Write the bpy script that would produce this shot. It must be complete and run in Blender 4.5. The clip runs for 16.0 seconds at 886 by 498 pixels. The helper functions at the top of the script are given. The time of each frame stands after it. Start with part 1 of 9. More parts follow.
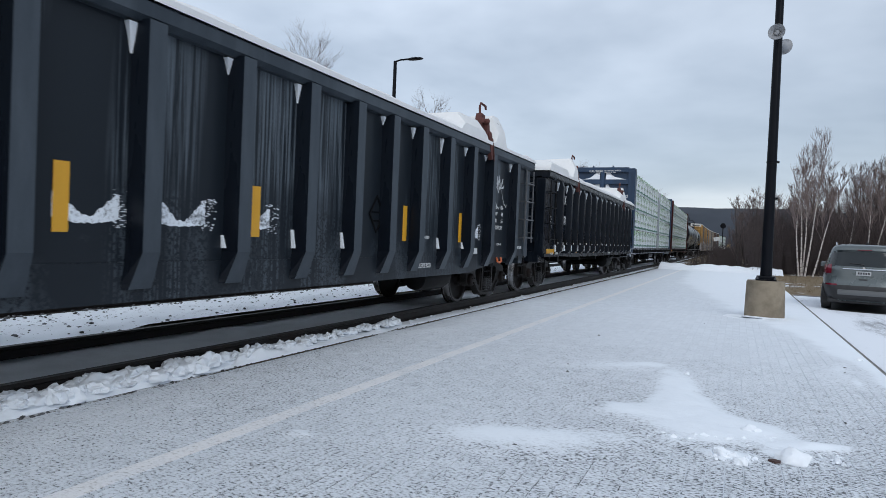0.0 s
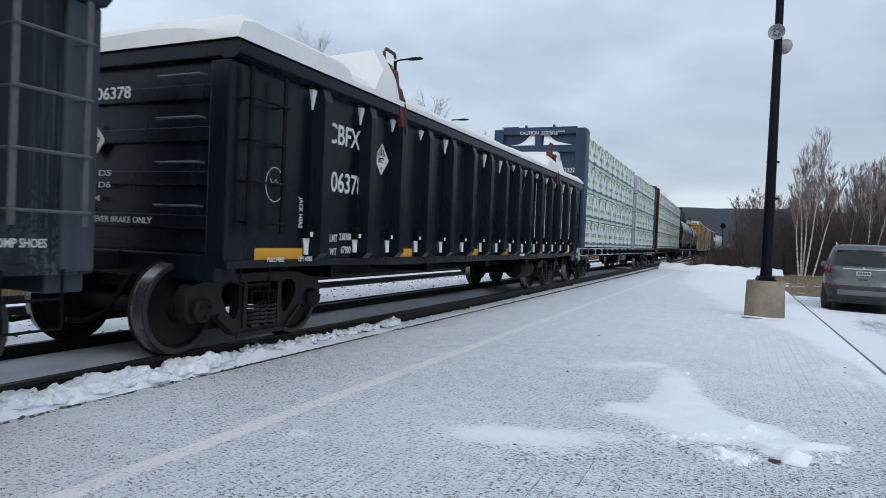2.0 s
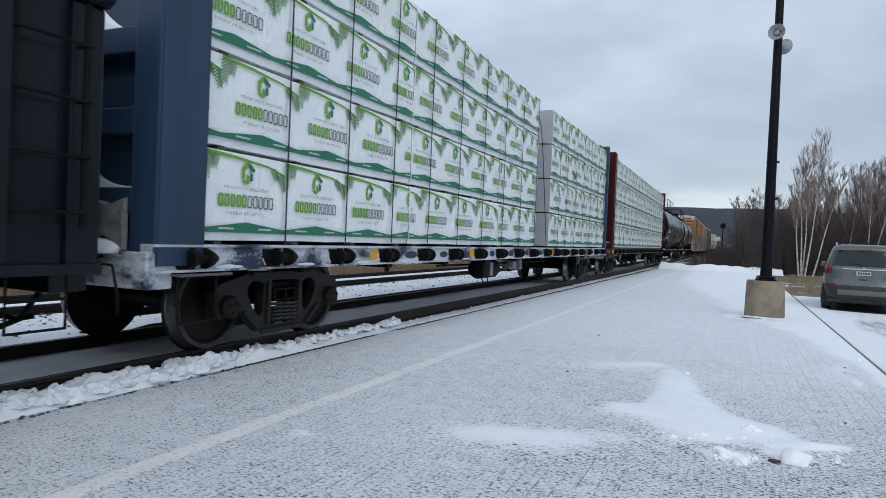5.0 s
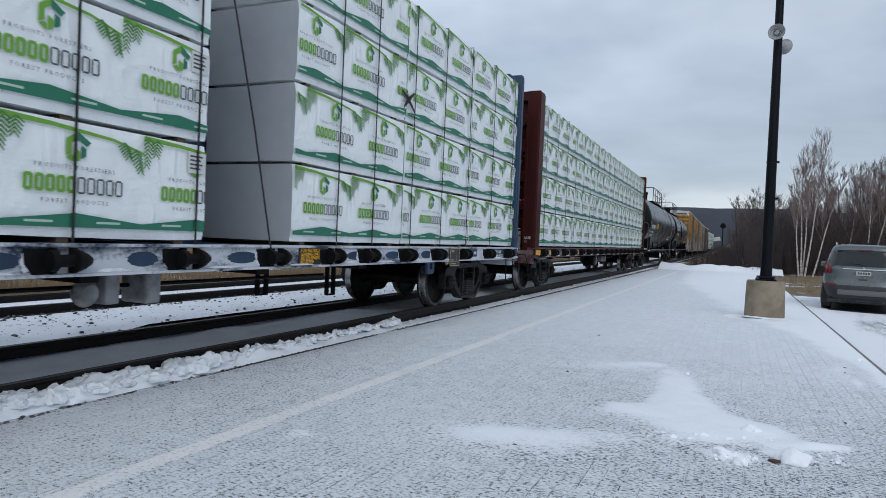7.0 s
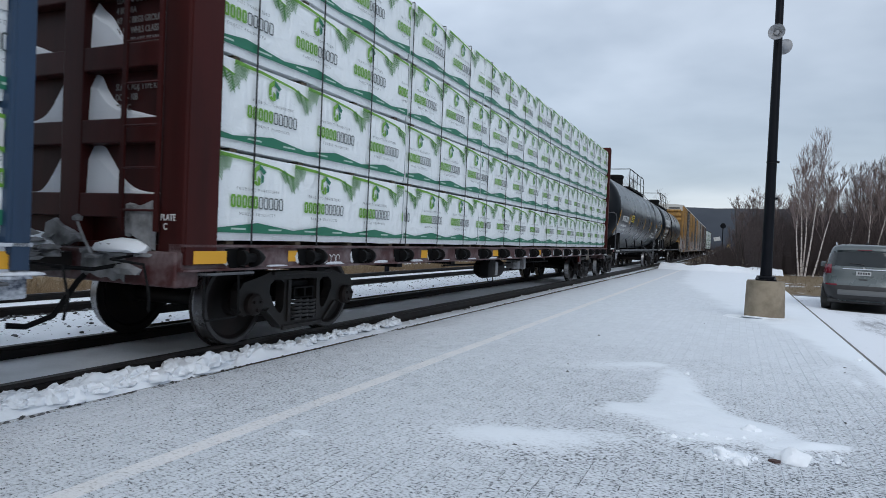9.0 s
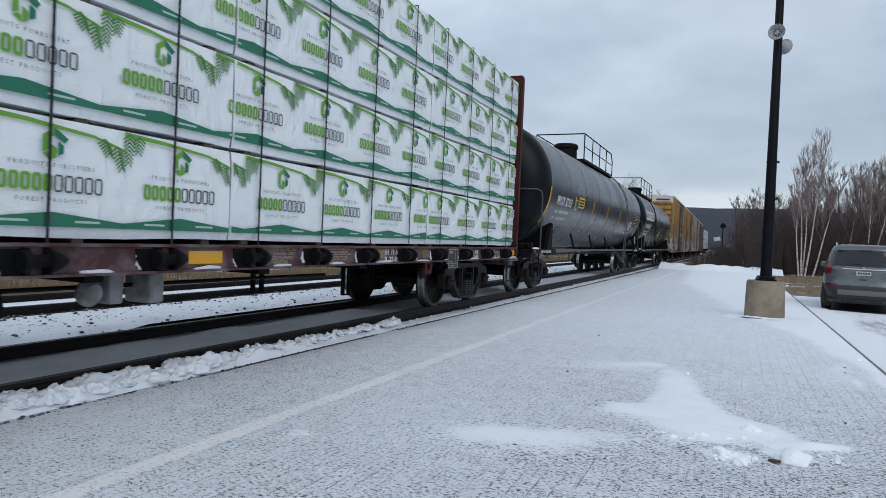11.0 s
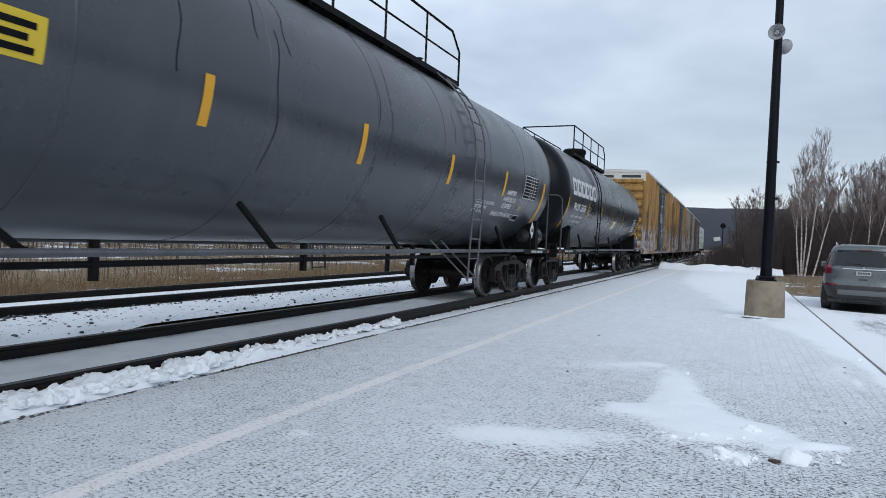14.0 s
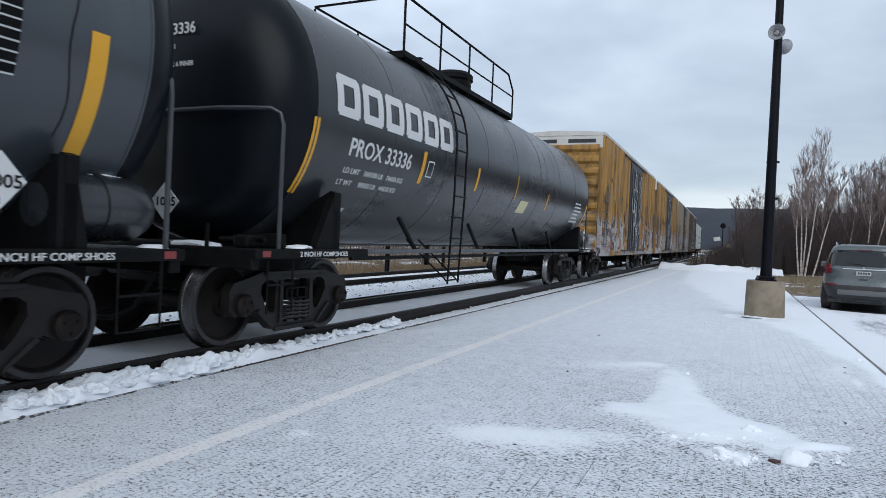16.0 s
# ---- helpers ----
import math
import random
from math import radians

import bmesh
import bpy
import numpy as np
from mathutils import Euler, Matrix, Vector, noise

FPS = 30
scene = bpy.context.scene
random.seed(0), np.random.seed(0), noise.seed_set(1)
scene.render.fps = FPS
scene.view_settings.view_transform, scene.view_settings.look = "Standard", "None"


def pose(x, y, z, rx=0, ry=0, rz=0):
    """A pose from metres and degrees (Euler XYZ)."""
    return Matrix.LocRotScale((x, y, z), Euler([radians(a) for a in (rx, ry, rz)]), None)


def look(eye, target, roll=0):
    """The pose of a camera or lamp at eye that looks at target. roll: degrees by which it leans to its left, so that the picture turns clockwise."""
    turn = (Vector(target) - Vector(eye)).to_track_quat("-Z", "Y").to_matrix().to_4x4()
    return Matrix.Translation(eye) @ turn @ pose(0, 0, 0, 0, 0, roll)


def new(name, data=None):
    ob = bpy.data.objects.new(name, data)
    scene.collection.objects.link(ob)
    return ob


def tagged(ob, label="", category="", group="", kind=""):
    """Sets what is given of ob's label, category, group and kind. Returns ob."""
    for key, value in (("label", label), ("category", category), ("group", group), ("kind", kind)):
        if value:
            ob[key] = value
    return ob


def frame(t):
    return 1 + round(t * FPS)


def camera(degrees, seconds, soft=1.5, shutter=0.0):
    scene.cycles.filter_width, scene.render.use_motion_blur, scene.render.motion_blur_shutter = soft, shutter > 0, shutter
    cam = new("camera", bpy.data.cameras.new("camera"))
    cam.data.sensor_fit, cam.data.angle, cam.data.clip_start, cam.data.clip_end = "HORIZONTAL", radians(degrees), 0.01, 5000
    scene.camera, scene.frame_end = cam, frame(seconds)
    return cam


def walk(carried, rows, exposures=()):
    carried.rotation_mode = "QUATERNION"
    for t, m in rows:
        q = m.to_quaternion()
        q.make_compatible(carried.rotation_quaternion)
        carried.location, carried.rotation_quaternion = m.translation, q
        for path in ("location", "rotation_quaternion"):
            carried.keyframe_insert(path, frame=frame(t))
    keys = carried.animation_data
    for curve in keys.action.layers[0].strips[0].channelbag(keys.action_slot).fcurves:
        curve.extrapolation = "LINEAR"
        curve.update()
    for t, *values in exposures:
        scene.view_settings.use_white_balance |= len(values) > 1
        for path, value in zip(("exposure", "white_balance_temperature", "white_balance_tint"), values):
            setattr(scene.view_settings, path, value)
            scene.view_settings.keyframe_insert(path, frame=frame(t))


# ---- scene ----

# camera: hand-held, standing still on the platform
cam = camera(68.8, 16.0, soft=0.6, shutter=0.1)
EYE = (0.0, 0.0, 1.435)
CAM_POSE = (Matrix.Translation(EYE) @ pose(0, 0, 0, 0, 0, 24.43) @ pose(0, 0, 0, 90 - 1.04, 0, 0) @ pose(0, 0, 0, 0, 0, 2.41))
walk(cam, [(0.0, CAM_POSE), (16.0, CAM_POSE)], exposures=[(0.0, 0.03), (4.2, 0.03), (6.6, -0.09), (7.5, -0.09), (9.0, -0.01), (11.3, -0.05), (12.3, -0.03), (13.6, 0.11), (16.0, 0.14)])

# the line of the track: a very wide left-hand curve
TRACK_X, BEND, RAIL_TOP = -5.756, -0.000187, 0.18


def on_track(s, u=0.0, z=0.0):
    """A place s metres along the main track, u to its right, z over the rail."""
    return (TRACK_X + sway(s) + u, s, RAIL_TOP + z)


def sway(s):
    """The track's offset: a wide left-hand curve that swings back to the right far off."""
    if s < 85:
        return BEND * s * s / 2
    d = min(s - 85, 95)
    over = max(0.0, s - 180)
    return BEND * 85 * 85 / 2 + BEND * 85 * d + 1.64e-5 * d ** 3 / 6 + (BEND * 85 + 1.64e-5 * 95 * 95 / 2) * over


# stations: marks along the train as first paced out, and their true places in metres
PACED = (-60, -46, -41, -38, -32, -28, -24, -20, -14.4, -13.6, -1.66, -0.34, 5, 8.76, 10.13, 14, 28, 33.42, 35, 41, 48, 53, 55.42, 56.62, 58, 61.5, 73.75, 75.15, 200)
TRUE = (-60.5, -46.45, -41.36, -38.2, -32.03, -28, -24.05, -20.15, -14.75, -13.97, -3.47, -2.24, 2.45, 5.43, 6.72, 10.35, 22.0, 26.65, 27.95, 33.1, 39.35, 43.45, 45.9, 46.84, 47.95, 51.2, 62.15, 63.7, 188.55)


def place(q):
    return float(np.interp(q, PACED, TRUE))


def train_shift(t):
    """How far the train still has to come at t seconds, against its place at 8 s."""
    w = t - 8.0
    return 2.636 - (5.2475 * w + 0.03189 * w * w / 2 + 0.01515 * w ** 3 / 6)


def car_pose(q, t):
    s = q + train_shift(t)
    x, y, z = on_track(s)
    return pose(x, y, z, 0, 0, -math.degrees(math.atan((sway(s + 1) - sway(s - 1)) / 2)))


# ---- world and light: a closed, cold winter sky ----
def make_world():
    w = bpy.data.worlds.new("winter_sky")
    scene.world = w
    w.use_nodes = True
    nt = w.node_tree
    nt.nodes.clear()
    N, L = nt.nodes.new, nt.links.new
    out = N("ShaderNodeOutputWorld")
    bg = N("ShaderNodeBackground")
    sky = N("ShaderNodeTexSky")
    sky.sky_type = "NISHITA"
    sky.sun_disc = False
    sky.sun_elevation, sky.sun_rotation = radians(24), radians(200)
    tc = N("ShaderNodeTexCoord")
    sep = N("ShaderNodeSeparateXYZ")
    L(tc.outputs["Generated"], sep.inputs[0])
    # flat cloud deck: project the direction on a plane overhead
    addz = N("ShaderNodeMath"); addz.operation = "ADD"; addz.inputs[1].default_value = 0.16
    mx = N("ShaderNodeMath"); mx.operation = "MAXIMUM"; mx.inputs[1].default_value = 0.02
    L(sep.outputs[2], addz.inputs[0]); L(addz.outputs[0], mx.inputs[0])
    dx = N("ShaderNodeMath"); dx.operation = "DIVIDE"
    dy = N("ShaderNodeMath"); dy.operation = "DIVIDE"
    L(sep.outputs[0], dx.inputs[0]); L(mx.outputs[0], dx.inputs[1])
    L(sep.outputs[1], dy.inputs[0]); L(mx.outputs[0], dy.inputs[1])
    com = N("ShaderNodeCombineXYZ")
    L(dx.outputs[0], com.inputs[0]); L(dy.outputs[0], com.inputs[1])
    n1 = N("ShaderNodeTexNoise"); n1.inputs["Scale"].default_value = 0.75; n1.inputs["Detail"].default_value = 5; n1.inputs["Roughness"].default_value = 0.5; n1.inputs["Distortion"].default_value = 0.25
    n2 = N("ShaderNodeTexNoise"); n2.inputs["Scale"].default_value = 2.2; n2.inputs["Detail"].default_value = 4
    L(com.outputs[0], n1.inputs["Vector"]); L(com.outputs[0], n2.inputs["Vector"])
    mixn = N("ShaderNodeMath"); mixn.operation = "MULTIPLY_ADD"; mixn.inputs[1].default_value = 0.35
    L(n2.outputs["Fac"], mixn.inputs[0]); L(n1.outputs["Fac"], mixn.inputs[2])
    ramp = N("ShaderNodeValToRGB")
    e = ramp.color_ramp.elements
    e[0].position, e[0].color = 0.52, (0.375, 0.44, 0.535, 1)
    e[1].position, e[1].color = 0.80, (0.64, 0.72, 0.835, 1)
    L(mixn.outputs[0], ramp.inputs[0])
    # heavier cloud low down, with a thin bright gap close over the hills ahead
    low = N("ShaderNodeValToRGB")
    e = low.color_ramp.elements
    e[0].position, e[0].color = 0.0, (0.70, 0.70, 0.70, 1)
    e[1].position, e[1].color = 0.40, (0, 0, 0, 1)
    k = low.color_ramp.elements.new(0.13); k.color = (0.62, 0.62, 0.62, 1)
    L(sep.outputs[2], low.inputs[0])
    mlow0 = N("ShaderNodeMix"); mlow0.data_type = "RGBA"
    mlow0.inputs["B"].default_value = (0.345, 0.41, 0.505, 1)
    L(low.outputs[0], mlow0.inputs["Factor"]); L(ramp.outputs[0], mlow0.inputs["A"])
    gz = N("ShaderNodeValToRGB")
    e = gz.color_ramp.elements
    e[0].position, e[0].color = 0.015, (0.35, 0.35, 0.35, 1)
    e[1].position, e[1].color = 0.095, (0, 0, 0, 1)
    k = gz.color_ramp.elements.new(0.05); k.color = (1, 1, 1, 1)
    L(sep.outputs[2], gz.inputs[0])
    gx = N("ShaderNodeMath"); gx.operation = "ADD"; gx.inputs[1].default_value = 0.02
    ga = N("ShaderNodeMath"); ga.operation = "ABSOLUTE"
    gm = N("ShaderNodeMapRange"); gm.interpolation_type = "SMOOTHSTEP"
    gm.inputs["From Min"].default_value = 0.0; gm.inputs["From Max"].default_value = 0.20
    gm.inputs["To Min"].default_value = 1.0; gm.inputs["To Max"].default_value = 0.0
    L(sep.outputs[0], gx.inputs[0]); L(gx.outputs[0], ga.inputs[0]); L(ga.outputs[0], gm.inputs["Value"])
    gg = N("ShaderNodeMath"); gg.operation = "MULTIPLY"
    L(gz.outputs[0], gg.inputs[0]); L(gm.outputs[0], gg.inputs[1])
    g2 = N("ShaderNodeMath"); g2.operation = "MULTIPLY_ADD"; g2.inputs[1].default_value = 1.6; g2.inputs[2].default_value = -0.25; g2.use_clamp = True
    g3 = N("ShaderNodeMath"); g3.operation = "MULTIPLY"
    L(mixn.outputs[0], g2.inputs[0]); L(gg.outputs[0], g3.inputs[0]); L(g2.outputs[0], g3.inputs[1])
    mlow = N("ShaderNodeMix"); mlow.data_type = "RGBA"
    mlow.inputs["B"].default_value = (0.78, 0.83, 0.90, 1)
    L(g3.outputs[0], mlow.inputs["Factor"]); L(mlow0.outputs["Result"], mlow.inputs["A"])
    msky = N("ShaderNodeMix"); msky.data_type = "RGBA"; msky.inputs["Factor"].default_value = 0.02
    L(mlow.outputs["Result"], msky.inputs["A"]); L(sky.outputs[0], msky.inputs["B"])
    west = N("ShaderNodeMapRange"); west.interpolation_type = "SMOOTHSTEP"     # the deck is thinner and brighter to the west
    for key, v in (("From Min", 0.25), ("From Max", -0.80), ("To Min", 0.95), ("To Max", 1.24)):
        west.inputs[key].default_value = v
    L(sep.outputs[0], west.inputs["Value"])
    gain = N("ShaderNodeVectorMath"); gain.operation = "SCALE"
    L(msky.outputs["Result"], gain.inputs[0]); L(west.outputs[0], gain.inputs["Scale"])
    L(gain.outputs[0], bg.inputs["Color"])
    bg.inputs["Strength"].default_value = 1.0
    L(bg.outputs[0], out.inputs[0])


make_world()
sun_data = bpy.data.lights.new("sun", "SUN")
sun_data.energy, sun_data.angle, sun_data.color = 1.1, radians(45), (0.97, 0.97, 0.96)
sun = new("sun", sun_data)
sun.matrix_world = look((20, -20, 30), (0, 12, 0))

# ---- materials ----
class Nodes:
    """Short-hand for one node material."""

    def __init__(self, name):
        self.m = bpy.data.materials.new(name)
        self.m.use_nodes = True
        self.t = self.m.node_tree
        self.b = self.t.nodes["Principled BSDF"]
        self.tc = self.add("ShaderNodeTexCoord")
        self.vec = self.tc.outputs["Object"]

    def add(self, kind, **values):
        n = self.t.nodes.new(kind)
        for k, v in values.items():
            n.inputs[k.replace("_", " ")].default_value = v
        return n

    def link(self, a, b):
        self.t.links.new(a, b)

    def noise(self, scale, detail=4, rough=0.55, stretch=None, vec=None, distortion=0.0):
        n = self.add("ShaderNodeTexNoise", Scale=scale, Detail=detail, Roughness=rough, Distortion=distortion)
        v = vec or self.vec
        if stretch:
            mp = self.add("ShaderNodeMapping")
            mp.inputs["Scale"].default_value = stretch
            self.link(v, mp.inputs[0])
            v = mp.outputs[0]
        self.link(v, n.inputs["Vector"])
        return n.outputs["Fac"]

    def ramp(self, fac, *stops):
        r = self.add("ShaderNodeValToRGB")
        while len(r.color_ramp.elements) < len(stops):
            r.color_ramp.elements.new(0.5)
        for e, (p, c) in zip(r.color_ramp.elements, stops):
            e.position = p
            e.color = (c, c, c, 1) if isinstance(c, (int, float)) else (*c, 1)
        self.link(fac, r.inputs[0])
        return r.outputs[0]

    def mix(self, fac, a, b, blend="MIX"):
        x = self.add("ShaderNodeMix")
        x.data_type, x.blend_type = "RGBA", blend
        for key, v in (("Factor", fac), ("A", a), ("B", b)):
            s = x.inputs[key]
            if isinstance(v, (int, float)):
                s.default_value = v if key == "Factor" else (v, v, v, 1)
            elif isinstance(v, tuple):
                s.default_value = (*v, 1)
            else:
                self.link(v, s)
        return x.outputs["Result"]

    def math(self, op, a, b=0.0):
        x = self.add("ShaderNodeMath")
        x.operation = op
        for s, v in zip(x.inputs, (a, b)):
            if isinstance(v, (int, float)):
                s.default_value = v
            else:
                self.link(v, s)
        return x.outputs[0]

    def bump(self, height, strength=0.3, distance=0.01):
        n = self.add("ShaderNodeBump", Strength=strength, Distance=distance)
        self.link(height, n.inputs["Height"])
        self.link(n.outputs[0], self.b.inputs["Normal"])

    def set(self, key, v):
        s = self.b.inputs[key]
        if isinstance(v, tuple):
            s.default_value = (*v, 1)
        elif isinstance(v, (int, float)):
            s.default_value = v
        else:
            self.link(v, s)
        return self


def worn(name, color, rough=0.5, metal=0.0, dirt=(0.1, 0.09, 0.08), amount=0.35, scale=2.0, grain=40.0, bump=0.15, streak=False, spec=0.5):
    """Paint, metal or concrete with patchy dirt, fine grain and a slight relief."""
    n = Nodes(name)
    big = n.noise(scale, 5, 0.6, stretch=(1, 1, 0.15) if streak else None)
    fine = n.noise(grain, 3, 0.6)
    f = n.math("MULTIPLY", n.ramp(big, (0.42, 0.0), (0.72, 1.0)), amount)
    c = n.mix(f, color, dirt)
    c = n.mix(n.math("MULTIPLY", fine, 0.25), c, tuple(x * 0.6 for x in color))
    n.set("Base Color", c).set("Metallic", metal)
    n.set("Roughness", n.math("ADD", n.math("MULTIPLY", big, 0.25), rough - 0.12))
    n.bump(fine, bump, 0.004)
    n.set("Specular IOR Level", spec)
    return n.m


def plain(name, color, rough=0.6, metal=0.0, grain=60.0):
    n = Nodes(name)
    fine = n.noise(grain, 3)
    n.set("Base Color", n.mix(n.math("MULTIPLY", fine, 0.35), color, tuple(x * 0.72 for x in color)))
    n.set("Roughness", n.math("ADD", n.math("MULTIPLY", fine, 0.15), rough - 0.07)).set("Metallic", metal)
    n.bump(fine, 0.08, 0.003)
    return n.m


def snow_material(name="snow"):
    n = Nodes(name)
    a, b = n.noise(3.0, 5), n.noise(60.0, 4, 0.7)
    n.set("Base Color", n.mix(a, (0.80, 0.845, 0.90), (0.89, 0.92, 0.96)))
    n.set("Roughness", 0.75)
    n.b.inputs["Subsurface Weight"].default_value = 0.0
    n.bump(n.math("ADD", n.math("MULTIPLY", b, 0.4), a), 0.35, 0.02)
    return n.m


SNOW = snow_material()
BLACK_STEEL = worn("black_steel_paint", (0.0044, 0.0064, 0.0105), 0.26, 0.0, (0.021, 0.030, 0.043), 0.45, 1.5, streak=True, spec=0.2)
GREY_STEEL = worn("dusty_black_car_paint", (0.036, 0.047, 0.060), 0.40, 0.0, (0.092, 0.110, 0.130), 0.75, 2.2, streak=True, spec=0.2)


def streaked_panel_paint():
    """Black paint with pale melt-water runs from the top edge and dried spray low down."""
    n = Nodes("streaked_black_panel")
    sep = n.add("ShaderNodeSeparateXYZ")
    n.link(n.vec, sep.inputs[0])
    z = sep.outputs[2]
    band = n.ramp(n.noise(1.15, 2, 0.5, stretch=(1, 1, 0.10)), (0.485, 0.0), (0.575, 1.0))
    run = n.ramp(n.noise(26.0, 4, 0.65, stretch=(1, 1, 0.020)), (0.46, 0.0), (0.58, 1.0))
    high = n.ramp(n.math("ADD", n.math("MULTIPLY", z, 0.4), n.math("MULTIPLY", n.noise(7.0, 3), 0.12)), (0.62, 0.0), (0.78, 1.0))
    spots = n.ramp(n.noise(34.0, 3, 0.65), (0.44, 0.0), (0.52, 1.0))
    spray = n.ramp(n.noise(1.5, 3, 0.55, stretch=(1, 1, 0.7), distortion=0.3), (0.50, 0.0), (0.60, 1.0))
    low = n.ramp(n.math("MULTIPLY", z, 0.4), (0.46, 1.0), (0.53, 0.0))
    runs = n.math("MULTIPLY", n.math("MULTIPLY", run, band), n.math("MAXIMUM", high, n.math("MULTIPLY", spots, 0.55)))
    f = n.math("MAXIMUM", runs, n.math("MULTIPLY", n.math("MULTIPLY", spray, spots), n.math("MULTIPLY", low, 0.32)))
    grain = n.noise(70.0, 3, 0.7)
    f = n.math("MULTIPLY", f, n.math("ADD", n.math("MULTIPLY", grain, 0.8), 0.45))
    n.set("Base Color", n.mix(f, (0.0120, 0.0165, 0.0225), (0.118, 0.142, 0.166))).set("Specular IOR Level", 0.2)
    n.set("Roughness", n.math("ADD", n.math("MULTIPLY", f, 0.3), 0.33))
    n.bump(n.noise(1.2, 3), 0.06, 0.05)
    return n.m


PANEL_STREAKED = streaked_panel_paint()
UNDER = worn("underframe_black", (0.0032, 0.0035, 0.0042), 0.60, 0.0, (0.018, 0.016, 0.015), 0.45, 6.0, spec=0.12)
CAST = worn("cast_steel_grime", (0.0095, 0.0088, 0.0088), 0.55, 0.0, (0.032, 0.025, 0.022), 0.65, 4.0, bump=0.3, spec=0.3)
WHEEL = worn("wheel_steel", (0.0085, 0.0075, 0.0075), 0.55, 0.1, (0.026, 0.017, 0.015), 0.65, 3.0, spec=0.18)
RIM_FACE = worn("worn_rim_face", (0.050, 0.049, 0.051), 0.42, 0.5, (0.03, 0.024, 0.022), 0.5, 7.0, spec=0.4)
SPRING = worn("spring_steel", (0.030, 0.030, 0.032), 0.5, 0.2, (0.02, 0.018, 0.017), 0.5, 9.0, spec=0.4)
TREAD = worn("polished_tread", (0.30, 0.30, 0.31), 0.28, 0.9, (0.15, 0.13, 0.12), 0.4, 9.0)
RAIL = worn("rail_steel", (0.013, 0.012, 0.012), 0.55, 0.1, (0.04, 0.026, 0.021), 0.5, 3.0, spec=0.3)
WHITE = plain("stencil_white", (0.62, 0.63, 0.63), 0.6)
YELLOW = plain("reflector_yellow", (0.72, 0.36, 0.02), 0.45)

# ---- building helpers ----
def mesh_of(name, bm, material, smooth=False):
    me = bpy.data.meshes.new(name)
    bm.normal_update()
    bm.to_mesh(me)
    bm.free()
    for m in (material if isinstance(material, (list, tuple)) else [material]):
        me.materials.append(m)
    if smooth:
        me.polygons.foreach_set("use_smooth", [True] * len(me.polygons))
        me.set_sharp_from_angle(angle=radians(38))
    return me


def part(name, bm, material, parent, label="", smooth=False, at=None):
    ob = new(name, mesh_of(name, bm, material, smooth))
    ob.parent = parent
    if at is not None:
        ob.matrix_basis = at
    return tagged(ob, label)


def share(name, mesh, parent, at, label=""):
    """Another part on the same mesh."""
    ob = new(name, mesh)
    ob.parent = parent
    ob.matrix_basis = at
    return tagged(ob, label)


def thing(name, label, category, group="", at=None):
    ob = new(name)
    ob.empty_display_size = 0.3
    if at is not None:
        ob.matrix_basis = at
    return tagged(ob, label, category, group)


def single(name, bm, material, label, category, group="", kind="", smooth=False, at=None):
    ob = new(name, mesh_of(name, bm, material, smooth))
    if at is not None:
        ob.matrix_basis = at
    return tagged(ob, label, category, group, kind)


def box(bm, x0, x1, y0, y1, z0, z1, bevel=0.0, mat=0):
    vs = [bm.verts.new((x, y, z)) for x in (x0, x1) for y in (y0, y1) for z in (z0, z1)]
    fs = [bm.faces.new([vs[i] for i in f]) for f in ((0, 1, 3, 2), (4, 6, 7, 5), (0, 4, 5, 1), (2, 3, 7, 6), (0, 2, 6, 4), (1, 5, 7, 3))]
    for f in fs:
        f.material_index = mat
    if bevel:
        edges = list({e for f in fs for e in f.edges})
        r = bmesh.ops.bevel(bm, geom=edges, offset=bevel, segments=2, affect="EDGES", profile=0.5)
        for f in r["faces"]:
            f.material_index = mat
    return bm


def loft(bm, rings, closed=True, cap=True, mat=0):
    """Skin between rings of equally many points."""
    rows = [[bm.verts.new(p) for p in ring] for ring in rings]
    n = len(rows[0])
    for a, b in zip(rows, rows[1:]):
        for i in range(n if closed else n - 1):
            j = (i + 1) % n
            f = bm.faces.new((a[i], a[j], b[j], b[i]))
            f.material_index = mat
    if cap and closed:
        bm.faces.new(rows[0][::-1]).material_index = mat
        bm.faces.new(rows[-1]).material_index = mat
    return bm


def extrude(bm, profile, axis, a, b, mat=0):
    """A prism: the 2D profile is in the other two axes, in x, y, z order."""
    def at(p, w):
        return {"x": (w, p[0], p[1]), "y": (p[0], w, p[1]), "z": (p[0], p[1], w)}[axis]
    before = len(bm.faces)
    loft(bm, [[at(p, a) for p in profile], [at(p, b) for p in profile]], mat=mat)
    bm.faces.ensure_lookup_table()
    bmesh.ops.recalc_face_normals(bm, faces=bm.faces[before:])
    return bm


def tube(bm, pts, r, seg=8, mat=0, taper=1.0):
    """A round bar along points."""
    pts = [Vector(p) for p in pts]
    rings = []
    ref = Vector((0, 0, 1))
    for i, p in enumerate(pts):
        d = (pts[min(i + 1, len(pts) - 1)] - pts[max(i - 1, 0)]).normalized()
        a = d.cross(ref if abs(d.dot(ref)) < 0.95 else Vector((1, 0, 0))).normalized()
        b = d.cross(a)
        rr = r * (1 + (taper - 1) * i / max(1, len(pts) - 1))
        rings.append([p + (a * math.cos(2 * math.pi * k / seg) + b * math.sin(2 * math.pi * k / seg)) * rr for k in range(seg)])
    before = len(bm.faces)
    loft(bm, rings, mat=mat)
    bm.faces.ensure_lookup_table()
    bmesh.ops.recalc_face_normals(bm, faces=bm.faces[before:])
    return bm


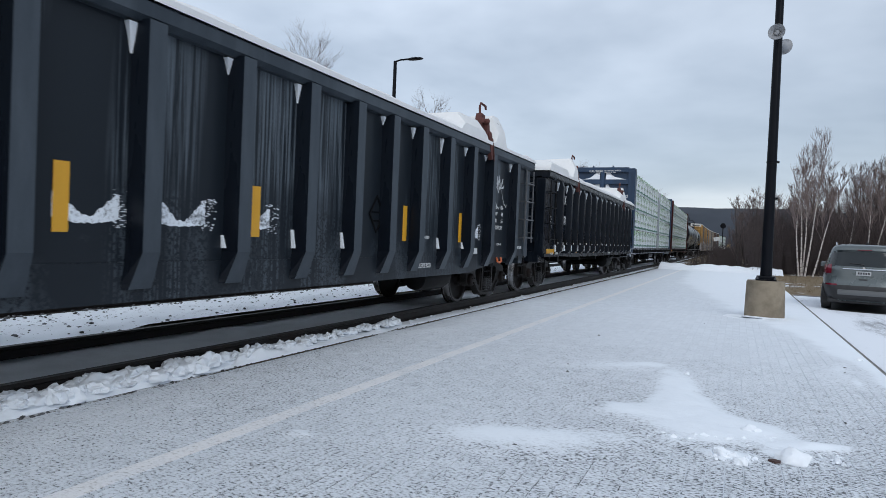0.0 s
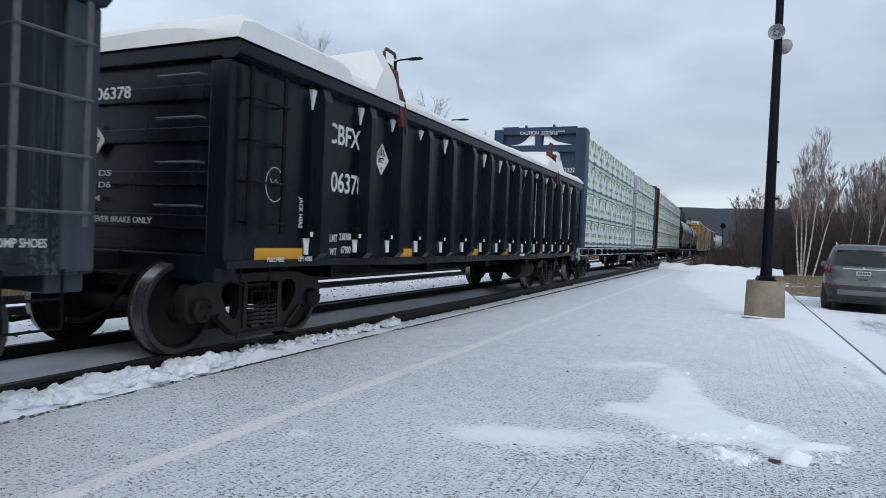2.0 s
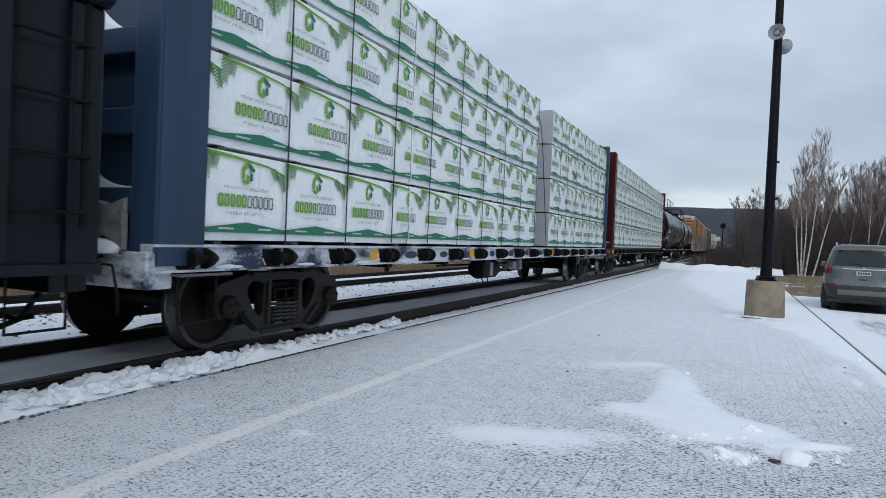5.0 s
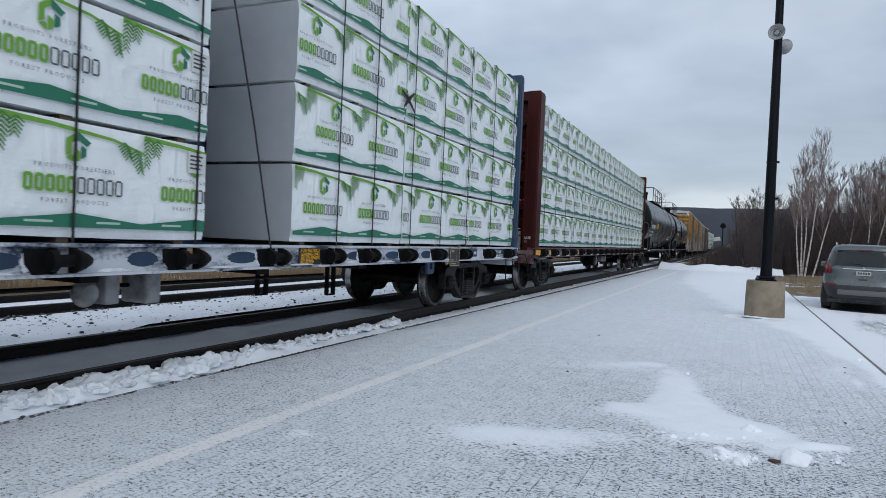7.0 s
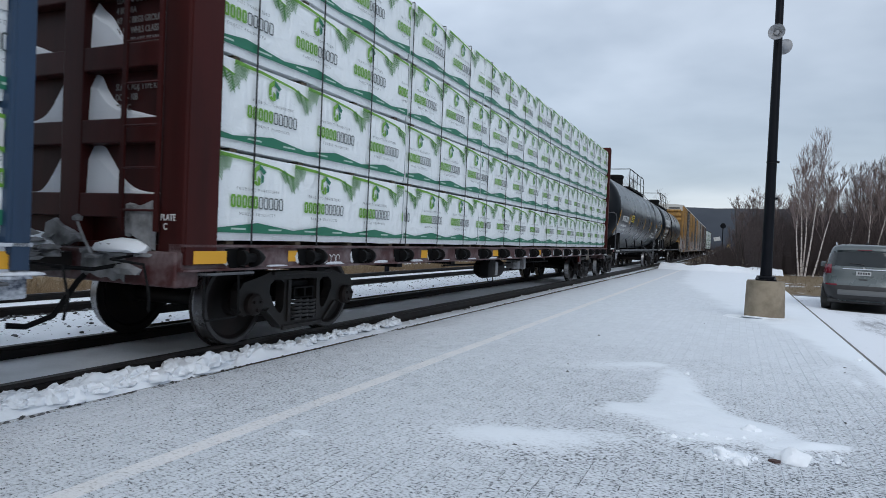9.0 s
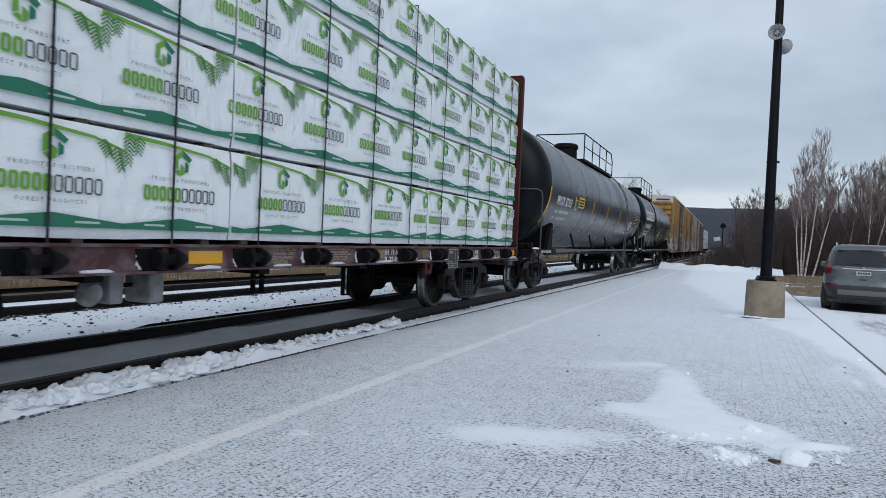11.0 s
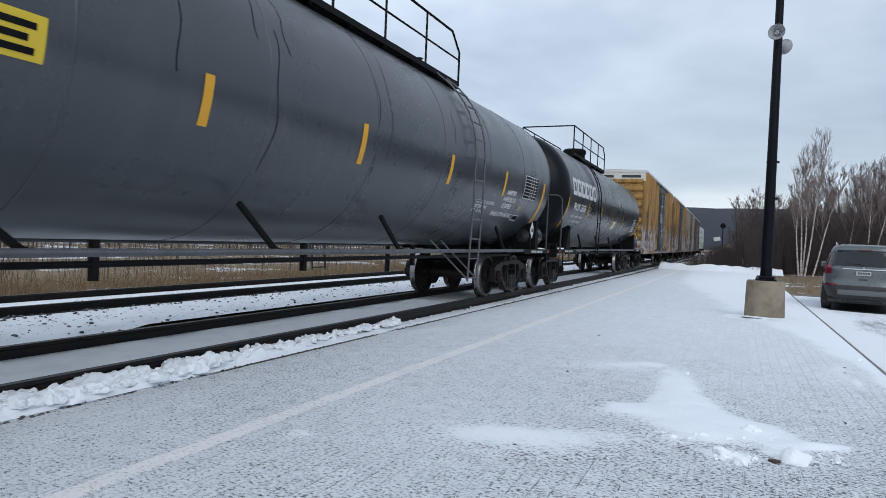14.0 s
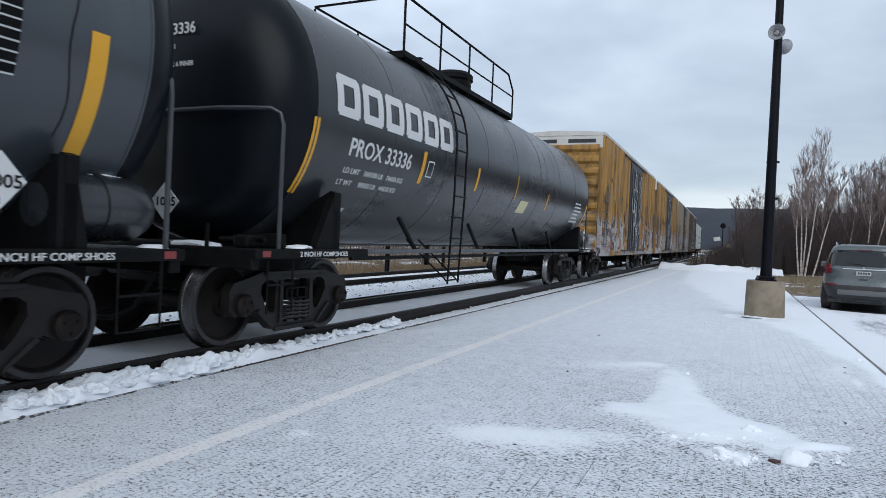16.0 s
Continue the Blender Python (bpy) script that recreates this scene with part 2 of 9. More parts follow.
def lathe(bm, prof, axis="z", seg=24, at=(0, 0, 0), mats=None):
    """Turn a profile of (radius, height) round an axis."""
    rings = []
    for r, h in prof:
        ring = []
        for k in range(seg):
            c, s = math.cos(2 * math.pi * k / seg) * r, math.sin(2 * math.pi * k / seg) * r
            p = {"z": (c, s, h), "x": (h, c, s), "y": (s, h, c)}[axis]
            ring.append((p[0] + at[0], p[1] + at[1], p[2] + at[2]))
        rings.append(ring)
    before = len(bm.faces)
    loft(bm, rings)
    bm.faces.ensure_lookup_table()
    fs = bm.faces[before:]
    bmesh.ops.recalc_face_normals(bm, faces=fs)
    if mats:
        for i, f in enumerate(fs):
            row = i // seg
            if row < len(mats):
                f.material_index = mats[row]
    return bm


def bump_blob(bm, c, size, seed, rough=0.3, cuts=2):
    """An uneven lump with a flattened underside."""
    r = bmesh.ops.create_icosphere(bm, subdivisions=cuts, radius=1.0)
    for v in r["verts"]:
        k = 1 + rough * noise.noise(v.co * 1.7 + Vector((seed * 7.1, seed * 3.3, seed))) + 0.4 * rough * noise.noise(v.co * 4.3 + Vector((seed, seed * 5.7, 0)))
        v.co = v.co * k
        v.co.z = max(v.co.z, -0.25)
        v.co = Vector((c[0] + v.co.x * size[0], c[1] + v.co.y * size[1], c[2] + v.co.z * size[2]))


def lettering(text, size, parent, at, material, name="lettering", align="LEFT", squeeze=1.0, label="", width=None):
    """Stencilled words as thin mesh, facing the local +z of the given pose."""
    cu = bpy.data.curves.new("words", "FONT")
    cu.body, cu.size, cu.align_x, cu.extrude, cu.resolution_u = text, size, align, 0.0015, 3
    cu.offset = 0.016 * size                     # heavier strokes, as cut stencils have
    tmp = bpy.data.objects.new("words", cu)
    scene.collection.objects.link(tmp)
    bpy.context.view_layer.update()
    me = bpy.data.meshes.new_from_object(tmp.evaluated_get(bpy.context.evaluated_depsgraph_get()))
    bpy.data.objects.remove(tmp)
    me.name = name
    me.materials.clear()
    me.materials.append(material)
    if width:
        xs = [v.co.x for v in me.vertices]
        squeeze = width / (max(xs) - min(xs))
    if squeeze != 1.0:
        me.transform(Matrix.Diagonal((squeeze, 1, 1, 1)))
    ob = new(name, me)
    ob.parent = parent
    ob.matrix_basis = at
    return tagged(ob, label)


def side(x, y, z, turn=0.0):
    """A pose on a car's side that faces the platform: local x runs along the car towards the camera's right, local y up."""
    return Matrix.Translation((x, y, z)) @ Matrix(((0, 0, 1, 0), (1, 0, 0, 0), (0, 1, 0, 0), (0, 0, 0, 1))) @ pose(0, 0, 0, 0, 0, turn)


def front(x, y, z):
    """A pose on a car's end that faces back along the track: local x to the right, local y up."""
    return Matrix.Translation((x, y, z)) @ pose(0, 0, 0, 90, 0, 0)


def diamond_end(bm, x, y, z, w, hgt):
    """A filled diamond that faces along the track."""
    extrude(bm, [(x, z - hgt), (x + w, z), (x, z + hgt), (x - w, z)], "y", y - 0.01, y + 0.0)

# ---- the ground, the platform and the tracks ----
def grid_sheet(name, x0, x1, y0, y1, nx, ny, height, material, label, category, kind="structure", keep=None, smooth=True):
    """A height field over a rectangle of the plan."""
    xs = [x0 + (x1 - x0) * i / nx for i in range(nx + 1)]
    ys = [y0 + (y1 - y0) * (j / ny) for j in range(ny + 1)]
    verts = [(x, y, height(x, y)) for y in ys for x in xs]
    faces = []
    for j in range(ny):
        for i in range(nx):
            a = j * (nx + 1) + i
            if keep is None or keep((xs[i] + xs[i + 1]) / 2, (ys[j] + ys[j + 1]) / 2):
                faces.append((a, a + 1, a + nx + 2, a + nx + 1))
    me = bpy.data.meshes.new(name)
    me.from_pydata(verts, [], faces)
    me.materials.append(material)
    if smooth:
        me.polygons.foreach_set("use_smooth", [True] * len(me.polygons))
    ob = new(name, me)
    return tagged(ob, label, category, "", kind)


def fractal(x, y, scale, octaves=4, seed=0.0):
    v, a = 0.0, 1.0
    for i in range(octaves):
        v += a * noise.noise(Vector((x * scale, y * scale, seed + i * 11.3)))
        scale *= 2.1
        a *= 0.5
    return v


def ground_material():
    n = Nodes("winter_ground")
    a, b, c = n.noise(0.25, 6, 0.6), n.noise(3.0, 5, 0.65), n.noise(40, 4, 0.7)
    grass = n.mix(b, (0.16, 0.115, 0.065), (0.30, 0.225, 0.13))
    grass = n.mix(n.math("MULTIPLY", c, 0.6), grass, (0.07, 0.05, 0.03))
    cover = n.ramp(n.math("ADD", n.math("MULTIPLY", a, 0.7), n.math("MULTIPLY", b, 0.3)), (0.55, 0.0), (0.60, 1.0))
    n.set("Base Color", n.mix(cover, grass, (0.78, 0.82, 0.88))).set("Roughness", 0.9)
    n.bump(n.math("ADD", b, c), 0.6, 0.05)
    return n.m


def ballast_material():
    n = Nodes("snowy_ballast")
    n.set("Roughness", 0.85)
    a, b = n.noise(14.0, 4, 0.6), n.noise(1.2, 4, 0.6)
    stone = n.mix(n.noise(60, 3), (0.03, 0.03, 0.03), (0.09, 0.085, 0.08))
    f = n.ramp(n.math("ADD", n.math("MULTIPLY", a, 0.75), n.math("MULTIPLY", b, 0.25)), (0.375, 0.0), (0.405, 1.0))
    n.set("Base Color", n.mix(f, stone, (0.85, 0.885, 0.925)))
    n.bump(n.math("ADD", a, n.noise(90, 3)), 0.5, 0.03)
    return n.m


def lot_material():
    n = Nodes("snowed_asphalt")
    a, b = n.noise(0.9, 5, 0.6, stretch=(1.0, 0.25, 1.0)), n.noise(26.0, 4, 0.65)
    f = n.ramp(n.math("ADD", n.math("MULTIPLY", a, 0.6), n.math("MULTIPLY", b, 0.4)), (0.36, 0.0), (0.44, 1.0))
    n.set("Base Color", n.mix(f, (0.20, 0.21, 0.23), (0.80, 0.83, 0.88))).set("Roughness", 0.85)
    n.bump(n.math("ADD", a, b), 0.3, 0.02)
    return n.m


def world_vec(n):
    """Let a ground material run through all its pieces in world metres."""
    geo = n.add("ShaderNodeNewGeometry")
    n.vec = geo.outputs["Position"]
    sep = n.add("ShaderNodeSeparateXYZ")
    n.link(n.vec, sep.inputs[0])
    return sep.outputs


def ease(n, v, a, b, lo, hi):
    m = n.add("ShaderNodeMapRange")
    m.interpolation_type = "SMOOTHSTEP"
    for key, x in (("From Min", a), ("From Max", b), ("To Min", lo), ("To Max", hi)):
        m.inputs[key].default_value = x
    n.link(v, m.inputs["Value"])
    return m.outputs[0]


def dusting(n, xyz):
    """Dry snow sunk into coarse paving: thin by the lot's near corner, closed and smooth towards the far end."""
    fleck = n.noise(44.0, 2, 0.6, stretch=(0.75, 1.15, 1.0))
    pit = n.noise(105.0, 2, 0.6)
    mid, big = n.noise(6.0, 4, 0.6), n.noise(0.5, 5, 0.6)
    s = n.math("ADD", n.math("MULTIPLY", fleck, 0.66), n.math("MULTIPLY", pit, 0.16))
    s = n.math("ADD", s, n.math("ADD", n.math("MULTIPLY", mid, 0.14), n.math("MULTIPLY", big, 0.14)))
    s = n.math("ADD", s, ease(n, xyz[1], 5.0, 15.0, 0.0, 0.13))
    thin = n.math("MULTIPLY", ease(n, xyz[1], 3.0, 8.5, 1.0, 0.0), ease(n, xyz[0], -2.6, 1.4, -0.008, 0.052))
    s = n.math("SUBTRACT", s, thin)
    f = n.ramp(s, (0.435, 0.0), (0.485, 0.66), (0.575, 1.0))
    tone = n.mix(ease(n, xyz[1], 5.0, 16.0, 0.0, 1.0), n.mix(mid, (0.64, 0.675, 0.72), (0.77, 0.80, 0.845)), (0.735, 0.775, 0.825))
    return n.mix(f, (0.066, 0.071, 0.080), tone), n.math("ADD", n.math("MULTIPLY", fleck, 1.0), n.math("MULTIPLY", mid, 0.8))


def dusted_paver_material():
    """Dark concrete pavers under a thin dry dusting of snow that has sunk into every pore and joint."""
    n = Nodes("dusted_paver")
    colour, height = dusting(n, world_vec(n))
    info = n.add("ShaderNodeNewGeometry")
    colour = n.mix(n.math("MULTIPLY", info.outputs["Random Per Island"], 0.16), colour, (0.42, 0.45, 0.49))
    n.set("Base Color", colour).set("Roughness", 0.85)
    n.bump(height, 0.7, 0.008)
    return n.m


def feathered_snow_material():
    """Blown snow: where it lies thin the dusted paving shows through, where it is deep it is clean."""
    n = Nodes("feathered_snow")
    xyz = world_vec(n)
    colour, height = dusting(n, xyz)
    deep = n.math("ADD", ease(n, xyz[2], 0.0035, 0.021, 0.0, 1.0), n.math("MULTIPLY", n.math("SUBTRACT", n.noise(30.0, 3, 0.65), 0.5), 0.55))
    f = n.ramp(deep, (0.04, 0.0), (0.50, 0.70), (1.0, 1.0))
    snow = n.mix(n.noise(3.0, 4), (0.79, 0.835, 0.89), (0.86, 0.90, 0.945))
    n.set("Base Color", n.mix(f, colour, snow)).set("Roughness", 0.82)
    n.bump(n.math("ADD", n.math("MULTIPLY", height, 0.5), n.noise(14.0, 4)), 0.35, 0.01)
    return n.m


GROUND = ground_material()
BALLAST = ballast_material()
LOT = lot_material()
PAVER = dusted_paver_material()
FEATHERED = feathered_snow_material()
DARK_GRIT = worn("wet_grit", (0.035, 0.033, 0.032), 0.7, 0, (0.4, 0.42, 0.45), 0.6, 9.0, 90.0, 0.6)
def line_material():
    """Faded paint seen through the same dusting, worn through in places."""
    n = Nodes("faded_platform_line")
    colour, height = dusting(n, world_vec(n))
    paint = n.mix(n.noise(1.2, 4), (0.90, 0.855, 0.835), (0.86, 0.84, 0.83))
    hold = n.ramp(n.noise(2.2, 4, 0.6), (0.30, 0.25), (0.58, 0.66))
    n.set("Base Color", n.mix(hold, colour, paint)).set("Roughness", 0.85)
    n.bump(height, 0.5, 0.006)
    return n.m


LINE_PAINT = line_material()
CONCRETE = worn("weathered_concrete", (0.27, 0.225, 0.165), 0.85, 0, (0.12, 0.095, 0.068), 0.85, 2.6, 30.0, 0.6)
KERB = worn("kerb_concrete", (0.20, 0.195, 0.19), 0.85, 0, (0.09, 0.088, 0.085), 0.7, 3.0, 45.0, 0.4)
HILL = worn("wooded_hill", (0.030, 0.038, 0.052), 0.95, 0, (0.052, 0.062, 0.080), 0.7, 0.02, 0.4, 0.0)

PLAT_X0, PLAT_X1, PLAT_END = -4.62, 1.62, 43.5


def track_x(y):
    return TRACK_X + sway(y)


def build_ground():
    def h(x, y):
        d = x - track_x(min(max(y, -60), 400))
        if d > -1.3 and y < 47:
            return -0.30 if x < 40 else -0.3 + (x - 40) * 0.01
        z = -0.22 if d > -7.6 else -0.22 - 0.35 * min(1, (-7.6 - d) / 3)
        return z + 0.10 * fractal(x, y, 0.15) + (0.01 * max(0, abs(d) - 60))
    xs = sorted({*range(-60, 61, 2), *range(-400, -60, 40), *range(100, 401, 40), -2000, -1200, -800, 800, 1200, 2000})
    ys = sorted({*range(-20, 121, 2), *range(120, 401, 20), *range(-200, -20, 30), 600, 900, 1400, 2200, 3200, -500, -1000})
    verts = [(x, y, h(x, y)) for y in ys for x in xs]
    n = len(xs)
    faces = [(j * n + i, j * n + i + 1, (j + 1) * n + i + 1, (j + 1) * n + i) for j in range(len(ys) - 1) for i in range(n - 1)]
    me = bpy.data.meshes.new("ground")
    me.from_pydata(verts, [], faces)
    me.materials.append(GROUND)
    me.polygons.foreach_set("use_smooth", [True] * len(me.polygons))
    tagged(new("ground", me), "dead brown winter grass with thin patchy snow", "ground", "", "structure")


def rail_profile(u):
    """Flat-bottomed rail section, its head's top at the rail's height."""
    pts = [(-0.037, 0.0), (0.037, 0.0), (0.037, -0.032), (0.010, -0.046), (0.009, -0.135), (0.07, -0.158), (0.07, -0.172), (-0.07, -0.172), (-0.07, -0.158), (-0.009, -0.135), (-0.010, -0.046), (-0.037, -0.032)]
    return [(u + x, z) for x, z in pts]


def build_rail(u, drop, label, shift=0.0):
    bm = bmesh.new()
    ys = [-30 + 10 * i for i in range(46)]
    rings = []
    for y in ys:
        rings.append([(track_x(y) + shift + x, y, RAIL_TOP - drop + z) for x, z in rail_profile(u)])
    loft(bm, rings)
    bmesh.ops.recalc_face_normals(bm, faces=bm.faces[:])
    return single("rail", bm, RAIL, label, "rail", "rails of the tracks", "structure")


def track_bed(name, u0, u1, z0, z1, material, label, rough=0.02, seed=0.0, y0=-30, y1=420, shift=0.0, near=60):
    """A strip that follows the track between two offsets."""
    nu = max(2, int((u1 - u0) / 0.12))
    ys = [y0 + 0.25 * i for i in range(int((near - y0) / 0.25) + 1)] if near > y0 else [y0]
    ys += [near + (y1 - near) * i / 30 for i in range(1, 31)]
    verts = []
    for y in ys:
        for i in range(nu + 1):
            k = i / nu
            u = u0 + (u1 - u0) * k * float(np.interp(y, (4.5, 6.5), (1.0, 0.74)))
            edge = min(1.0, 6 * min(k, 1 - k))
            verts.append((track_x(y) + shift + u, y, z0 + (z1 - z0) * k + edge * rough * fractal(u, y, 1.4, 4, seed)))
    n = nu + 1
    faces = [(j * n + i, j * n + i + 1, (j + 1) * n + i + 1, (j + 1) * n + i) for j in range(len(ys) - 1) for i in range(nu)]
    me = bpy.data.meshes.new(name)
    me.from_pydata(verts, [], faces)
    me.materials.append(material)
    me.polygons.foreach_set("use_smooth", [True] * len(me.polygons))
    return tagged(new(name, me), label, "track bed", "", "structure")


def broken_grit():
    n = Nodes("snowy_grit")
    f = n.ramp(n.math("ADD", n.math("MULTIPLY", n.noise(22.0, 4, 0.65), 0.6), n.math("MULTIPLY", n.noise(1.5, 3), 0.4)), (0.44, 0.0), (0.50, 1.0))
    n.set("Base Color", n.mix(f, (0.06, 0.055, 0.05), (0.78, 0.80, 0.83))).set("Roughness", 0.85)
    n.bump(n.noise(50.0, 4), 0.6, 0.01)
    return n.m


BROKEN_GRIT = broken_grit()


def build_tracks():
    for u in (-0.755, 0.755):
        build_rail(u, 0.0, "dark worn steel rail with a polished head")
    for u in (-0.755, 0.755):
        build_rail(u, 0.06, "rusty dark rail of the unused siding", -4.85)
    track_bed("track_bed", -0.70, 0.70, 0.055, 0.055, SNOW_GREY, "trodden grey snow between the rails", 0.045, 1.0)
    track_bed("snow_shoulder", -3.95, -0.80, -0.02, 0.06, BALLAST, "snow between the tracks with dark ballast stones", 0.07, 4.0)
    track_bed("siding_bed", -5.53, -4.17, 0.00, 0.00, BALLAST, "snow and ballast between the siding's rails", 0.03, 6.0)
    track_bed("siding_shoulder", -7.6, -5.68, -0.22, 0.02, BALLAST, "ballast shoulder of the siding with thin snow", 0.05, 8.0)
    track_bed("platform_gutter", 0.80, 1.125, 0.02, -0.004, BROKEN_GRIT, "dark gritty strip along the platform's edge", 0.008, 9.0, near=60, y1=120)


SNOW_GREY = worn("trodden_snow", (0.76, 0.79, 0.82), 0.8, 0, (0.50, 0.51, 0.53), 0.4, 2.5, 40.0, 0.4)


def build_platform():
    bm = bmesh.new()
    box(bm, PLAT_X0, PLAT_X1, -12, PLAT_END, -0.35, -0.004)
    platform = single("platform", bm, DARK_JOINT, "low paved station platform dusted with thin snow", "platform", "", "structure")
    # pavers in running bond, long side along the platform; open joints between them
    pl, pw, gap = 0.225, 0.1125, 0.0042
    me = bpy.data.meshes.new("paver")
    a, b, c = pw / 2 - gap / 2, pl / 2 - gap / 2, 0.002
    me.from_pydata([(-a, -b, -0.012), (a, -b, -0.012), (a, b, -0.012), (-a, b, -0.012), (-a + c, -b + c, 0), (a - c, -b + c, 0), (a - c, b - c, 0), (-a + c, b - c, 0)], [],
                   [(4, 5, 6, 7), (0, 1, 5, 4), (1, 2, 6, 5), (2, 3, 7, 6), (3, 0, 4, 7)])
    me.materials.append(PAVER)
    rnd = random.Random(3)
    verts, faces = [], []
    # courses run along the platform, every second one shifted by half a paver
    made = 0
    for row in range(int((PLAT_X1 - PLAT_X0) / pw)):
        cx = PLAT_X0 + pw * (row + 0.5)
        y = -0.6 - (pl / 2 if row % 2 else 0.0)
        while y < 30.0:
            cy = y + pl / 2
            dz = rnd.uniform(-0.0015, 0.0015)
            if made < 300 and 2.9 < cy < 5.3 and -0.95 < cx < 1.05 and cy < 4.9:
                ob = new("paver", me)
                ob.parent = platform
                ob.matrix_basis = pose(cx, cy, dz, rnd.uniform(-.3, .3), rnd.uniform(-.3, .3), rnd.uniform(-.4, .4))
                made += 1
            else:
                o = len(verts)
                verts += [(cx + v.co.x, cy + v.co.y, v.co.z + dz) for v in me.vertices]
                faces += [(o + 4, o + 5, o + 6, o + 7), (o, o + 1, o + 5, o + 4), (o + 1, o + 2, o + 6, o + 5), (o + 2, o + 3, o + 7, o + 6), (o + 3, o, o + 4, o + 7)]
            y += pl
    rest = bpy.data.meshes.new("paving")
    rest.from_pydata(verts, [], faces)
    rest.materials.append(PAVER)
    ob = new("paving", rest)
    ob.parent = platform
    tagged(ob, "small pavers in running bond under a snow dusting", kind="stuff")
    bm = bmesh.new()
    box(bm, PLAT_X0, PLAT_X1, 30.01, PLAT_END, -0.01, 0.0)
    box(bm, PLAT_X0, PLAT_X1, -12, -0.62, -0.01, 0.0)
    part("far_paving", bm, PAVER, platform, "snow-dusted paving")
    # painted safety line
    bm = bmesh.new()
    for i in range(150):
        y0 = -0.5 + i * 0.3
        box(bm, -3.215 + 0.004 * math.sin(i * 1.7), -3.075 + 0.004 * math.sin(i * 2.3), y0, y0 + 0.30, 0.0005, 0.0030)
    part("safety_line", bm, LINE_PAINT, platform, "faded pale painted safety line")


def joint_material():
    """Sand joints: filled with snow far off, dark and open where it has blown out."""
    n = Nodes("snow_filled_joint")
    xyz = world_vec(n)
    s = n.math("ADD", n.math("MULTIPLY", n.noise(17.0, 3), 0.6), n.math("MULTIPLY", n.noise(1.1, 4), 0.4))
    s = n.math("ADD", s, ease(n, xyz[1], 3.3, 5.6, 0.0, 0.24))
    f = n.ramp(s, (0.46, 0.0), (0.54, 1.0))
    n.set("Base Color", n.mix(f, (0.07, 0.075, 0.083), (0.64, 0.675, 0.72))).set("Roughness", 0.9)
    return n.m


DARK_JOINT = joint_material()


def build_kerb_and_lot():
    bm = bmesh.new()
    box(bm, 1.735, 40.0, -12, 24.2, -0.25, 0.0)
    single("parking_lot", bm, LOT, "asphalt parking lot under tracked snow", "parking lot", "", "structure")
    bm = bmesh.new()
    for i in range(12):
        y0 = -11.8 + i * 3.0
        box(bm, 1.625, 1.73, y0, y0 + 2.992, -0.14, 0.006, 0.012)
    for i in range(8):
        x0 = 1.79 + i * 2.4
        box(bm, x0, x0 + 2.392, 24.2, 24.36, -0.14, 0.03, 0.012)
    single("kerb", bm, KERB, "weathered grey concrete kerb with a snowy edge", "kerb", "", "structure")
    def verge(x, y):
        return -0.02 + 0.05 * fractal(x, y, 0.5, 3, 5.0)
    grid_sheet("verge", 1.6, 40, 24.38, 60, 60, 60, verge, GROUND, "strip of yellow dead grass with snow patches", "verge")


def bare_asphalt():
    """Snow-free ground under the parked car, coloured dark to deepen the car's shade."""
    bm = bmesh.new()
    m = pose(2.87, 18.85, 0.004, 0, 0, -8)
    n = 40
    ring = []
    for k in range(n):
        a = 2 * math.pi * k / n
        c, s_ = math.cos(a), math.sin(a)
        r = 1 + 0.10 * noise.noise(Vector((c * 2, s_ * 2, 4.0)))
        ring.append(m @ Vector((0.88 * r * math.copysign(abs(c) ** 0.45, c), 2.15 + 2.1 * r * math.copysign(abs(s_) ** 0.4, s_), 0)))
    bm.faces.new([bm.verts.new(p) for p in ring])
    single("bare_asphalt", bm, worn("dark_shade_asphalt", (0.030, 0.030, 0.032), 0.75, 0, (0.10, 0.105, 0.11), 0.5, 4.0, 60.0, 0.4), "snow-free asphalt with the parked car's shade in its dark colour", "asphalt", "", "structure")


def build_hill():
    for k, (dist, top, seed, label) in enumerate(((900, 66, 2.0, "distant wooded hill under winter haze"),)):
        bm = bmesh.new()
        n = 90
        ring0, ring1, ring2 = [], [], []
        for i in range(n + 1):
            a = radians(-75 + 150 * i / n)
            x, y = dist * math.sin(a), dist * math.cos(a)
            h = top * (1 + 0.16 * fractal(math.degrees(a) * 0.04, 0.3, 1.0, 4, seed)) + 1.5 * fractal(i, 1, 0.9, 2, 3.0)
            ring0.append((x, y, -3)); ring1.append((x * 1.1, y * 1.1, h * 0.7)); ring2.append((x * 1.2, y * 1.2, h))
        loft(bm, [ring0, ring1, ring2], closed=False)
        bmesh.ops.recalc_face_normals(bm, faces=bm.faces[:])
        single("backdrop", bm, HILL, label, "hill", "", "structure", smooth=True)


build_ground()
build_tracks()
build_platform()
build_kerb_and_lot()
bare_asphalt()
build_hill()

# ---- the train: shared running gear ----
ROOTS = []          # thing, its place along the train, its wheelsets
MESHES = {}
WHEEL_R = 0.457


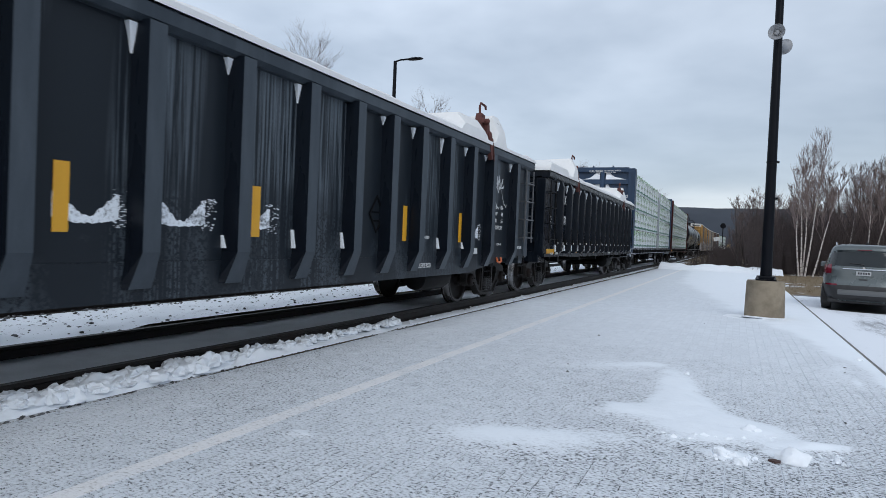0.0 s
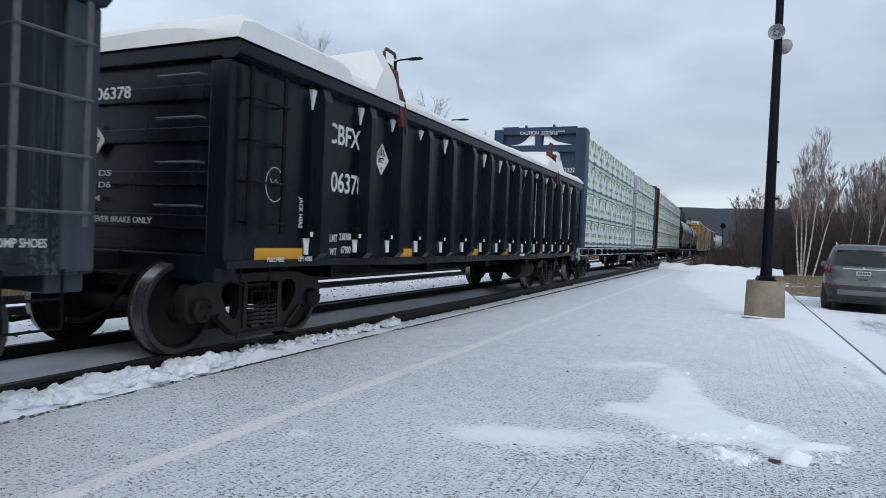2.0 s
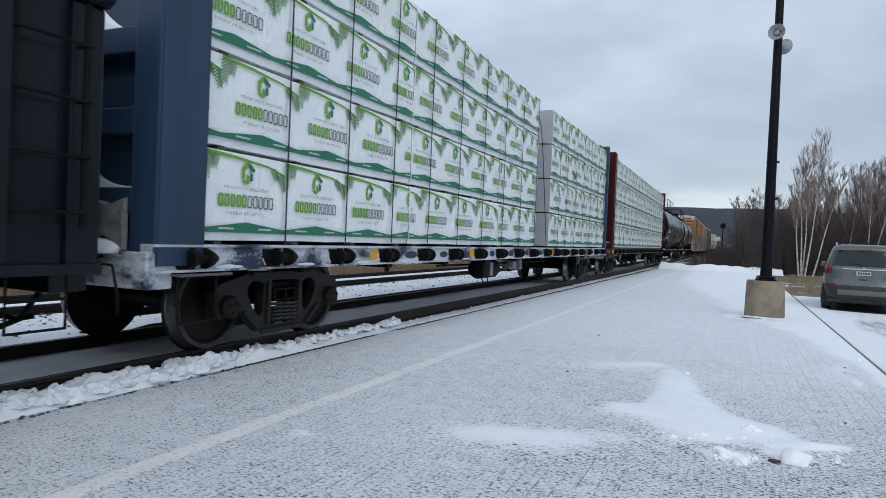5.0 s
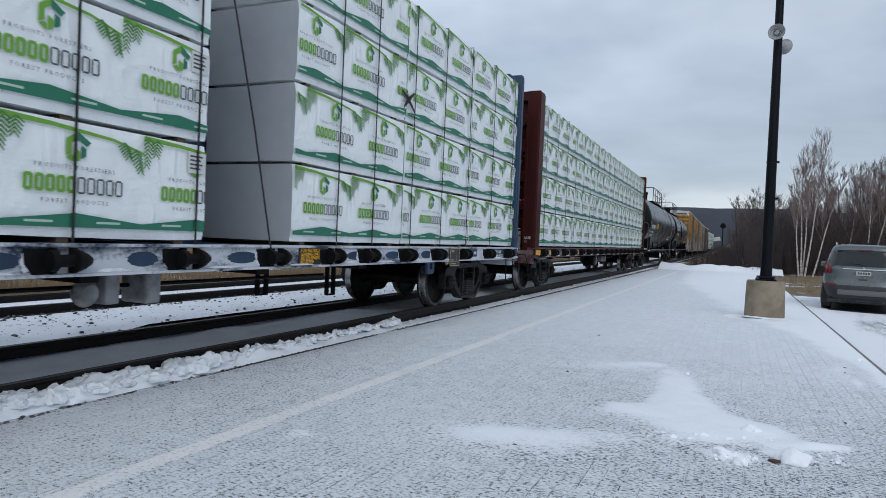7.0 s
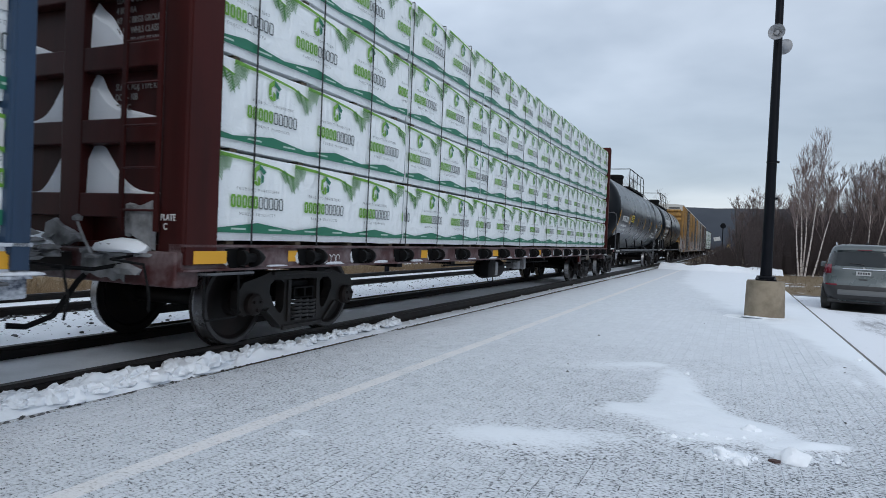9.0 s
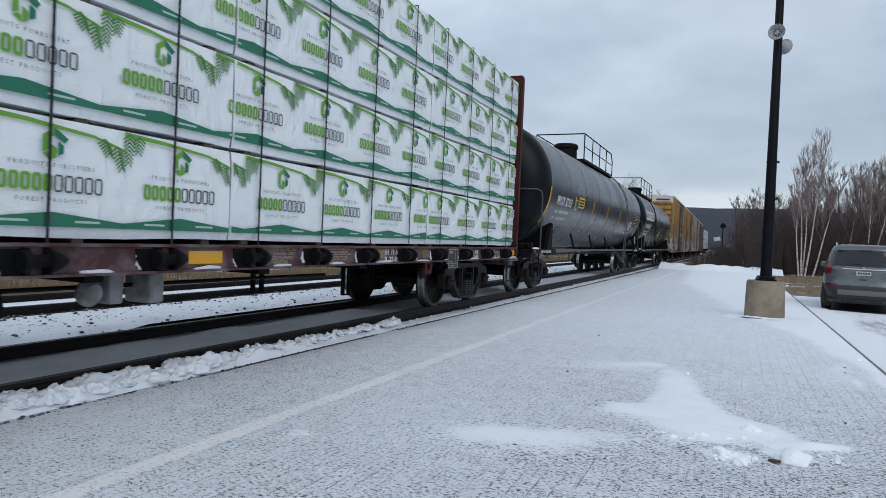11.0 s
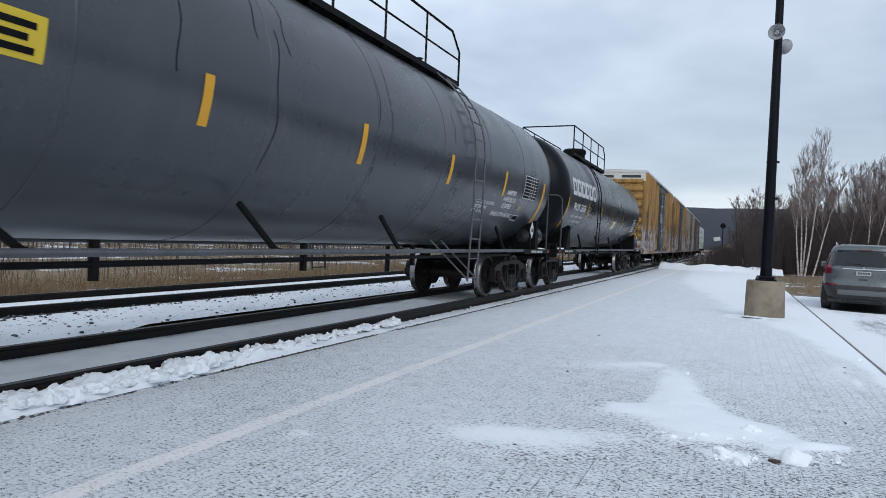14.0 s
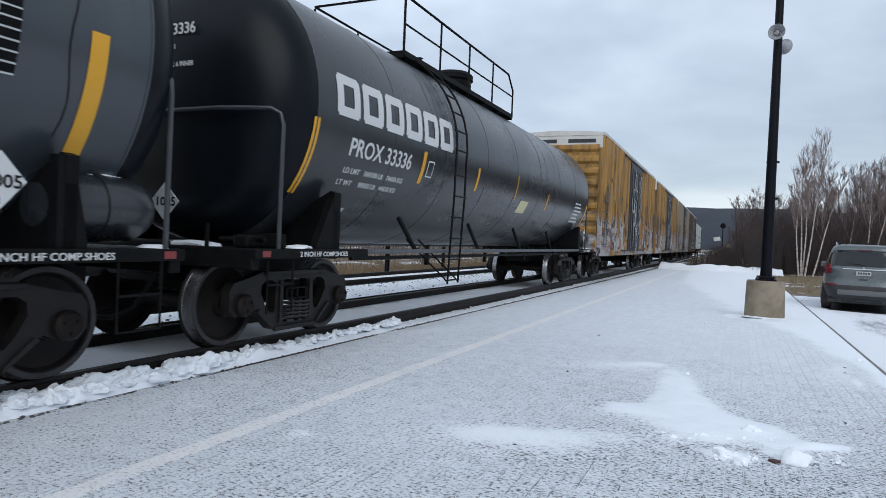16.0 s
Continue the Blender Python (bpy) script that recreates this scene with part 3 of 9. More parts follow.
def plate(bm, outer, holes, x0, x1):
    """A thick plate across x from an outline and holes in (y, z)."""
    edges = []
    for ring in (outer, *holes):
        vs = [bm.verts.new((x0, y, z)) for y, z in ring]
        edges += [bm.edges.new((vs[i], vs[(i + 1) % len(vs)])) for i in range(len(vs))]
    r = bmesh.ops.triangle_fill(bm, use_beauty=True, use_dissolve=False, edges=edges)
    faces = [g for g in r["geom"] if isinstance(g, bmesh.types.BMFace)]
    ext = bmesh.ops.extrude_face_region(bm, geom=faces, use_keep_orig=True)
    for v in (g for g in ext["geom"] if isinstance(g, bmesh.types.BMVert)):
        v.co.x = x1
    bmesh.ops.recalc_face_normals(bm, faces=bm.faces[:])
    return bm


def gear_meshes():
    bm = bmesh.new()
    half = [(0.55, 0.80), (0.80, 0.735), (1.02, 0.69), (1.075, 0.61), (1.075, 0.42), (1.00, 0.335), (0.80, 0.36), (0.72, 0.40), (0.61, 0.34), (0.40, 0.155), (0.30, 0.125)]
    outer = half + [(-y, z) for y, z in reversed(half)]
    win = [(0.34, 0.66), (0.41, 0.70), (0.52, 0.70), (0.59, 0.65), (0.60, 0.56), (0.52, 0.42), (0.44, 0.33), (0.39, 0.32), (0.355, 0.38)]
    holes = [win, [(-y, z) for y, z in reversed(win)], [(-0.235, 0.215), (0.235, 0.215), (0.235, 0.68), (0.20, 0.70), (-0.20, 0.70), (-0.235, 0.68)]]
    plate(bm, outer, holes, 0.955, 1.075)
    for s in (-1, 1):                        # flanges that stiffen the casting
        extrude(bm, [(s * 0.245, 0.215), (s * 0.30, 0.215), (s * 0.30, 0.69), (s * 0.245, 0.69)], "x", 1.07, 1.10)
        extrude(bm, [(s * 0.40, 0.155), (s * 0.42, 0.205), (s * 0.64, 0.395), (s * 0.68, 0.37)], "x", 1.07, 1.105)
    box(bm, 1.07, 1.105, -0.56, 0.56, 0.755, 0.80, 0.008)
    box(bm, 1.07, 1.105, -0.38, 0.38, 0.125, 0.175, 0.008)
    MESHES["side_frame"] = mesh_of("side_frame", bm, CAST)
    bm = bmesh.new()
    pts = []
    for i in range(60):
        a = i / 59 * 2 * math.pi * 5.5
        pts.append((0.066 * math.cos(a), 0.066 * math.sin(a), 0.012 + 0.236 * i / 59))
    tube(bm, pts, 0.017, 6)
    MESHES["spring"] = mesh_of("spring", bm, SPRING, True)
    bm = bmesh.new()
    lathe(bm, [(0.0, 1.0), (0.115, 1.0), (0.118, 1.07), (0.118, 1.13), (0.095, 1.155), (0.05, 1.16), (0.0, 1.16)], "x", 18)
    for k in range(3):
        a = 2 * math.pi * k / 3 + 0.5
        lathe(bm, [(0.0, 1.15), (0.018, 1.15), (0.018, 1.178), (0.0, 1.178)], "x", 6, (0, 0.058 * math.cos(a), 0.058 * math.sin(a)))
    MESHES["bearing_cap"] = mesh_of("bearing_cap", bm, WHEEL, True)
    bm = bmesh.new()
    right = [(0.085, 0.0), (0.085, 0.60), (0.12, 0.64), (0.13, 0.69), (0.37, 0.70), (0.40, 0.672), (0.478, 0.676), (0.486, 0.69), (0.464, 0.706), (0.457, 0.722), (0.451, 0.828), (0.440, 0.842), (0.398, 0.842), (0.388, 0.828), (0.36, 0.792), (0.22, 0.765), (0.15, 0.80), (0.13, 0.868), (0.085, 0.875), (0.08, 1.0), (0.0, 1.0)]
    mats = [0] * len(right)
    for i, m in ((8, 1), (9, 1), (10, 2), (11, 2), (12, 2)):
        mats[i] = m
    lathe(bm, right, "x", 40, mats=mats)
    lathe(bm, [(r, -x) for r, x in right], "x", 40, mats=mats)
    MESHES["wheelset"] = mesh_of("wheelset", bm, [WHEEL, TREAD, RIM_FACE], True)
    bm = bmesh.new()                        # bolster with its hollow ends
    box(bm, -1.0, 1.0, -0.21, 0.21, 0.47, 0.67, 0.015)
    box(bm, 0.98, 1.10, -0.19, 0.19, 0.465, 0.485, 0.004); box(bm, 0.98, 1.10, -0.19, 0.19, 0.585, 0.605, 0.004)
    for y in (-0.18, 0.02, 0.18):
        box(bm, 0.98, 1.095, y - 0.012, y + 0.012, 0.485, 0.585)
    box(bm, -0.30, 0.30, -0.3, 0.3, 0.66, 0.80, 0.02)
    box(bm, 0.55, 0.75, -0.5, 0.5, 0.40, 0.50, 0.02)
    MESHES["truck"] = mesh_of("truck", bm, UNDER)
    bm = bmesh.new()                        # coupler with knuckle
    box(bm, -0.10, 0.10, -0.55, 0.35, 0.80, 0.98, 0.03)
    box(bm, -0.19, 0.17, -0.78, -0.52, 0.74, 1.03, 0.05)
    MESHES["coupler"] = mesh_of("coupler", bm, CAST)
    bm = bmesh.new()
    tube(bm, [(0.25, 0.15, 0.86), (0.30, -0.05, 0.72), (0.30, -0.28, 0.42), (0.24, -0.48, 0.34), (0.2, -0.62, 0.36)], 0.026, 8)
    MESHES["brake_hose"] = mesh_of("brake_hose", bm, UNDER, True)


gear_meshes()


def running_gear(root, y_near, y_far, y0, y1, q):
    """Two trucks with rolling wheelsets, the couplers and hoses. Registers the car for its motion."""
    sets = []
    for k, y in enumerate((y_near, y_far)):
        truck = share("truck", MESHES["truck"], root, pose(0, y, 0, 0, 0, 0), "cast black freight truck" if k == 0 else "")
        for turn in (0, 180):
            share("side_frame", MESHES["side_frame"], truck, pose(0, 0, 0, 0, 0, turn))
            for yy in (-0.135, 0.0, 0.135):
                x = 1.075 if turn == 0 else -1.075
                share("spring", MESHES["spring"], truck, pose(x, yy, 0.215, 0, 0, 40 * yy * 10))
            for yy in (-0.89, 0.89):
                share("bearing_cap", MESHES["bearing_cap"], truck, pose(0, yy, WHEEL_R, 0, 0, turn))
        for yy in (-0.89, 0.89):
            w = share("wheelset", MESHES["wheelset"], truck, pose(0, yy, WHEEL_R, 0, 0, 0), "rusty wheel pair with bright treads")
            sets.append((w, yy, WHEEL_R))
    for y, turn in ((y0, 0), (y1, 180)):
        share("coupler", MESHES["coupler"], root, pose(0, y, 0, 0, 0, turn))
        share("brake_hose", MESHES["brake_hose"], root, pose(0, y, 0, 0, 0, turn))
    ROOTS.append((root, q, sets))


def ladder(root, x, y0, y1, z0, z1, n, material, name="ladder", r=0.013, stand=0.0, label=""):
    """Two stiles and n rungs on the side of a car."""
    bm = bmesh.new()
    for y in (y0, y1):
        box(bm, x - 0.012, x + 0.012, y - 0.022, y + 0.022, z0, z1, 0.004)
    frame_ = part(name, bm, material, root, label)
    for i in range(n):
        z = z0 + (z1 - z0) * (i + 0.25) / n
        bm = bmesh.new()
        tube(bm, [(x + 0.02, y0 - 0.03, z), (x + 0.02, y1 + 0.03, z)], r, 6)
        for y in (y0, y1):
            tube(bm, [(x - 0.14, y, z), (x, y, z)], 0.012, 5)
        part("rung", bm, material, frame_ if root.parent is None else root)
    return frame_


def steps(root, x, y, w, z_top, z_bot, material, name="sill_step"):
    bm = bmesh.new()
    tube(bm, [(x, y - w / 2, z_top), (x, y - w / 2, z_bot), (x, y + w / 2, z_bot), (x, y + w / 2, z_top)], 0.014, 6)
    tube(bm, [(x, y - w / 2, (z_top + z_bot) / 2), (x, y + w / 2, (z_top + z_bot) / 2)], 0.012, 6)
    return part(name, bm, material, root)


def stroke(bm, pts, width, x, taper=0.5):
    """A painted stroke on a car's side: points in (y, z)."""
    n = len(pts)
    rows = []
    for i, (y, z) in enumerate(pts):
        a, b = pts[max(i - 1, 0)], pts[min(i + 1, n - 1)]
        d = Vector((b[0] - a[0], b[1] - a[1]))
        d = d.normalized() if d.length else Vector((1, 0))
        w = width * (1 - (1 - taper) * abs(2 * i / max(1, n - 1) - 1)) / 2
        rows.append((bm.verts.new((x, y - d.y * w, z + d.x * w)), bm.verts.new((x, y + d.y * w, z - d.x * w))))
    for (a, b), (c, d) in zip(rows, rows[1:]):
        bm.faces.new((a, b, d, c))


def arc_points(c, r, a0, a1, n=14, squash=1.0):
    return [(c[0] + r * math.cos(radians(a0 + (a1 - a0) * i / n)), c[1] + squash * r * math.sin(radians(a0 + (a1 - a0) * i / n))) for i in range(n + 1)]


def tape(root, y0, y1, z0, z1, x, material=None, name="reflector", label=""):
    bm = bmesh.new()
    box(bm, x, x + 0.003, y0, y1, z0, z1)
    return part(name, bm, material or YELLOW, root, label)


def load_cover(root, L, top, humps, seed, lift=0.16):
    """White fabric drawn over the load, with the snow that lies on it."""
    nx, ny = 20, int(L / 0.065)
    rows = []
    for j in range(ny + 1):
        y = -L / 2 - 0.04 + (L + 0.08) * j / ny
        row = []
        for i in range(nx + 1):
            k = i / nx * 2 - 1
            x = k * 1.575
            rim = min(1.0, (1 - abs(k)) * 12)
            end = min(1.0, min(y + L / 2 + 0.04, L / 2 + 0.04 - y) / 0.12)
            z = top + (0.05 + (lift - 0.05) * rim ** 0.5) * max(0.25, end) + 0.10 * rim * (1 - k * k) + 0.035 * rim * fractal(x, y, 0.8, 4, seed)
            for c, half, h, cx, hw in humps:
                f = min(1, max(0, (half - abs(y - c)) / 0.14)) * min(1, max(0, (hw - abs(x - cx)) / 0.14))
                f = f * f * (3 - 2 * f)
                z = max(z, top + lift + h * f * (1 + 0.05 * fractal(x, y, 1.1, 2, seed + 5))) if f > 0 else z
            row.append((x, y, z))
        rows.append(row)
    bm = bmesh.new()
    grid = [[bm.verts.new(p) for p in row] for row in rows]
    for j in range(ny):
        for i in range(nx):
            bm.faces.new((grid[j][i], grid[j][i + 1], grid[j + 1][i + 1], grid[j + 1][i]))
    rim = [grid[0][i] for i in range(nx + 1)] + [grid[j][nx] for j in range(1, ny + 1)] + [grid[ny][i] for i in range(nx - 1, -1, -1)] + [grid[j][0] for j in range(ny - 1, 0, -1)]
    low = [bm.verts.new((v.co.x, v.co.y, top - 0.01)) for v in rim]
    for i in range(len(rim)):
        k = (i + 1) % len(rim)
        bm.faces.new((rim[i], low[i], low[k], rim[k]))
    bmesh.ops.recalc_face_normals(bm, faces=bm.faces[:])
    return part("load_cover", bm, COVER, root, "white fabric load cover with settled snow", True)


COVER = worn("white_cover", (0.78, 0.785, 0.785), 0.7, 0, (0.66, 0.665, 0.67), 0.6, 1.2, 20.0, 0.3)
RUST_RED = worn("rusty_red_bracket", (0.11, 0.034, 0.028), 0.7, 0.1, (0.045, 0.022, 0.02), 0.6, 7.0)
RUNG = worn("grey_rung", (0.10, 0.105, 0.115), 0.5, 0.2, (0.04, 0.04, 0.045), 0.5, 8.0)


SPRAY = worn("chalky_white_spray", (0.55, 0.57, 0.58), 0.8, 0, (0.2, 0.21, 0.22), 0.6, 12.0)


def tie_down(root, y, top, side_sign=1):
    """Rust-brown hinged clamp that stands over the top edge, with a hook and a chain."""
    bm = bmesh.new()
    x = 1.44 * side_sign
    extrude(bm, [(y - 0.10, top + 0.02), (y + 0.10, top - 0.02), (y + 0.20, top - 0.30), (y + 0.08, top - 0.34), (y - 0.04, top - 0.02)], "x", x + 0.06, x + 0.13)
    extrude(bm, [(y - 0.20, top + 0.16), (y + 0.02, top + 0.10), (y + 0.0, top + 0.30), (y - 0.02, top + 0.46), (y - 0.18, top + 0.48), (y - 0.22, top + 0.3)], "x", x - 0.12, x + 0.0)
    extrude(bm, [(y - 0.06, top - 0.04), (y + 0.16, top - 0.04), (y + 0.18, top + 0.10), (y + 0.04, top + 0.20), (y + 0.0, top + 0.34), (y - 0.08, top + 0.34), (y - 0.10, top + 0.12)], "x", x - 0.06, x + 0.08)
    box(bm, x - 0.10, x + 0.05, y - 0.22, y + 0.02, top + 0.30, top + 0.38, 0.01)
    tube(bm, [(x - 0.05, y - 0.16, top + 0.46), (x - 0.05, y - 0.18, top + 0.62), (x - 0.05, y - 0.13, top + 0.67), (x - 0.05, y + 0.10, top + 0.66), (x - 0.05, y + 0.13, top + 0.60)], 0.022, 6)
    for dy, dz, r in ((0.04, 0.10, 0.075), (0.13, 0.02, 0.055), (-0.10, 0.34, 0.05)):
        lathe(bm, [(0, x + 0.02), (r, x + 0.02), (r, x + 0.10), (r * 0.5, x + 0.12), (0, x + 0.12)], "x", 12, (0, y + dy, top + dz))
    for i in range(9):
        z = top - 0.02 - 0.045 * i
        tube(bm, [(x + 0.14, y + 0.10 + 0.01 * i, z), (x + 0.14, y + 0.115 + 0.01 * i, z - 0.05)], 0.012, 5)
    return part("tie_down", bm, RUST_RED, root, "rust-red hinged cover clamp with chain")


def gondola(q0, q1, first):
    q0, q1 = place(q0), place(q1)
    L, qc = q1 - q0, (q0 + q1) / 2
    h = L / 2
    paint = GREY_STEEL if first else BLACK_STEEL
    label = "long black gondola wagon with snow streaks and a white covered load" if first else "clean black gondola wagon with ribbed sides and a white covered load"
    root = thing("gondola_wagon", label, "gondola wagon", "cars of the train")
    top, low = 3.0, 0.88
    bm = bmesh.new()
    box(bm, -1.39, 1.39, -h + 0.03, h - 0.03, 1.02, 1.10)
    body = part("floor_plate", bm, paint, root)
    for s in (-1, 1):
        xs = sorted((s * 1.395, s * 1.42))
        bm = bmesh.new()
        box(bm, xs[0], xs[1], -h + 0.03, h - 0.03, 0.90, 2.86)
        part("side_sheet", bm, PANEL_STREAKED if first else paint, root, "streaked black side sheet" if first else "glossy black side sheet")
    bm = bmesh.new()
    for s in (-1, 1):
        extrude(bm, [(s * 1.36, 2.82), (s * 1.50, 2.82), (s * 1.56, 2.86), (s * 1.56, 2.97), (s * 1.53, 3.0), (s * 1.36, 3.0)], "y", -h, h)
    for y in (-h, h - 0.14):
        box(bm, -1.36, 1.36, y, y + 0.14, 2.84, 2.998, 0.01)
    part("top_chord", bm, paint, root)
    deep = 0.24 if first else 0.03
    for s in (-1, 1):
        xa, xb = sorted((s * 1.36, s * (1.43 if first else 1.50)))
        bm = bmesh.new()
        prof = [(-h, low), (-h + 1.5, low), (-h + 3.4, low - deep), (h - 3.4, low - deep), (h - 1.5, low), (h, low), (h, 0.955), (-h, 0.955)]
        extrude(bm, prof, "x", xa, xb)
        part("side_sill", bm, PANEL_STREAKED if first else BLACK_STEEL, root)
    bm = bmesh.new()
    box(bm, -0.33, 0.33, -h + 0.1, h - 0.1, 0.62, 1.0)
    for k in range(5):
        y = -h + 2 + (L - 4) * k / 4
        box(bm, -1.35, 1.35, y - 0.09, y + 0.09, 0.72, 1.02)
    part("centre_sill", bm, UNDER, root)
    # ribs
    at = ((-44.9, -43.9, -42.87, -41.87, -40.87, -39.88, -38.9, -38.0, -37.15, -36.3, -35.34, -34.37, -33.4, -32.01) if first else
          (-28.09, -27.08, -26.25, -25.38, -24.48, -23.57, -22.67, -21.77, -20.9, -20.02, -19.08, -18.2, -17.33, -16.45, -15.5))
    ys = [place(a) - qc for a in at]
    w0, w1, dep = (0.105, 0.085, 1.59) if first else (0.10, 0.075, 1.575)
    def ring(z, depth, a, b):
        return [(1.418, -a, z), (depth, -b, z), (depth, b, z), (1.418, a, z)]
    bm = bmesh.new()
    if first:
        loft(bm, [ring(0.745, 1.475, 0.15, 0.11), ring(0.78, 1.49, 0.145, 0.105), ring(1.04, dep, w0, w1), ring(2.835, dep, w0, w1)])
    else:
        loft(bm, [ring(0.95, 1.505, w0, w1), ring(1.02, dep, w0, w1), ring(2.70, dep, w0, w1), ring(2.835, 1.53, w0, w1)])
    bmesh.ops.recalc_face_normals(bm, faces=bm.faces[:])
    for f in bm.faces:                       # the flanks' shade is painted in as black, the outer face is dulled by dust
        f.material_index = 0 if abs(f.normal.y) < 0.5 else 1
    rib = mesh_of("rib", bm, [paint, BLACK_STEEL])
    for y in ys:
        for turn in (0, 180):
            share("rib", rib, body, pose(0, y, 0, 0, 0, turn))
    if not first:                            # small brackets at the foot of each rib
        bm = bmesh.new()
        for y in ys:
            box(bm, 1.42, 1.50, y - 0.20, y - 0.11, 1.19, 1.33, 0.01)
        tagged(part("rope_bracket", bm, UNDER, body), kind="stuff")
    # ends: recessed wall with level stiffeners
    for e in (-1, 1):
        bm = bmesh.new()
        ya, yb = sorted((e * (h - 0.03), e * (h - 0.16)))
        box(bm, -1.36, 1.36, ya + (0 if e > 0 else 0.06), yb - (0.06 if e > 0 else 0), 1.0, 2.86)
        wall = part("end_wall", bm, paint, root)
        for z in (1.30, 1.72, 2.14, 2.54):
            bm = bmesh.new()
            box(bm, -1.21, 1.21, ya - 0.0, yb + 0.0, z - 0.07, z + 0.07, 0.012)
            part("stiffener", bm, paint, wall)
        for s in (-1, 1):
            xa, xb = sorted((s * 1.22, s * 1.46))
            bm = bmesh.new()
            box(bm, xa, xb, *sorted((e * h, e * (h - 0.26))), 0.90, 2.815, 0.02)
            part("corner_post", bm, paint, root)
        bm = bmesh.new()
        box(bm, -1.35, 1.35, *sorted((e * (h + 0.0), e * (h - 0.3))), 0.74, 1.0, 0.02)
        part("end_sill", bm, paint, root)
    for e in (-1, 1):
        for z in (1.45, 1.86, 2.28, 2.68):
            bm = bmesh.new()
            tube(bm, [(0.62, e * (h - 0.02), z), (0.62, e * (h + 0.06), z), (1.16, e * (h + 0.06), z), (1.16, e * (h - 0.02), z)], 0.013, 6)
            part("grab_iron", bm, RUNG, root)
    for e in (-1, 1):
        ya, yb = (h - 0.70, h - 0.20) if e > 0 else (-h + 0.20, -h + 0.70)
        ladder(root, 1.60 if first else 1.545, ya, yb, 1.22, 2.78, 4, RUNG if first else UNDER)
        steps(root, 1.45, e * (h - 0.45), 0.42, 0.92, 0.50, UNDER)
    # snow that clings where ribs meet the top edge and the sill
    bm = bmesh.new()
    rnd = random.Random(5 if first else 6)
    def wedge(y, z0, z1, a0, a1, d0, d1):
        """A tapering strip of frozen snow: half widths and depths at its foot and head."""
        loft(bm, [[(1.422, y - a, z), (1.422 + d, y - a, z), (1.422 + d, y + a, z), (1.422, y + a, z)] for z, a, d in ((z0, a0, d0), ((z0 + z1) / 2, (a0 + a1) * 0.42, (d0 + d1) / 2), (z1, a1, d1))])
    for i, y in enumerate(ys):
        for sgn in (-1, 1):
            yy = y + sgn * (w0 + 0.005)
            if rnd.random() < (0.95 if sgn < 0 else 0.25):
                wedge(yy, 2.81 - rnd.uniform(0.10, 0.24), 2.81, 0.010, rnd.uniform(0.05, 0.085), 0.008, 0.05)
            if first:
                if rnd.random() < 0.5:
                    wedge(yy, 1.07, 1.07 + rnd.uniform(0.10, 0.22), 0.012, rnd.uniform(0.02, 0.045), 0.045, 0.012)
            elif sgn < 0:
                wedge(yy - 0.035, 0.99 + rnd.uniform(0, 0.04), 1.18, rnd.uniform(0.02, 0.035), 0.05, 0.03, 0.02)
                wedge(yy - 0.035, 1.20, 1.25, 0.018, 0.028, 0.085, 0.085)
                if i > 8 and i % 3:
                    wedge(yy, 1.34, 2.62, 0.006, 0.003, 0.008, 0.005)
    bmesh.ops.recalc_face_normals(bm, faces=bm.faces[:])
    part("snow_clumps", bm, SNOW, root, "small wedges of frozen snow")
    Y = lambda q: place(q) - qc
    if first:
        load_cover(root, L, top, [(Y(-34.4), 0.6, 0.26, 0.0, 1.62), (Y(-33.09), 0.30, 0.50, 0.0, 1.64)], 3.0, 0.11)
        for s, z in (("GLC", 3.38), ("6606", 3.20)):
            lettering(s, 0.12, root, side(1.504, Y(-33.22), z), UNDER, width=0.24)
        tie_down(root, h - 2.9, top + 0.06)
        tie_down(root, -h + 2.2, top + 0.06)
        for qq in (-41.56, -39.62, -36.6, -34.63):
            tape(root, Y(qq), Y(qq) + 0.12, 1.18, 1.68, 1.424 if qq > -35 else 1.424)
        tape(root, Y(-31.70), Y(-31.58), 1.23, 2.22, 1.424)
        # white square patch and small plates
        tape(root, Y(-34.0), Y(-33.74), 0.98, 1.08, 1.424, WHITE, "notice", "white notice strip with a red line")
        bm = bmesh.new(); box(bm, 1.42, 1.46, Y(-33.2), Y(-32.95), 1.16, 1.24, 0.006)
        part("bracket", bm, RUNG, root)
        bm = bmesh.new(); tube(bm, [(1.44, Y(-32.75), 0.90), (1.46, Y(-32.73), 0.82), (1.46, Y(-32.62), 0.80), (1.46, Y(-32.52), 0.82), (1.44, Y(-32.50), 0.90)], 0.022, 8)
        part("lift_hook", bm, worn("orange_paint", (0.60, 0.13, 0.03), 0.5), root, "orange steel hook")
        for k, (a, b) in enumerate((("IL", "52-6"), ("IW", "9-8"), ("IH", "5-6"), ("CU FT", "2791"))):
            z = 1.86 - 0.135 * k
            lettering(a, 0.105, root, side(1.4245, Y(-32.86), z), WHITE, squeeze=0.8)
            lettering(b, 0.105, root, side(1.4245, Y(-32.44), z), WHITE, align="RIGHT", squeeze=0.8)
        lettering("2 INCH HF COMP SHOES", 0.085, root, side(1.4245, Y(-31.84), 1.07), WHITE, squeeze=0.75)
        lettering("LIFT AND\nJACK HERE", 0.07, root, side(1.4245, Y(-32.02), 1.36), WHITE, squeeze=0.8)
        lettering("BLT-05-18", 0.055, root, side(1.4245, Y(-32.72), 1.14), WHITE)
        lettering("RELEASE ROD", 0.10, root, side(1.434, Y(-36.13), 0.78), WHITE, width=0.47)
        lettering("JOB F18035", 0.07, root, side(1.4245, Y(-36.0), 1.22), WHITE, squeeze=0.8)
        frost(root, [Y(v) for v in (-41.3, -40.45, -39.62, -34.0)], 1.42)
        bm = bmesh.new()
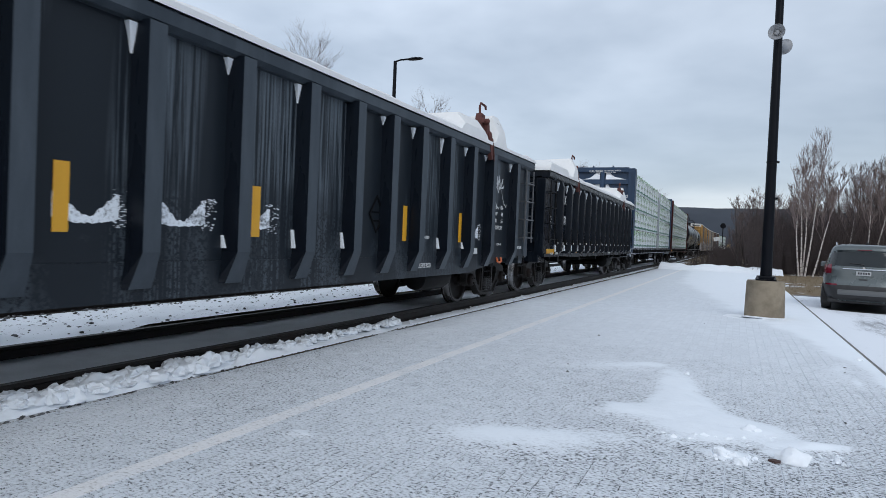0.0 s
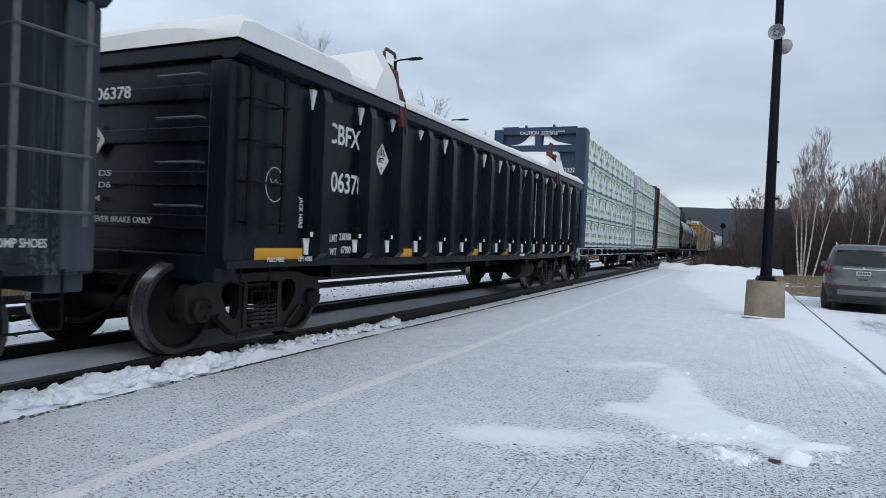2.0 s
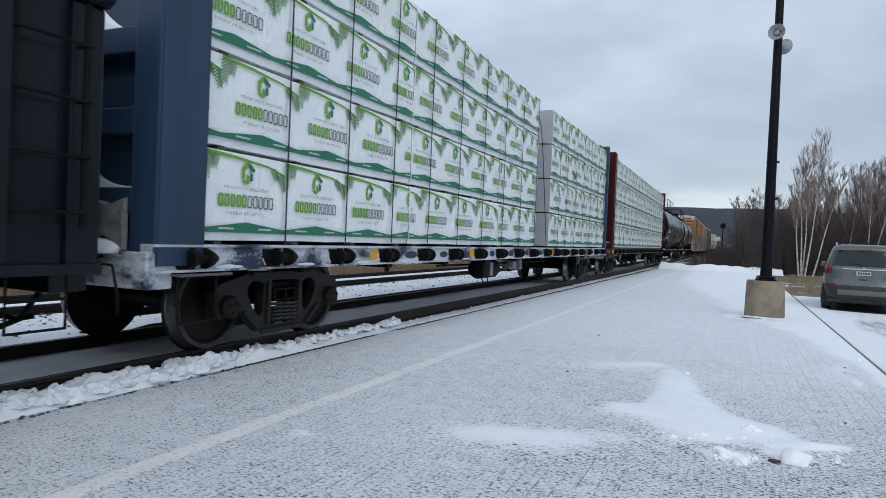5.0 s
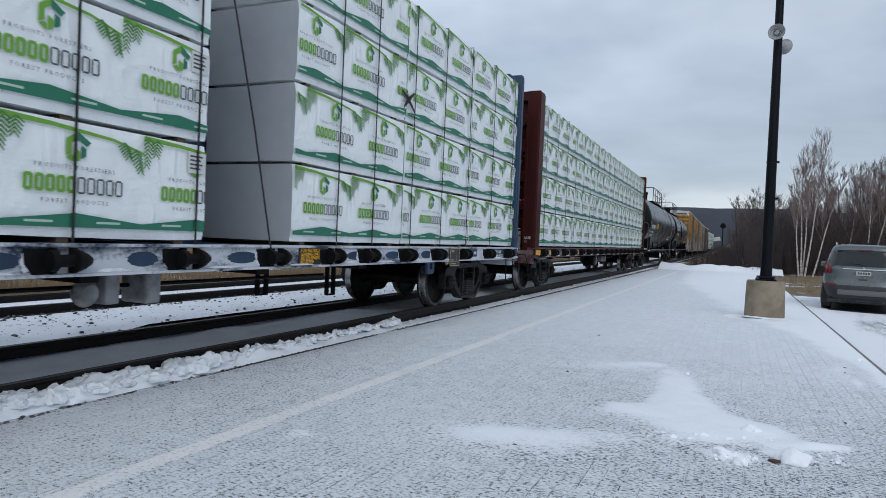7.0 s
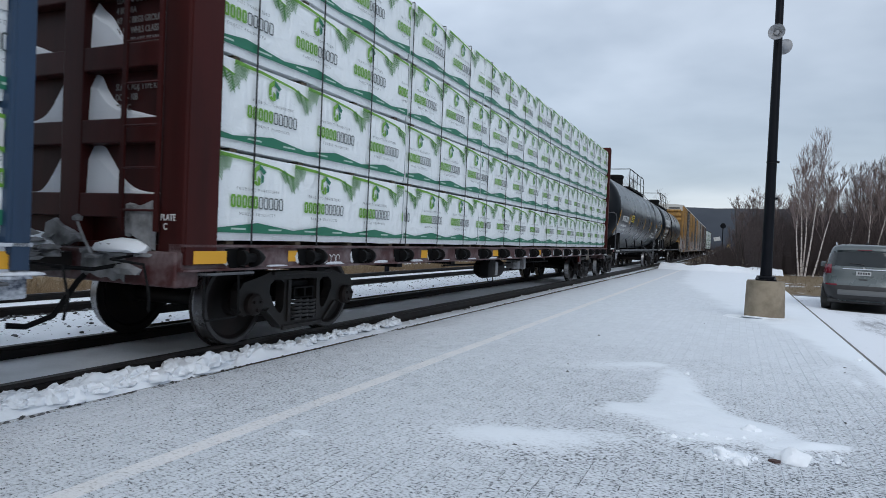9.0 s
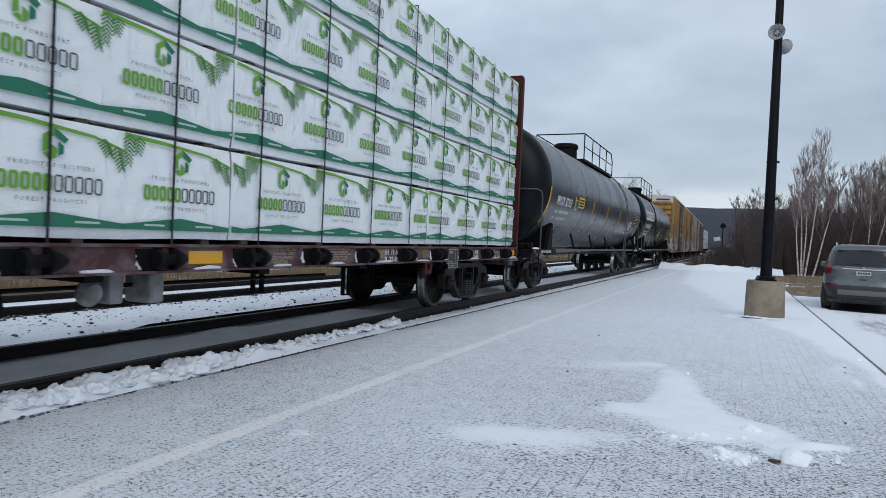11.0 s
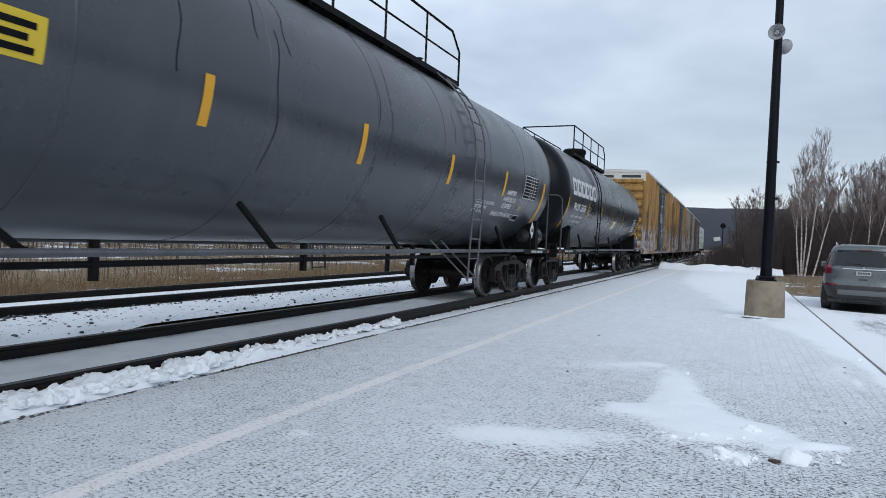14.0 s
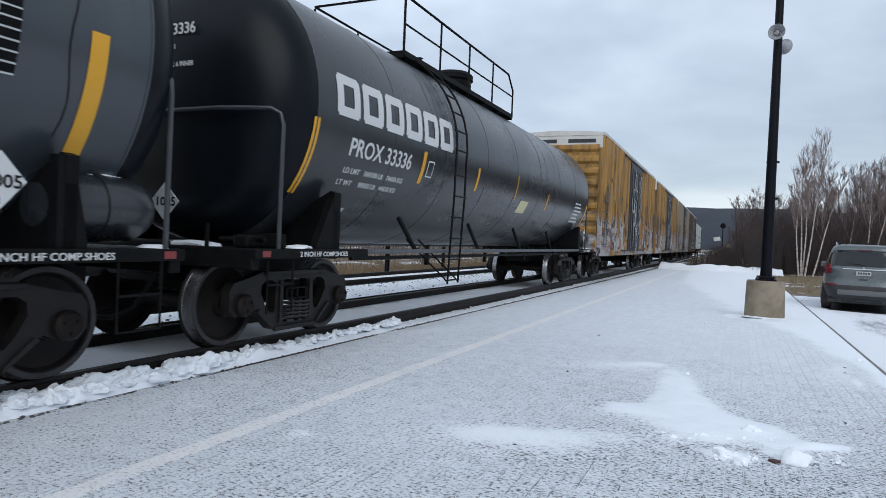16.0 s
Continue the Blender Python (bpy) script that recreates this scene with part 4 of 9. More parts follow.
        y0, z0 = Y(-33.24), 2.28
        for pts, w in (([(0.0, 0.20), (0.2, 0.12), (0.45, 0.05)], 0.05), ([(0.16, 0.0), (0.36, 0.02), (0.44, -0.04)], 0.03), ([(0.47, -0.06), (0.44, 0.06), (0.42, 0.22)], 0.075), ([(0.42, 0.0), (0.52, 0.14), (0.54, 0.24)], 0.06),
                       ([(0.54, 0.22), (0.58, 0.04), (0.50, -0.10)], 0.05), ([(0.60, -0.02), (0.70, 0.12), (0.74, 0.20)], 0.06), ([(0.60, -0.01), (0.78, 0.02), (0.82, 0.08)], 0.04), ([(0.68, -0.04), (0.74, -0.16), (0.86, -0.30), (1.0, -0.37), (1.03, -0.30)], 0.025),
                       ([(0.06, -0.02), (0.03, -0.16), (0.0, -0.24), (0.14, -0.20), (0.22, -0.12)], 0.05), ([(0.14, -0.30), (0.24, -0.16), (0.28, -0.06)], 0.05), ([(0.18, -0.24), (0.30, -0.25), (0.46, -0.38), (0.56, -0.42), (0.58, -0.36)], 0.03)):
            stroke(bm, [(y0 + a, z0 + b) for a, b in pts], w, 1.4265)
        part("graffiti", bm, SPRAY, root, "smeared white spray-paint scrawl with drips")
        bm = bmesh.new()
        y0, z0 = Y(-31.98), 1.80
        for pts in ([(0, -0.06), (0.0, 0.08), (0.09, 0.02), (0.0, -0.06)], [(0.12, -0.06), (0.13, 0.08), (0.2, 0.04), (0.13, 0.0), (0.22, -0.08)], [(0.24, -0.08), (0.29, 0.08), (0.34, -0.06)], [(0.02, -0.14), (0.02, -0.26), (0.1, -0.24)], [(0.16, -0.14), (0.16, -0.27)], [(0.26, -0.14), (0.16, -0.2), (0.26, -0.28)]):
            stroke(bm, [(y0 + a, z0 + b) for a, b in pts], 0.022, 1.4265)
        part("graffiti", bm, SPRAY, root, "small white chalk letters")
        bm = bmesh.new()
        diamond(bm, 1.426, Y(-37.33), 1.52, 0.19, 0.25)
        part("placard_holder", bm, UNDER, root, "empty diamond placard holder")
    else:
        load_cover(root, L, top, [(Y(-28.6), 0.9, 0.12, 0.0, 1.62), (Y(-26.78), 0.30, 0.44, 0.0, 1.64), (Y(-18.25), 0.55, 0.22, 0.0, 1.62), (Y(-17.28), 0.30, 0.45, 0.0, 1.56)], 8.0, 0.15)
        for q, words in ((-26.91, ("XCL", "7922")), (-17.40, ("XCL", "7923"))):
            for s, z in zip(words, (3.38, 3.20)):
                lettering(s, 0.12, root, side(1.504, Y(q), z), UNDER, width=0.24)
        for s, z, wd in (("CBFX 806378", 2.52, 1.15), ("D7 IC D5", 1.74, 0.6), ("3 2 IC D6", 1.62, 0.6), ("SGL BM", 1.48, 0.45), ("GEAR", 1.38, 0.3), ("SINGLE LEVER BRAKE ONLY", 1.27, 1.2)):
            lettering(s, 0.17 if z > 2 else 0.085, root, front(-1.0 if z > 2 else -0.7, -h + 0.024, z), WHITE, width=wd)
        bm = bmesh.new(); diamond_end(bm, -0.35, -h + 0.026, 2.10, 0.16, 0.19)
        part("placard", bm, WHITE, root, "white hazard diamond with black stripes")
        lettering("3077", 0.09, root, front(-0.44, -h + 0.012, 2.07), UNDER, width=0.18)
        tie_down(root, Y(-26.42), top + 0.06)
        tie_down(root, Y(-17.85), top + 0.06)
        lettering("CBFX", 0.33, root, side(1.4245, Y(-27.89), 2.30), WHITE, width=0.70)
        lettering("806378", 0.33, root, side(1.4245, Y(-27.93), 1.74), WHITE, width=0.84)
        for k, (a, b) in enumerate((("LD LMT", "218100"), ("LT  WT", "67900"))):
            lettering(a, 0.12, root, side(1.4245, Y(-27.90), 1.15 - 0.16 * k), WHITE, squeeze=0.72)
            lettering(b, 0.12, root, side(1.4245, Y(-27.30), 1.17 - 0.16 * k), WHITE, align="RIGHT", squeeze=0.72)
        lettering("JACK HERE", 0.085, root, side(1.4245, Y(-28.36), 1.62, -90), WHITE, squeeze=0.8)
        lettering("PULL HERE", 0.07, root, side(1.504, Y(-28.95), 0.935), WHITE, squeeze=0.8)
        lettering("LIFT HERE", 0.07, root, side(1.504, Y(-28.45), 0.935), WHITE, squeeze=0.8)
        lettering("RELEASE ROD", 0.075, root, side(1.504, Y(-20.54), 0.92), WHITE, squeeze=0.8)
        for k, s in enumerate(("L  50-4", "W  9-4", "H  5-6", "CUFT 2743")):
            lettering(s, 0.085, root, side(1.4245, Y(-16.05), 2.10 - 0.11 * k), WHITE, squeeze=0.8)
        tape(root, Y(-19.70), Y(-19.44), 0.99, 1.12, 1.424, WHITE, "notice", "small white notice plate")
        for a, b in ((-29.05, -28.28), (-26.07, -25.62), (-23.32, -22.91), (-21.57, -21.15), (-18.86, -18.44), (-16.11, -15.6)):
            tape(root, Y(a), Y(b), 0.955, 1.07, 1.424)
        # hazard diamond
        bm = bmesh.new(); diamond(bm, 1.425, Y(-26.62), 2.25, 0.19, 0.21, solid=True)
        part("placard", bm, WHITE, root, "white hazard diamond with black stripes")
        bm = bmesh.new()
        for k in range(5):
            y = Y(-26.63) + (k - 2) * 0.043
            box(bm, 1.4275, 1.4285, y - 0.012, y + 0.012, 2.29, 2.43 - 0.05 * abs(k - 2))
        part("placard_stripes", bm, UNDER, root)
        lettering("3077", 0.10, root, side(1.4285, Y(-26.72), 2.20), UNDER, squeeze=0.75)
        lettering("9", 0.07, root, side(1.4285, Y(-26.645), 2.10), UNDER)
        bm = bmesh.new(); diamond(bm, 1.426, Y(-22.17), 1.45, 0.18, 0.24)
        part("placard_holder", bm, UNDER, root, "empty diamond placard holder")
        bm = bmesh.new()
        stroke(bm, [(Y(-28.78) + a, 1.72 + b) for a, b in arc_points((0, 0), 0.14, 0, 360, 24, 1.25)], 0.008, 1.4255, 1.0)
        stroke(bm, [(Y(-28.86) + a, 1.72 + b) for a, b in ((0, 0.06), (0.05, 0.0), (0.10, 0.06), (0.14, -0.01), (0.2, 0.05))], 0.008, 1.4255, 1.0)
        part("graffiti", bm, WHITE, root, "thin round chalk face")
        bm = bmesh.new()
        stroke(bm, [(Y(-20.53) + a, 2.09 + b) for a, b in ((0.12, 0.40), (0.0, 0.0), (0.42, 0.46))], 0.022, 1.4265)
        part("graffiti", bm, WHITE, root, "white chalk tick")
        lettering("JOB F18035", 0.075, root, side(1.4245, Y(-19.72), 1.17), WHITE, width=0.32)
    # brake reservoir below
    bm = bmesh.new(); lathe(bm, [(0, -0.55), (0.2, -0.5), (0.22, -0.4), (0.22, 0.4), (0.2, 0.5), (0, 0.55)], "y", 20, (1.12, Y(-19.25) if not first else h - 4.4, 0.60))
    part("air_reservoir", bm, UNDER, root, smooth=True)
    running_gear(root, -h + (1.45 if first else 1.0), h - (1.55 if first else 1.68), -h, h, qc)
    return root


def frost_material():
    n = Nodes("blown_frost")
    f = n.ramp(n.math("ADD", n.math("MULTIPLY", n.noise(38.0, 4, 0.7), 0.55), n.math("MULTIPLY", n.noise(5.0, 3), 0.45)), (0.36, 0.0), (0.50, 1.0))
    n.set("Base Color", n.mix(f, (0.03, 0.036, 0.045), (0.76, 0.80, 0.85))).set("Roughness", 0.8)
    return n.m


FROST = frost_material()


def frost(root, ys, x):
    """Wind-blown snow stuck to the panels in ragged U shapes."""
    for k, y in enumerate(ys):
        bm = bmesh.new()
        rnd = random.Random(40 + k)
        n = 26
        lo, hi = [], []
        for i in range(n + 1):
            f = i / n
            yy = y - 0.27 + 0.54 * f
            dip = math.sin(math.pi * f) ** 2
            hi.append((x + 0.003, yy, 1.47 - 0.17 * dip + rnd.uniform(-0.012, 0.012)))
            lo.append((x + 0.003, yy, 1.25 + 0.03 * (2 * f - 1) ** 2 + rnd.uniform(-0.008, 0.008)))
        loft(bm, [lo, hi], closed=False)
        for i in range(60):
            yy, zz, r = y + rnd.uniform(0.22, 0.40), rnd.uniform(1.22, 1.52), rnd.uniform(0.004, 0.014)
            box(bm, x + 0.001, x + 0.004, yy - r, yy + r, zz - 0.4 * r, zz + 0.4 * r)
        part("frost", bm, FROST, root, "ragged patch of wind-blown frost")


def diamond(bm, x, y, z, w, hgt, solid=False):
    """A square stood on its corner, as a frame or a filled sheet, on a car's side."""
    outer = [(y, z - hgt), (y + w, z), (y, z + hgt), (y - w, z)]
    inner = [] if solid else [[(y, z - hgt * 0.86), (y + w * 0.86, z), (y, z + hgt * 0.86), (y - w * 0.86, z)]]
    plate(bm, outer, inner, x, x + (0.002 if solid else 0.012))
    if not solid:
        for k in (-0.35, 0.1):
            box(bm, x, x + 0.008, y - w * 0.55, y + w * 0.55, z + k * hgt - 0.012, z + k * hgt + 0.012)


gondola(-46.1, -30.8, True)
gondola(-29.5, -14.66, False)


# ---- centre-beam flat cars with wrapped lumber ----
def wrap_material():
    n = Nodes("lumber_wrap")
    a, b, c = n.noise(2.2, 5, 0.6), n.noise(9.0, 4, 0.6, stretch=(1, 0.5, 1.6), distortion=0.6), n.noise(1.1, 3)
    n.set("Base Color", n.mix(a, (0.77, 0.815, 0.835), (0.85, 0.885, 0.90))).set("Roughness", n.math("ADD", n.math("MULTIPLY", b, 0.25), 0.24))
    crease = n.math("ABSOLUTE", n.math("SUBTRACT", n.noise(1.9, 2, 0.5, stretch=(1, 1.5, 0.7), distortion=1.1), 0.5))
    n.bump(n.math("ADD", n.math("MULTIPLY", n.math("SUBTRACT", 0.35, crease), 2.2), n.math("ADD", n.math("MULTIPLY", a, 1.0), n.math("ADD", n.math("MULTIPLY", b, 0.35), c))), 0.55, 0.045)
    return n.m


WRAP = wrap_material()
WRAP_END = worn("grey_wrap_end", (0.36, 0.395, 0.43), 0.45, 0, (0.46, 0.49, 0.53), 0.5, 2.0, 7.0, 0.6)
P_DARK = plain("print_dark_green", (0.016, 0.165, 0.095), 0.45)
P_LIGHT = plain("print_light_green", (0.15, 0.36, 0.04), 0.45)
P_FIR = worn("print_fir_green", (0.045, 0.18, 0.03), 0.5, 0, (0.12, 0.30, 0.05), 0.7, 40.0)
P_GREY = plain("print_charcoal", (0.06, 0.075, 0.08), 0.5)
P_PALE = plain("print_pale", (0.45, 0.58, 0.52), 0.5)
STRAP = plain("black_strap", (0.012, 0.013, 0.014), 0.6)
BLUE = worn("dark_blue_paint", (0.022, 0.050, 0.100), 0.42, 0, (0.012, 0.020, 0.036), 0.7, 2.0, streak=True, spec=0.35)
MAROON = worn("maroon_paint", (0.052, 0.0095, 0.0085), 0.45, 0, (0.014, 0.006, 0.006), 0.8, 2.5, streak=True, spec=0.14)
WOOD = worn("dunnage_wood", (0.10, 0.075, 0.05), 0.8, 0, (0.04, 0.035, 0.03), 0.5, 5.0)


def dusted(name, color):
    """Sill paint with snow dust blown over it."""
    n = Nodes(name)
    a, b = n.noise(1.3, 5, 0.6, stretch=(1, 1, 2.2)), n.noise(30, 4, 0.7)
    f = n.ramp(n.math("ADD", n.math("MULTIPLY", a, 0.8), n.math("MULTIPLY", b, 0.2)), (0.40, 0.0), (0.50, 1.0))
    n.set("Base Color", n.mix(f, color, (0.52, 0.55, 0.60))).set("Roughness", 0.6)
    n.bump(b, 0.2, 0.01)
    return n.m


BLUE_SILL = dusted("dusted_blue_sill", (0.014, 0.028, 0.06))
MAROON_SILL = worn("maroon_sill", (0.055, 0.013, 0.013), 0.5, 0, (0.30, 0.26, 0.27), 0.55, 4.5)


STENCIL_DIM = worn("faded_stencil", (0.24, 0.23, 0.23), 0.7, 0, (0.06, 0.03, 0.03), 0.6, 9.0)
FROZEN = worn("dirty_frozen_spray", (0.27, 0.275, 0.285), 0.7, 0, (0.04, 0.037, 0.036), 0.9, 5.0, 30.0, 0.6)


def words_into(bm, text, size, y, z, x, mat, squeeze=1.0):
    """Flat words joined into a print, centred on y, facing +x."""
    cu = bpy.data.curves.new("words", "FONT")
    cu.body, cu.size, cu.align_x, cu.resolution_u = text, size, "CENTER", 1
    tmp = bpy.data.objects.new("words", cu)
    scene.collection.objects.link(tmp)
    bpy.context.view_layer.update()
    me = bpy.data.meshes.new_from_object(tmp.evaluated_get(bpy.context.evaluated_depsgraph_get()))
    bpy.data.objects.remove(tmp)
    vs = [bm.verts.new((x, y + v.co.x * squeeze, z + v.co.y)) for v in me.vertices]
    for p in me.polygons:
        try:
            bm.faces.new([vs[i] for i in p.vertices]).material_index = mat
        except ValueError:
            pass


def sheet(bm, pts, x, mat):
    f = bm.faces.new([bm.verts.new((x, y, z)) for y, z in pts])
    f.material_index = mat
    if f.calc_area() and f.normal.x < 0:
        f.normal_flip()


def print_mesh():
    """One repeat of the wrap's print, 1.2 m wide and 0.85 m high: mark, name bars, green waves and fir sprigs."""
    bm = bmesh.new()
    w = 0.575
    sheet(bm, [(-w, 0.075), (w, 0.075), (w, 0.115), (0, 0.178), (-w, 0.115)], 0.0, 0)           # dark green wave
    for c in (-0.27, 0.27):
        sheet(bm, [(c - 0.10, 0.105), (c + 0.10, 0.105), (c + 0.10, 0.122), (c - 0.10, 0.122)], 0.001, 5)
    sheet(bm, [(-w, 0.785), (-0.2, 0.775), (0.3, 0.735), (w, 0.665), (w, 0.685), (0.3, 0.757), (-0.2, 0.805), (-w, 0.825)], 0.0, 1)
    rnd = random.Random(2)
    for cy, cz, n, down in ((-0.53, 0.80, 8, 0.24), (-0.44, 0.79, 5, 0.13), (0.50, 0.685, 7, 0.17), (0.39, 0.73, 6, 0.11)):
        for k in range(n):                                                                        # fir sprig: needles along a hanging twig
            f = k / n
            y, z = cy + 0.05 * f * (1 if cy > 0 else -0.3), cz - down * f
            ln = 0.06 * (1 - 0.5 * f)
            for s in (-1, 1):
                sheet(bm, [(y, z + 0.018), (y + s * ln, z - 0.028), (y + s * ln * 0.85, z - 0.036), (y, z + 0.002)], 0.0014 + 0.0004 * k, 2)
    # house-shaped mark
    sheet(bm, [(-0.085, 0.585), (-0.045, 0.605), (-0.045, 0.68), (0.0, 0.712), (0.0, 0.765), (-0.085, 0.705)], 0.0, 1)
    sheet(bm, [(-0.085, 0.575), (-0.025, 0.540), (-0.025, 0.58), (-0.05, 0.595)], 0.0006, 1)
    sheet(bm, [(-0.02, 0.54), (0.02, 0.56), (0.02, 0.62), (-0.02, 0.645)], 0.0006, 1)
    sheet(bm, [(0.0, 0.765), (0.0, 0.712), (0.075, 0.662), (0.105, 0.695)], 0.0, 0)
    sheet(bm, [(0.028, 0.57), (0.07, 0.59), (0.07, 0.645), (0.028, 0.67)], 0.0, 0)
    words_into(bm, "P R O D U I T S   F O R E S T I E R S", 0.044, 0, 0.487, 0.0, 3, 0.93)
    words_into(bm, "F O R E S T   P R O D U C T S", 0.044, 0, 0.245, 0.0, 3, 0.93)
    # the name as ten plain open blocks, half green and half charcoal
    for k in range(10):
        y0 = -0.385 + 0.078 * k
        t, mat = (0.024, 4) if k < 5 else (0.013, 3)
        wd, z0, z1 = 0.066, 0.318, 0.440
        sheet(bm, [(y0, z0 + 0.01), (y0 + t, z0 + 0.01), (y0 + t, z1 - 0.01), (y0, z1 - 0.01)], 0.0, mat)
        sheet(bm, [(y0 + wd - t, z0 + 0.01), (y0 + wd, z0 + 0.01), (y0 + wd, z1 - 0.01), (y0 + wd - t, z1 - 0.01)], 0.0, mat)
        sheet(bm, [(y0 + 0.01, z1 - t), (y0 + wd - 0.01, z1 - t), (y0 + wd - 0.01, z1), (y0 + 0.01, z1)], 0.0004, mat)
        sheet(bm, [(y0 + 0.01, z0), (y0 + wd - 0.01, z0), (y0 + wd - 0.01, z0 + t), (y0 + 0.01, z0 + t)], 0.0004, mat)
    return mesh_of("printed_panel", bm, [P_DARK, P_LIGHT, P_FIR, P_GREY, P_LIGHT, P_PALE])


MESHES["print"] = print_mesh()
PRINT_STEP = 1.14
PRINT_PHASE = (0.0, 0.68, 0.30, 0.84, 0.12, 0.5, 0.22)


def cut_print(lo, hi):
    """The print's repeat between two bounds along the bundle."""
    if lo < -PRINT_STEP / 2 + 0.005 and hi > PRINT_STEP / 2 - 0.005:
        return MESHES["print"]
    key = ("print", round(lo, 2), round(hi, 2))
    if key not in MESHES:
        bm = bmesh.new()
        bm.from_mesh(MESHES["print"])
        for y, sgn in ((lo, -1), (hi, 1)):
            bmesh.ops.bisect_plane(bm, geom=bm.verts[:] + bm.edges[:] + bm.faces[:], plane_co=(0, y, 0), plane_no=(0, sgn, 0), clear_outer=True)
        MESHES[key] = mesh_of("printed_panel", bm, list(MESHES["print"].materials))
    return MESHES[key]


BUNDLE_H = 0.835


def bundle_mesh(L, seed):
    """A wrapped stack: gently wrinkled sheet round a block, with soft edges; its ends are grey."""
    key = ("bundle", round(L, 2), seed)
    if key in MESHES:
        return MESHES[key]
    bm = bmesh.new()
    nz, ny, d = 7, max(8, int(L / 0.18)), 1.22
    def skin(k, y, z):
        sag = 0.010 * fractal(y, z * 2.0, 0.9, 3, seed) - 0.004
        return 1.40 + sag - (0.02 if k in (0, nz) else 0)
    cols = []
    for j in range(ny + 1):
        y = -L / 2 + L * j / ny
        ring = [(0.16, y, 0.0)]
        ring += [(skin(k, y, BUNDLE_H * k / nz), y, BUNDLE_H * k / nz + (0.012 * fractal(y, 3.0, 1.2, 2, seed) if k == 0 else 0)) for k in range(nz + 1)]
        ring += [(0.9, y, BUNDLE_H + 0.01 * fractal(y, 0, 1.0, 2, seed + 2)), (0.16, y, BUNDLE_H)]
        cols.append(ring)
    before = 0
    loft(bm, cols)
    bmesh.ops.recalc_face_normals(bm, faces=bm.faces[:])
    for f in bm.faces:
        if abs(f.normal.y) > 0.9:
            f.material_index = 1
    MESHES[key] = mesh_of("wrap", bm, [WRAP, WRAP_END], True)
    return MESHES[key]


BUNDLES = []


def lumber_bundle(q0, q1, z, near, seed, tag=False):
    """One wrapped bundle on a car; it rides along with the car."""
    L, q = q1 - q0, (q0 + q1) / 2
    root = thing("lumber_bundle", "white plastic-wrapped lumber bundle printed with green waves and sprigs", "lumber bundle", "lumber bundles on the flat cars")
    ob = share("wrap", bundle_mesh(L, seed % 4), root, pose(0, 0, 0, 0, 0, 0 if near else 180))
    if near:
        y = -L / 2 - PRINT_STEP * PRINT_PHASE[seed % len(PRINT_PHASE)]
        while y < L / 2 - 0.02:                   # the print runs on and is cut off where the sheet ends
            lo, hi = max(y, -L / 2 + 0.01), min(y + PRINT_STEP, L / 2 - 0.01)
            if hi - lo > 0.05:
                mid = y + PRINT_STEP / 2
                share("printed_panel", cut_print(lo - mid, hi - mid), root, pose(1.412, mid, 0.0, 0, 0, 0))
            y += PRINT_STEP
        if tag:
            bm = bmesh.new(); box(bm, 1.412, 1.416, L / 2 - 0.22, L / 2 - 0.02, 0.58, 0.76)
            part("paper_tag", bm, WHITE, root, "white paper grading tag")
            bm = bmesh.new()
            for k in range(4):
                box(bm, 1.416, 1.4175, L / 2 - 0.20, L / 2 - 0.06 - 0.02 * (k % 2), 0.72 - 0.035 * k, 0.735 - 0.035 * k)
            part("tag_print", bm, P_GREY, root)
    bm = bmesh.new()
    s = 1 if near else -1
    for i in range(max(2, int(L / 1.2) + 1)):
        y = -L / 2 + 0.25 + (L - 0.5) * i / max(1, int(L / 1.2))
        box(bm, *sorted((s * 0.2, s * 1.36)), y - 0.045, y + 0.045, -0.038, -0.002)
    tagged(part("dunnage", bm, WOOD, root), kind="stuff")
    ROOTS.append((root, (q, 0.0, z), []))
    BUNDLES.append(root)


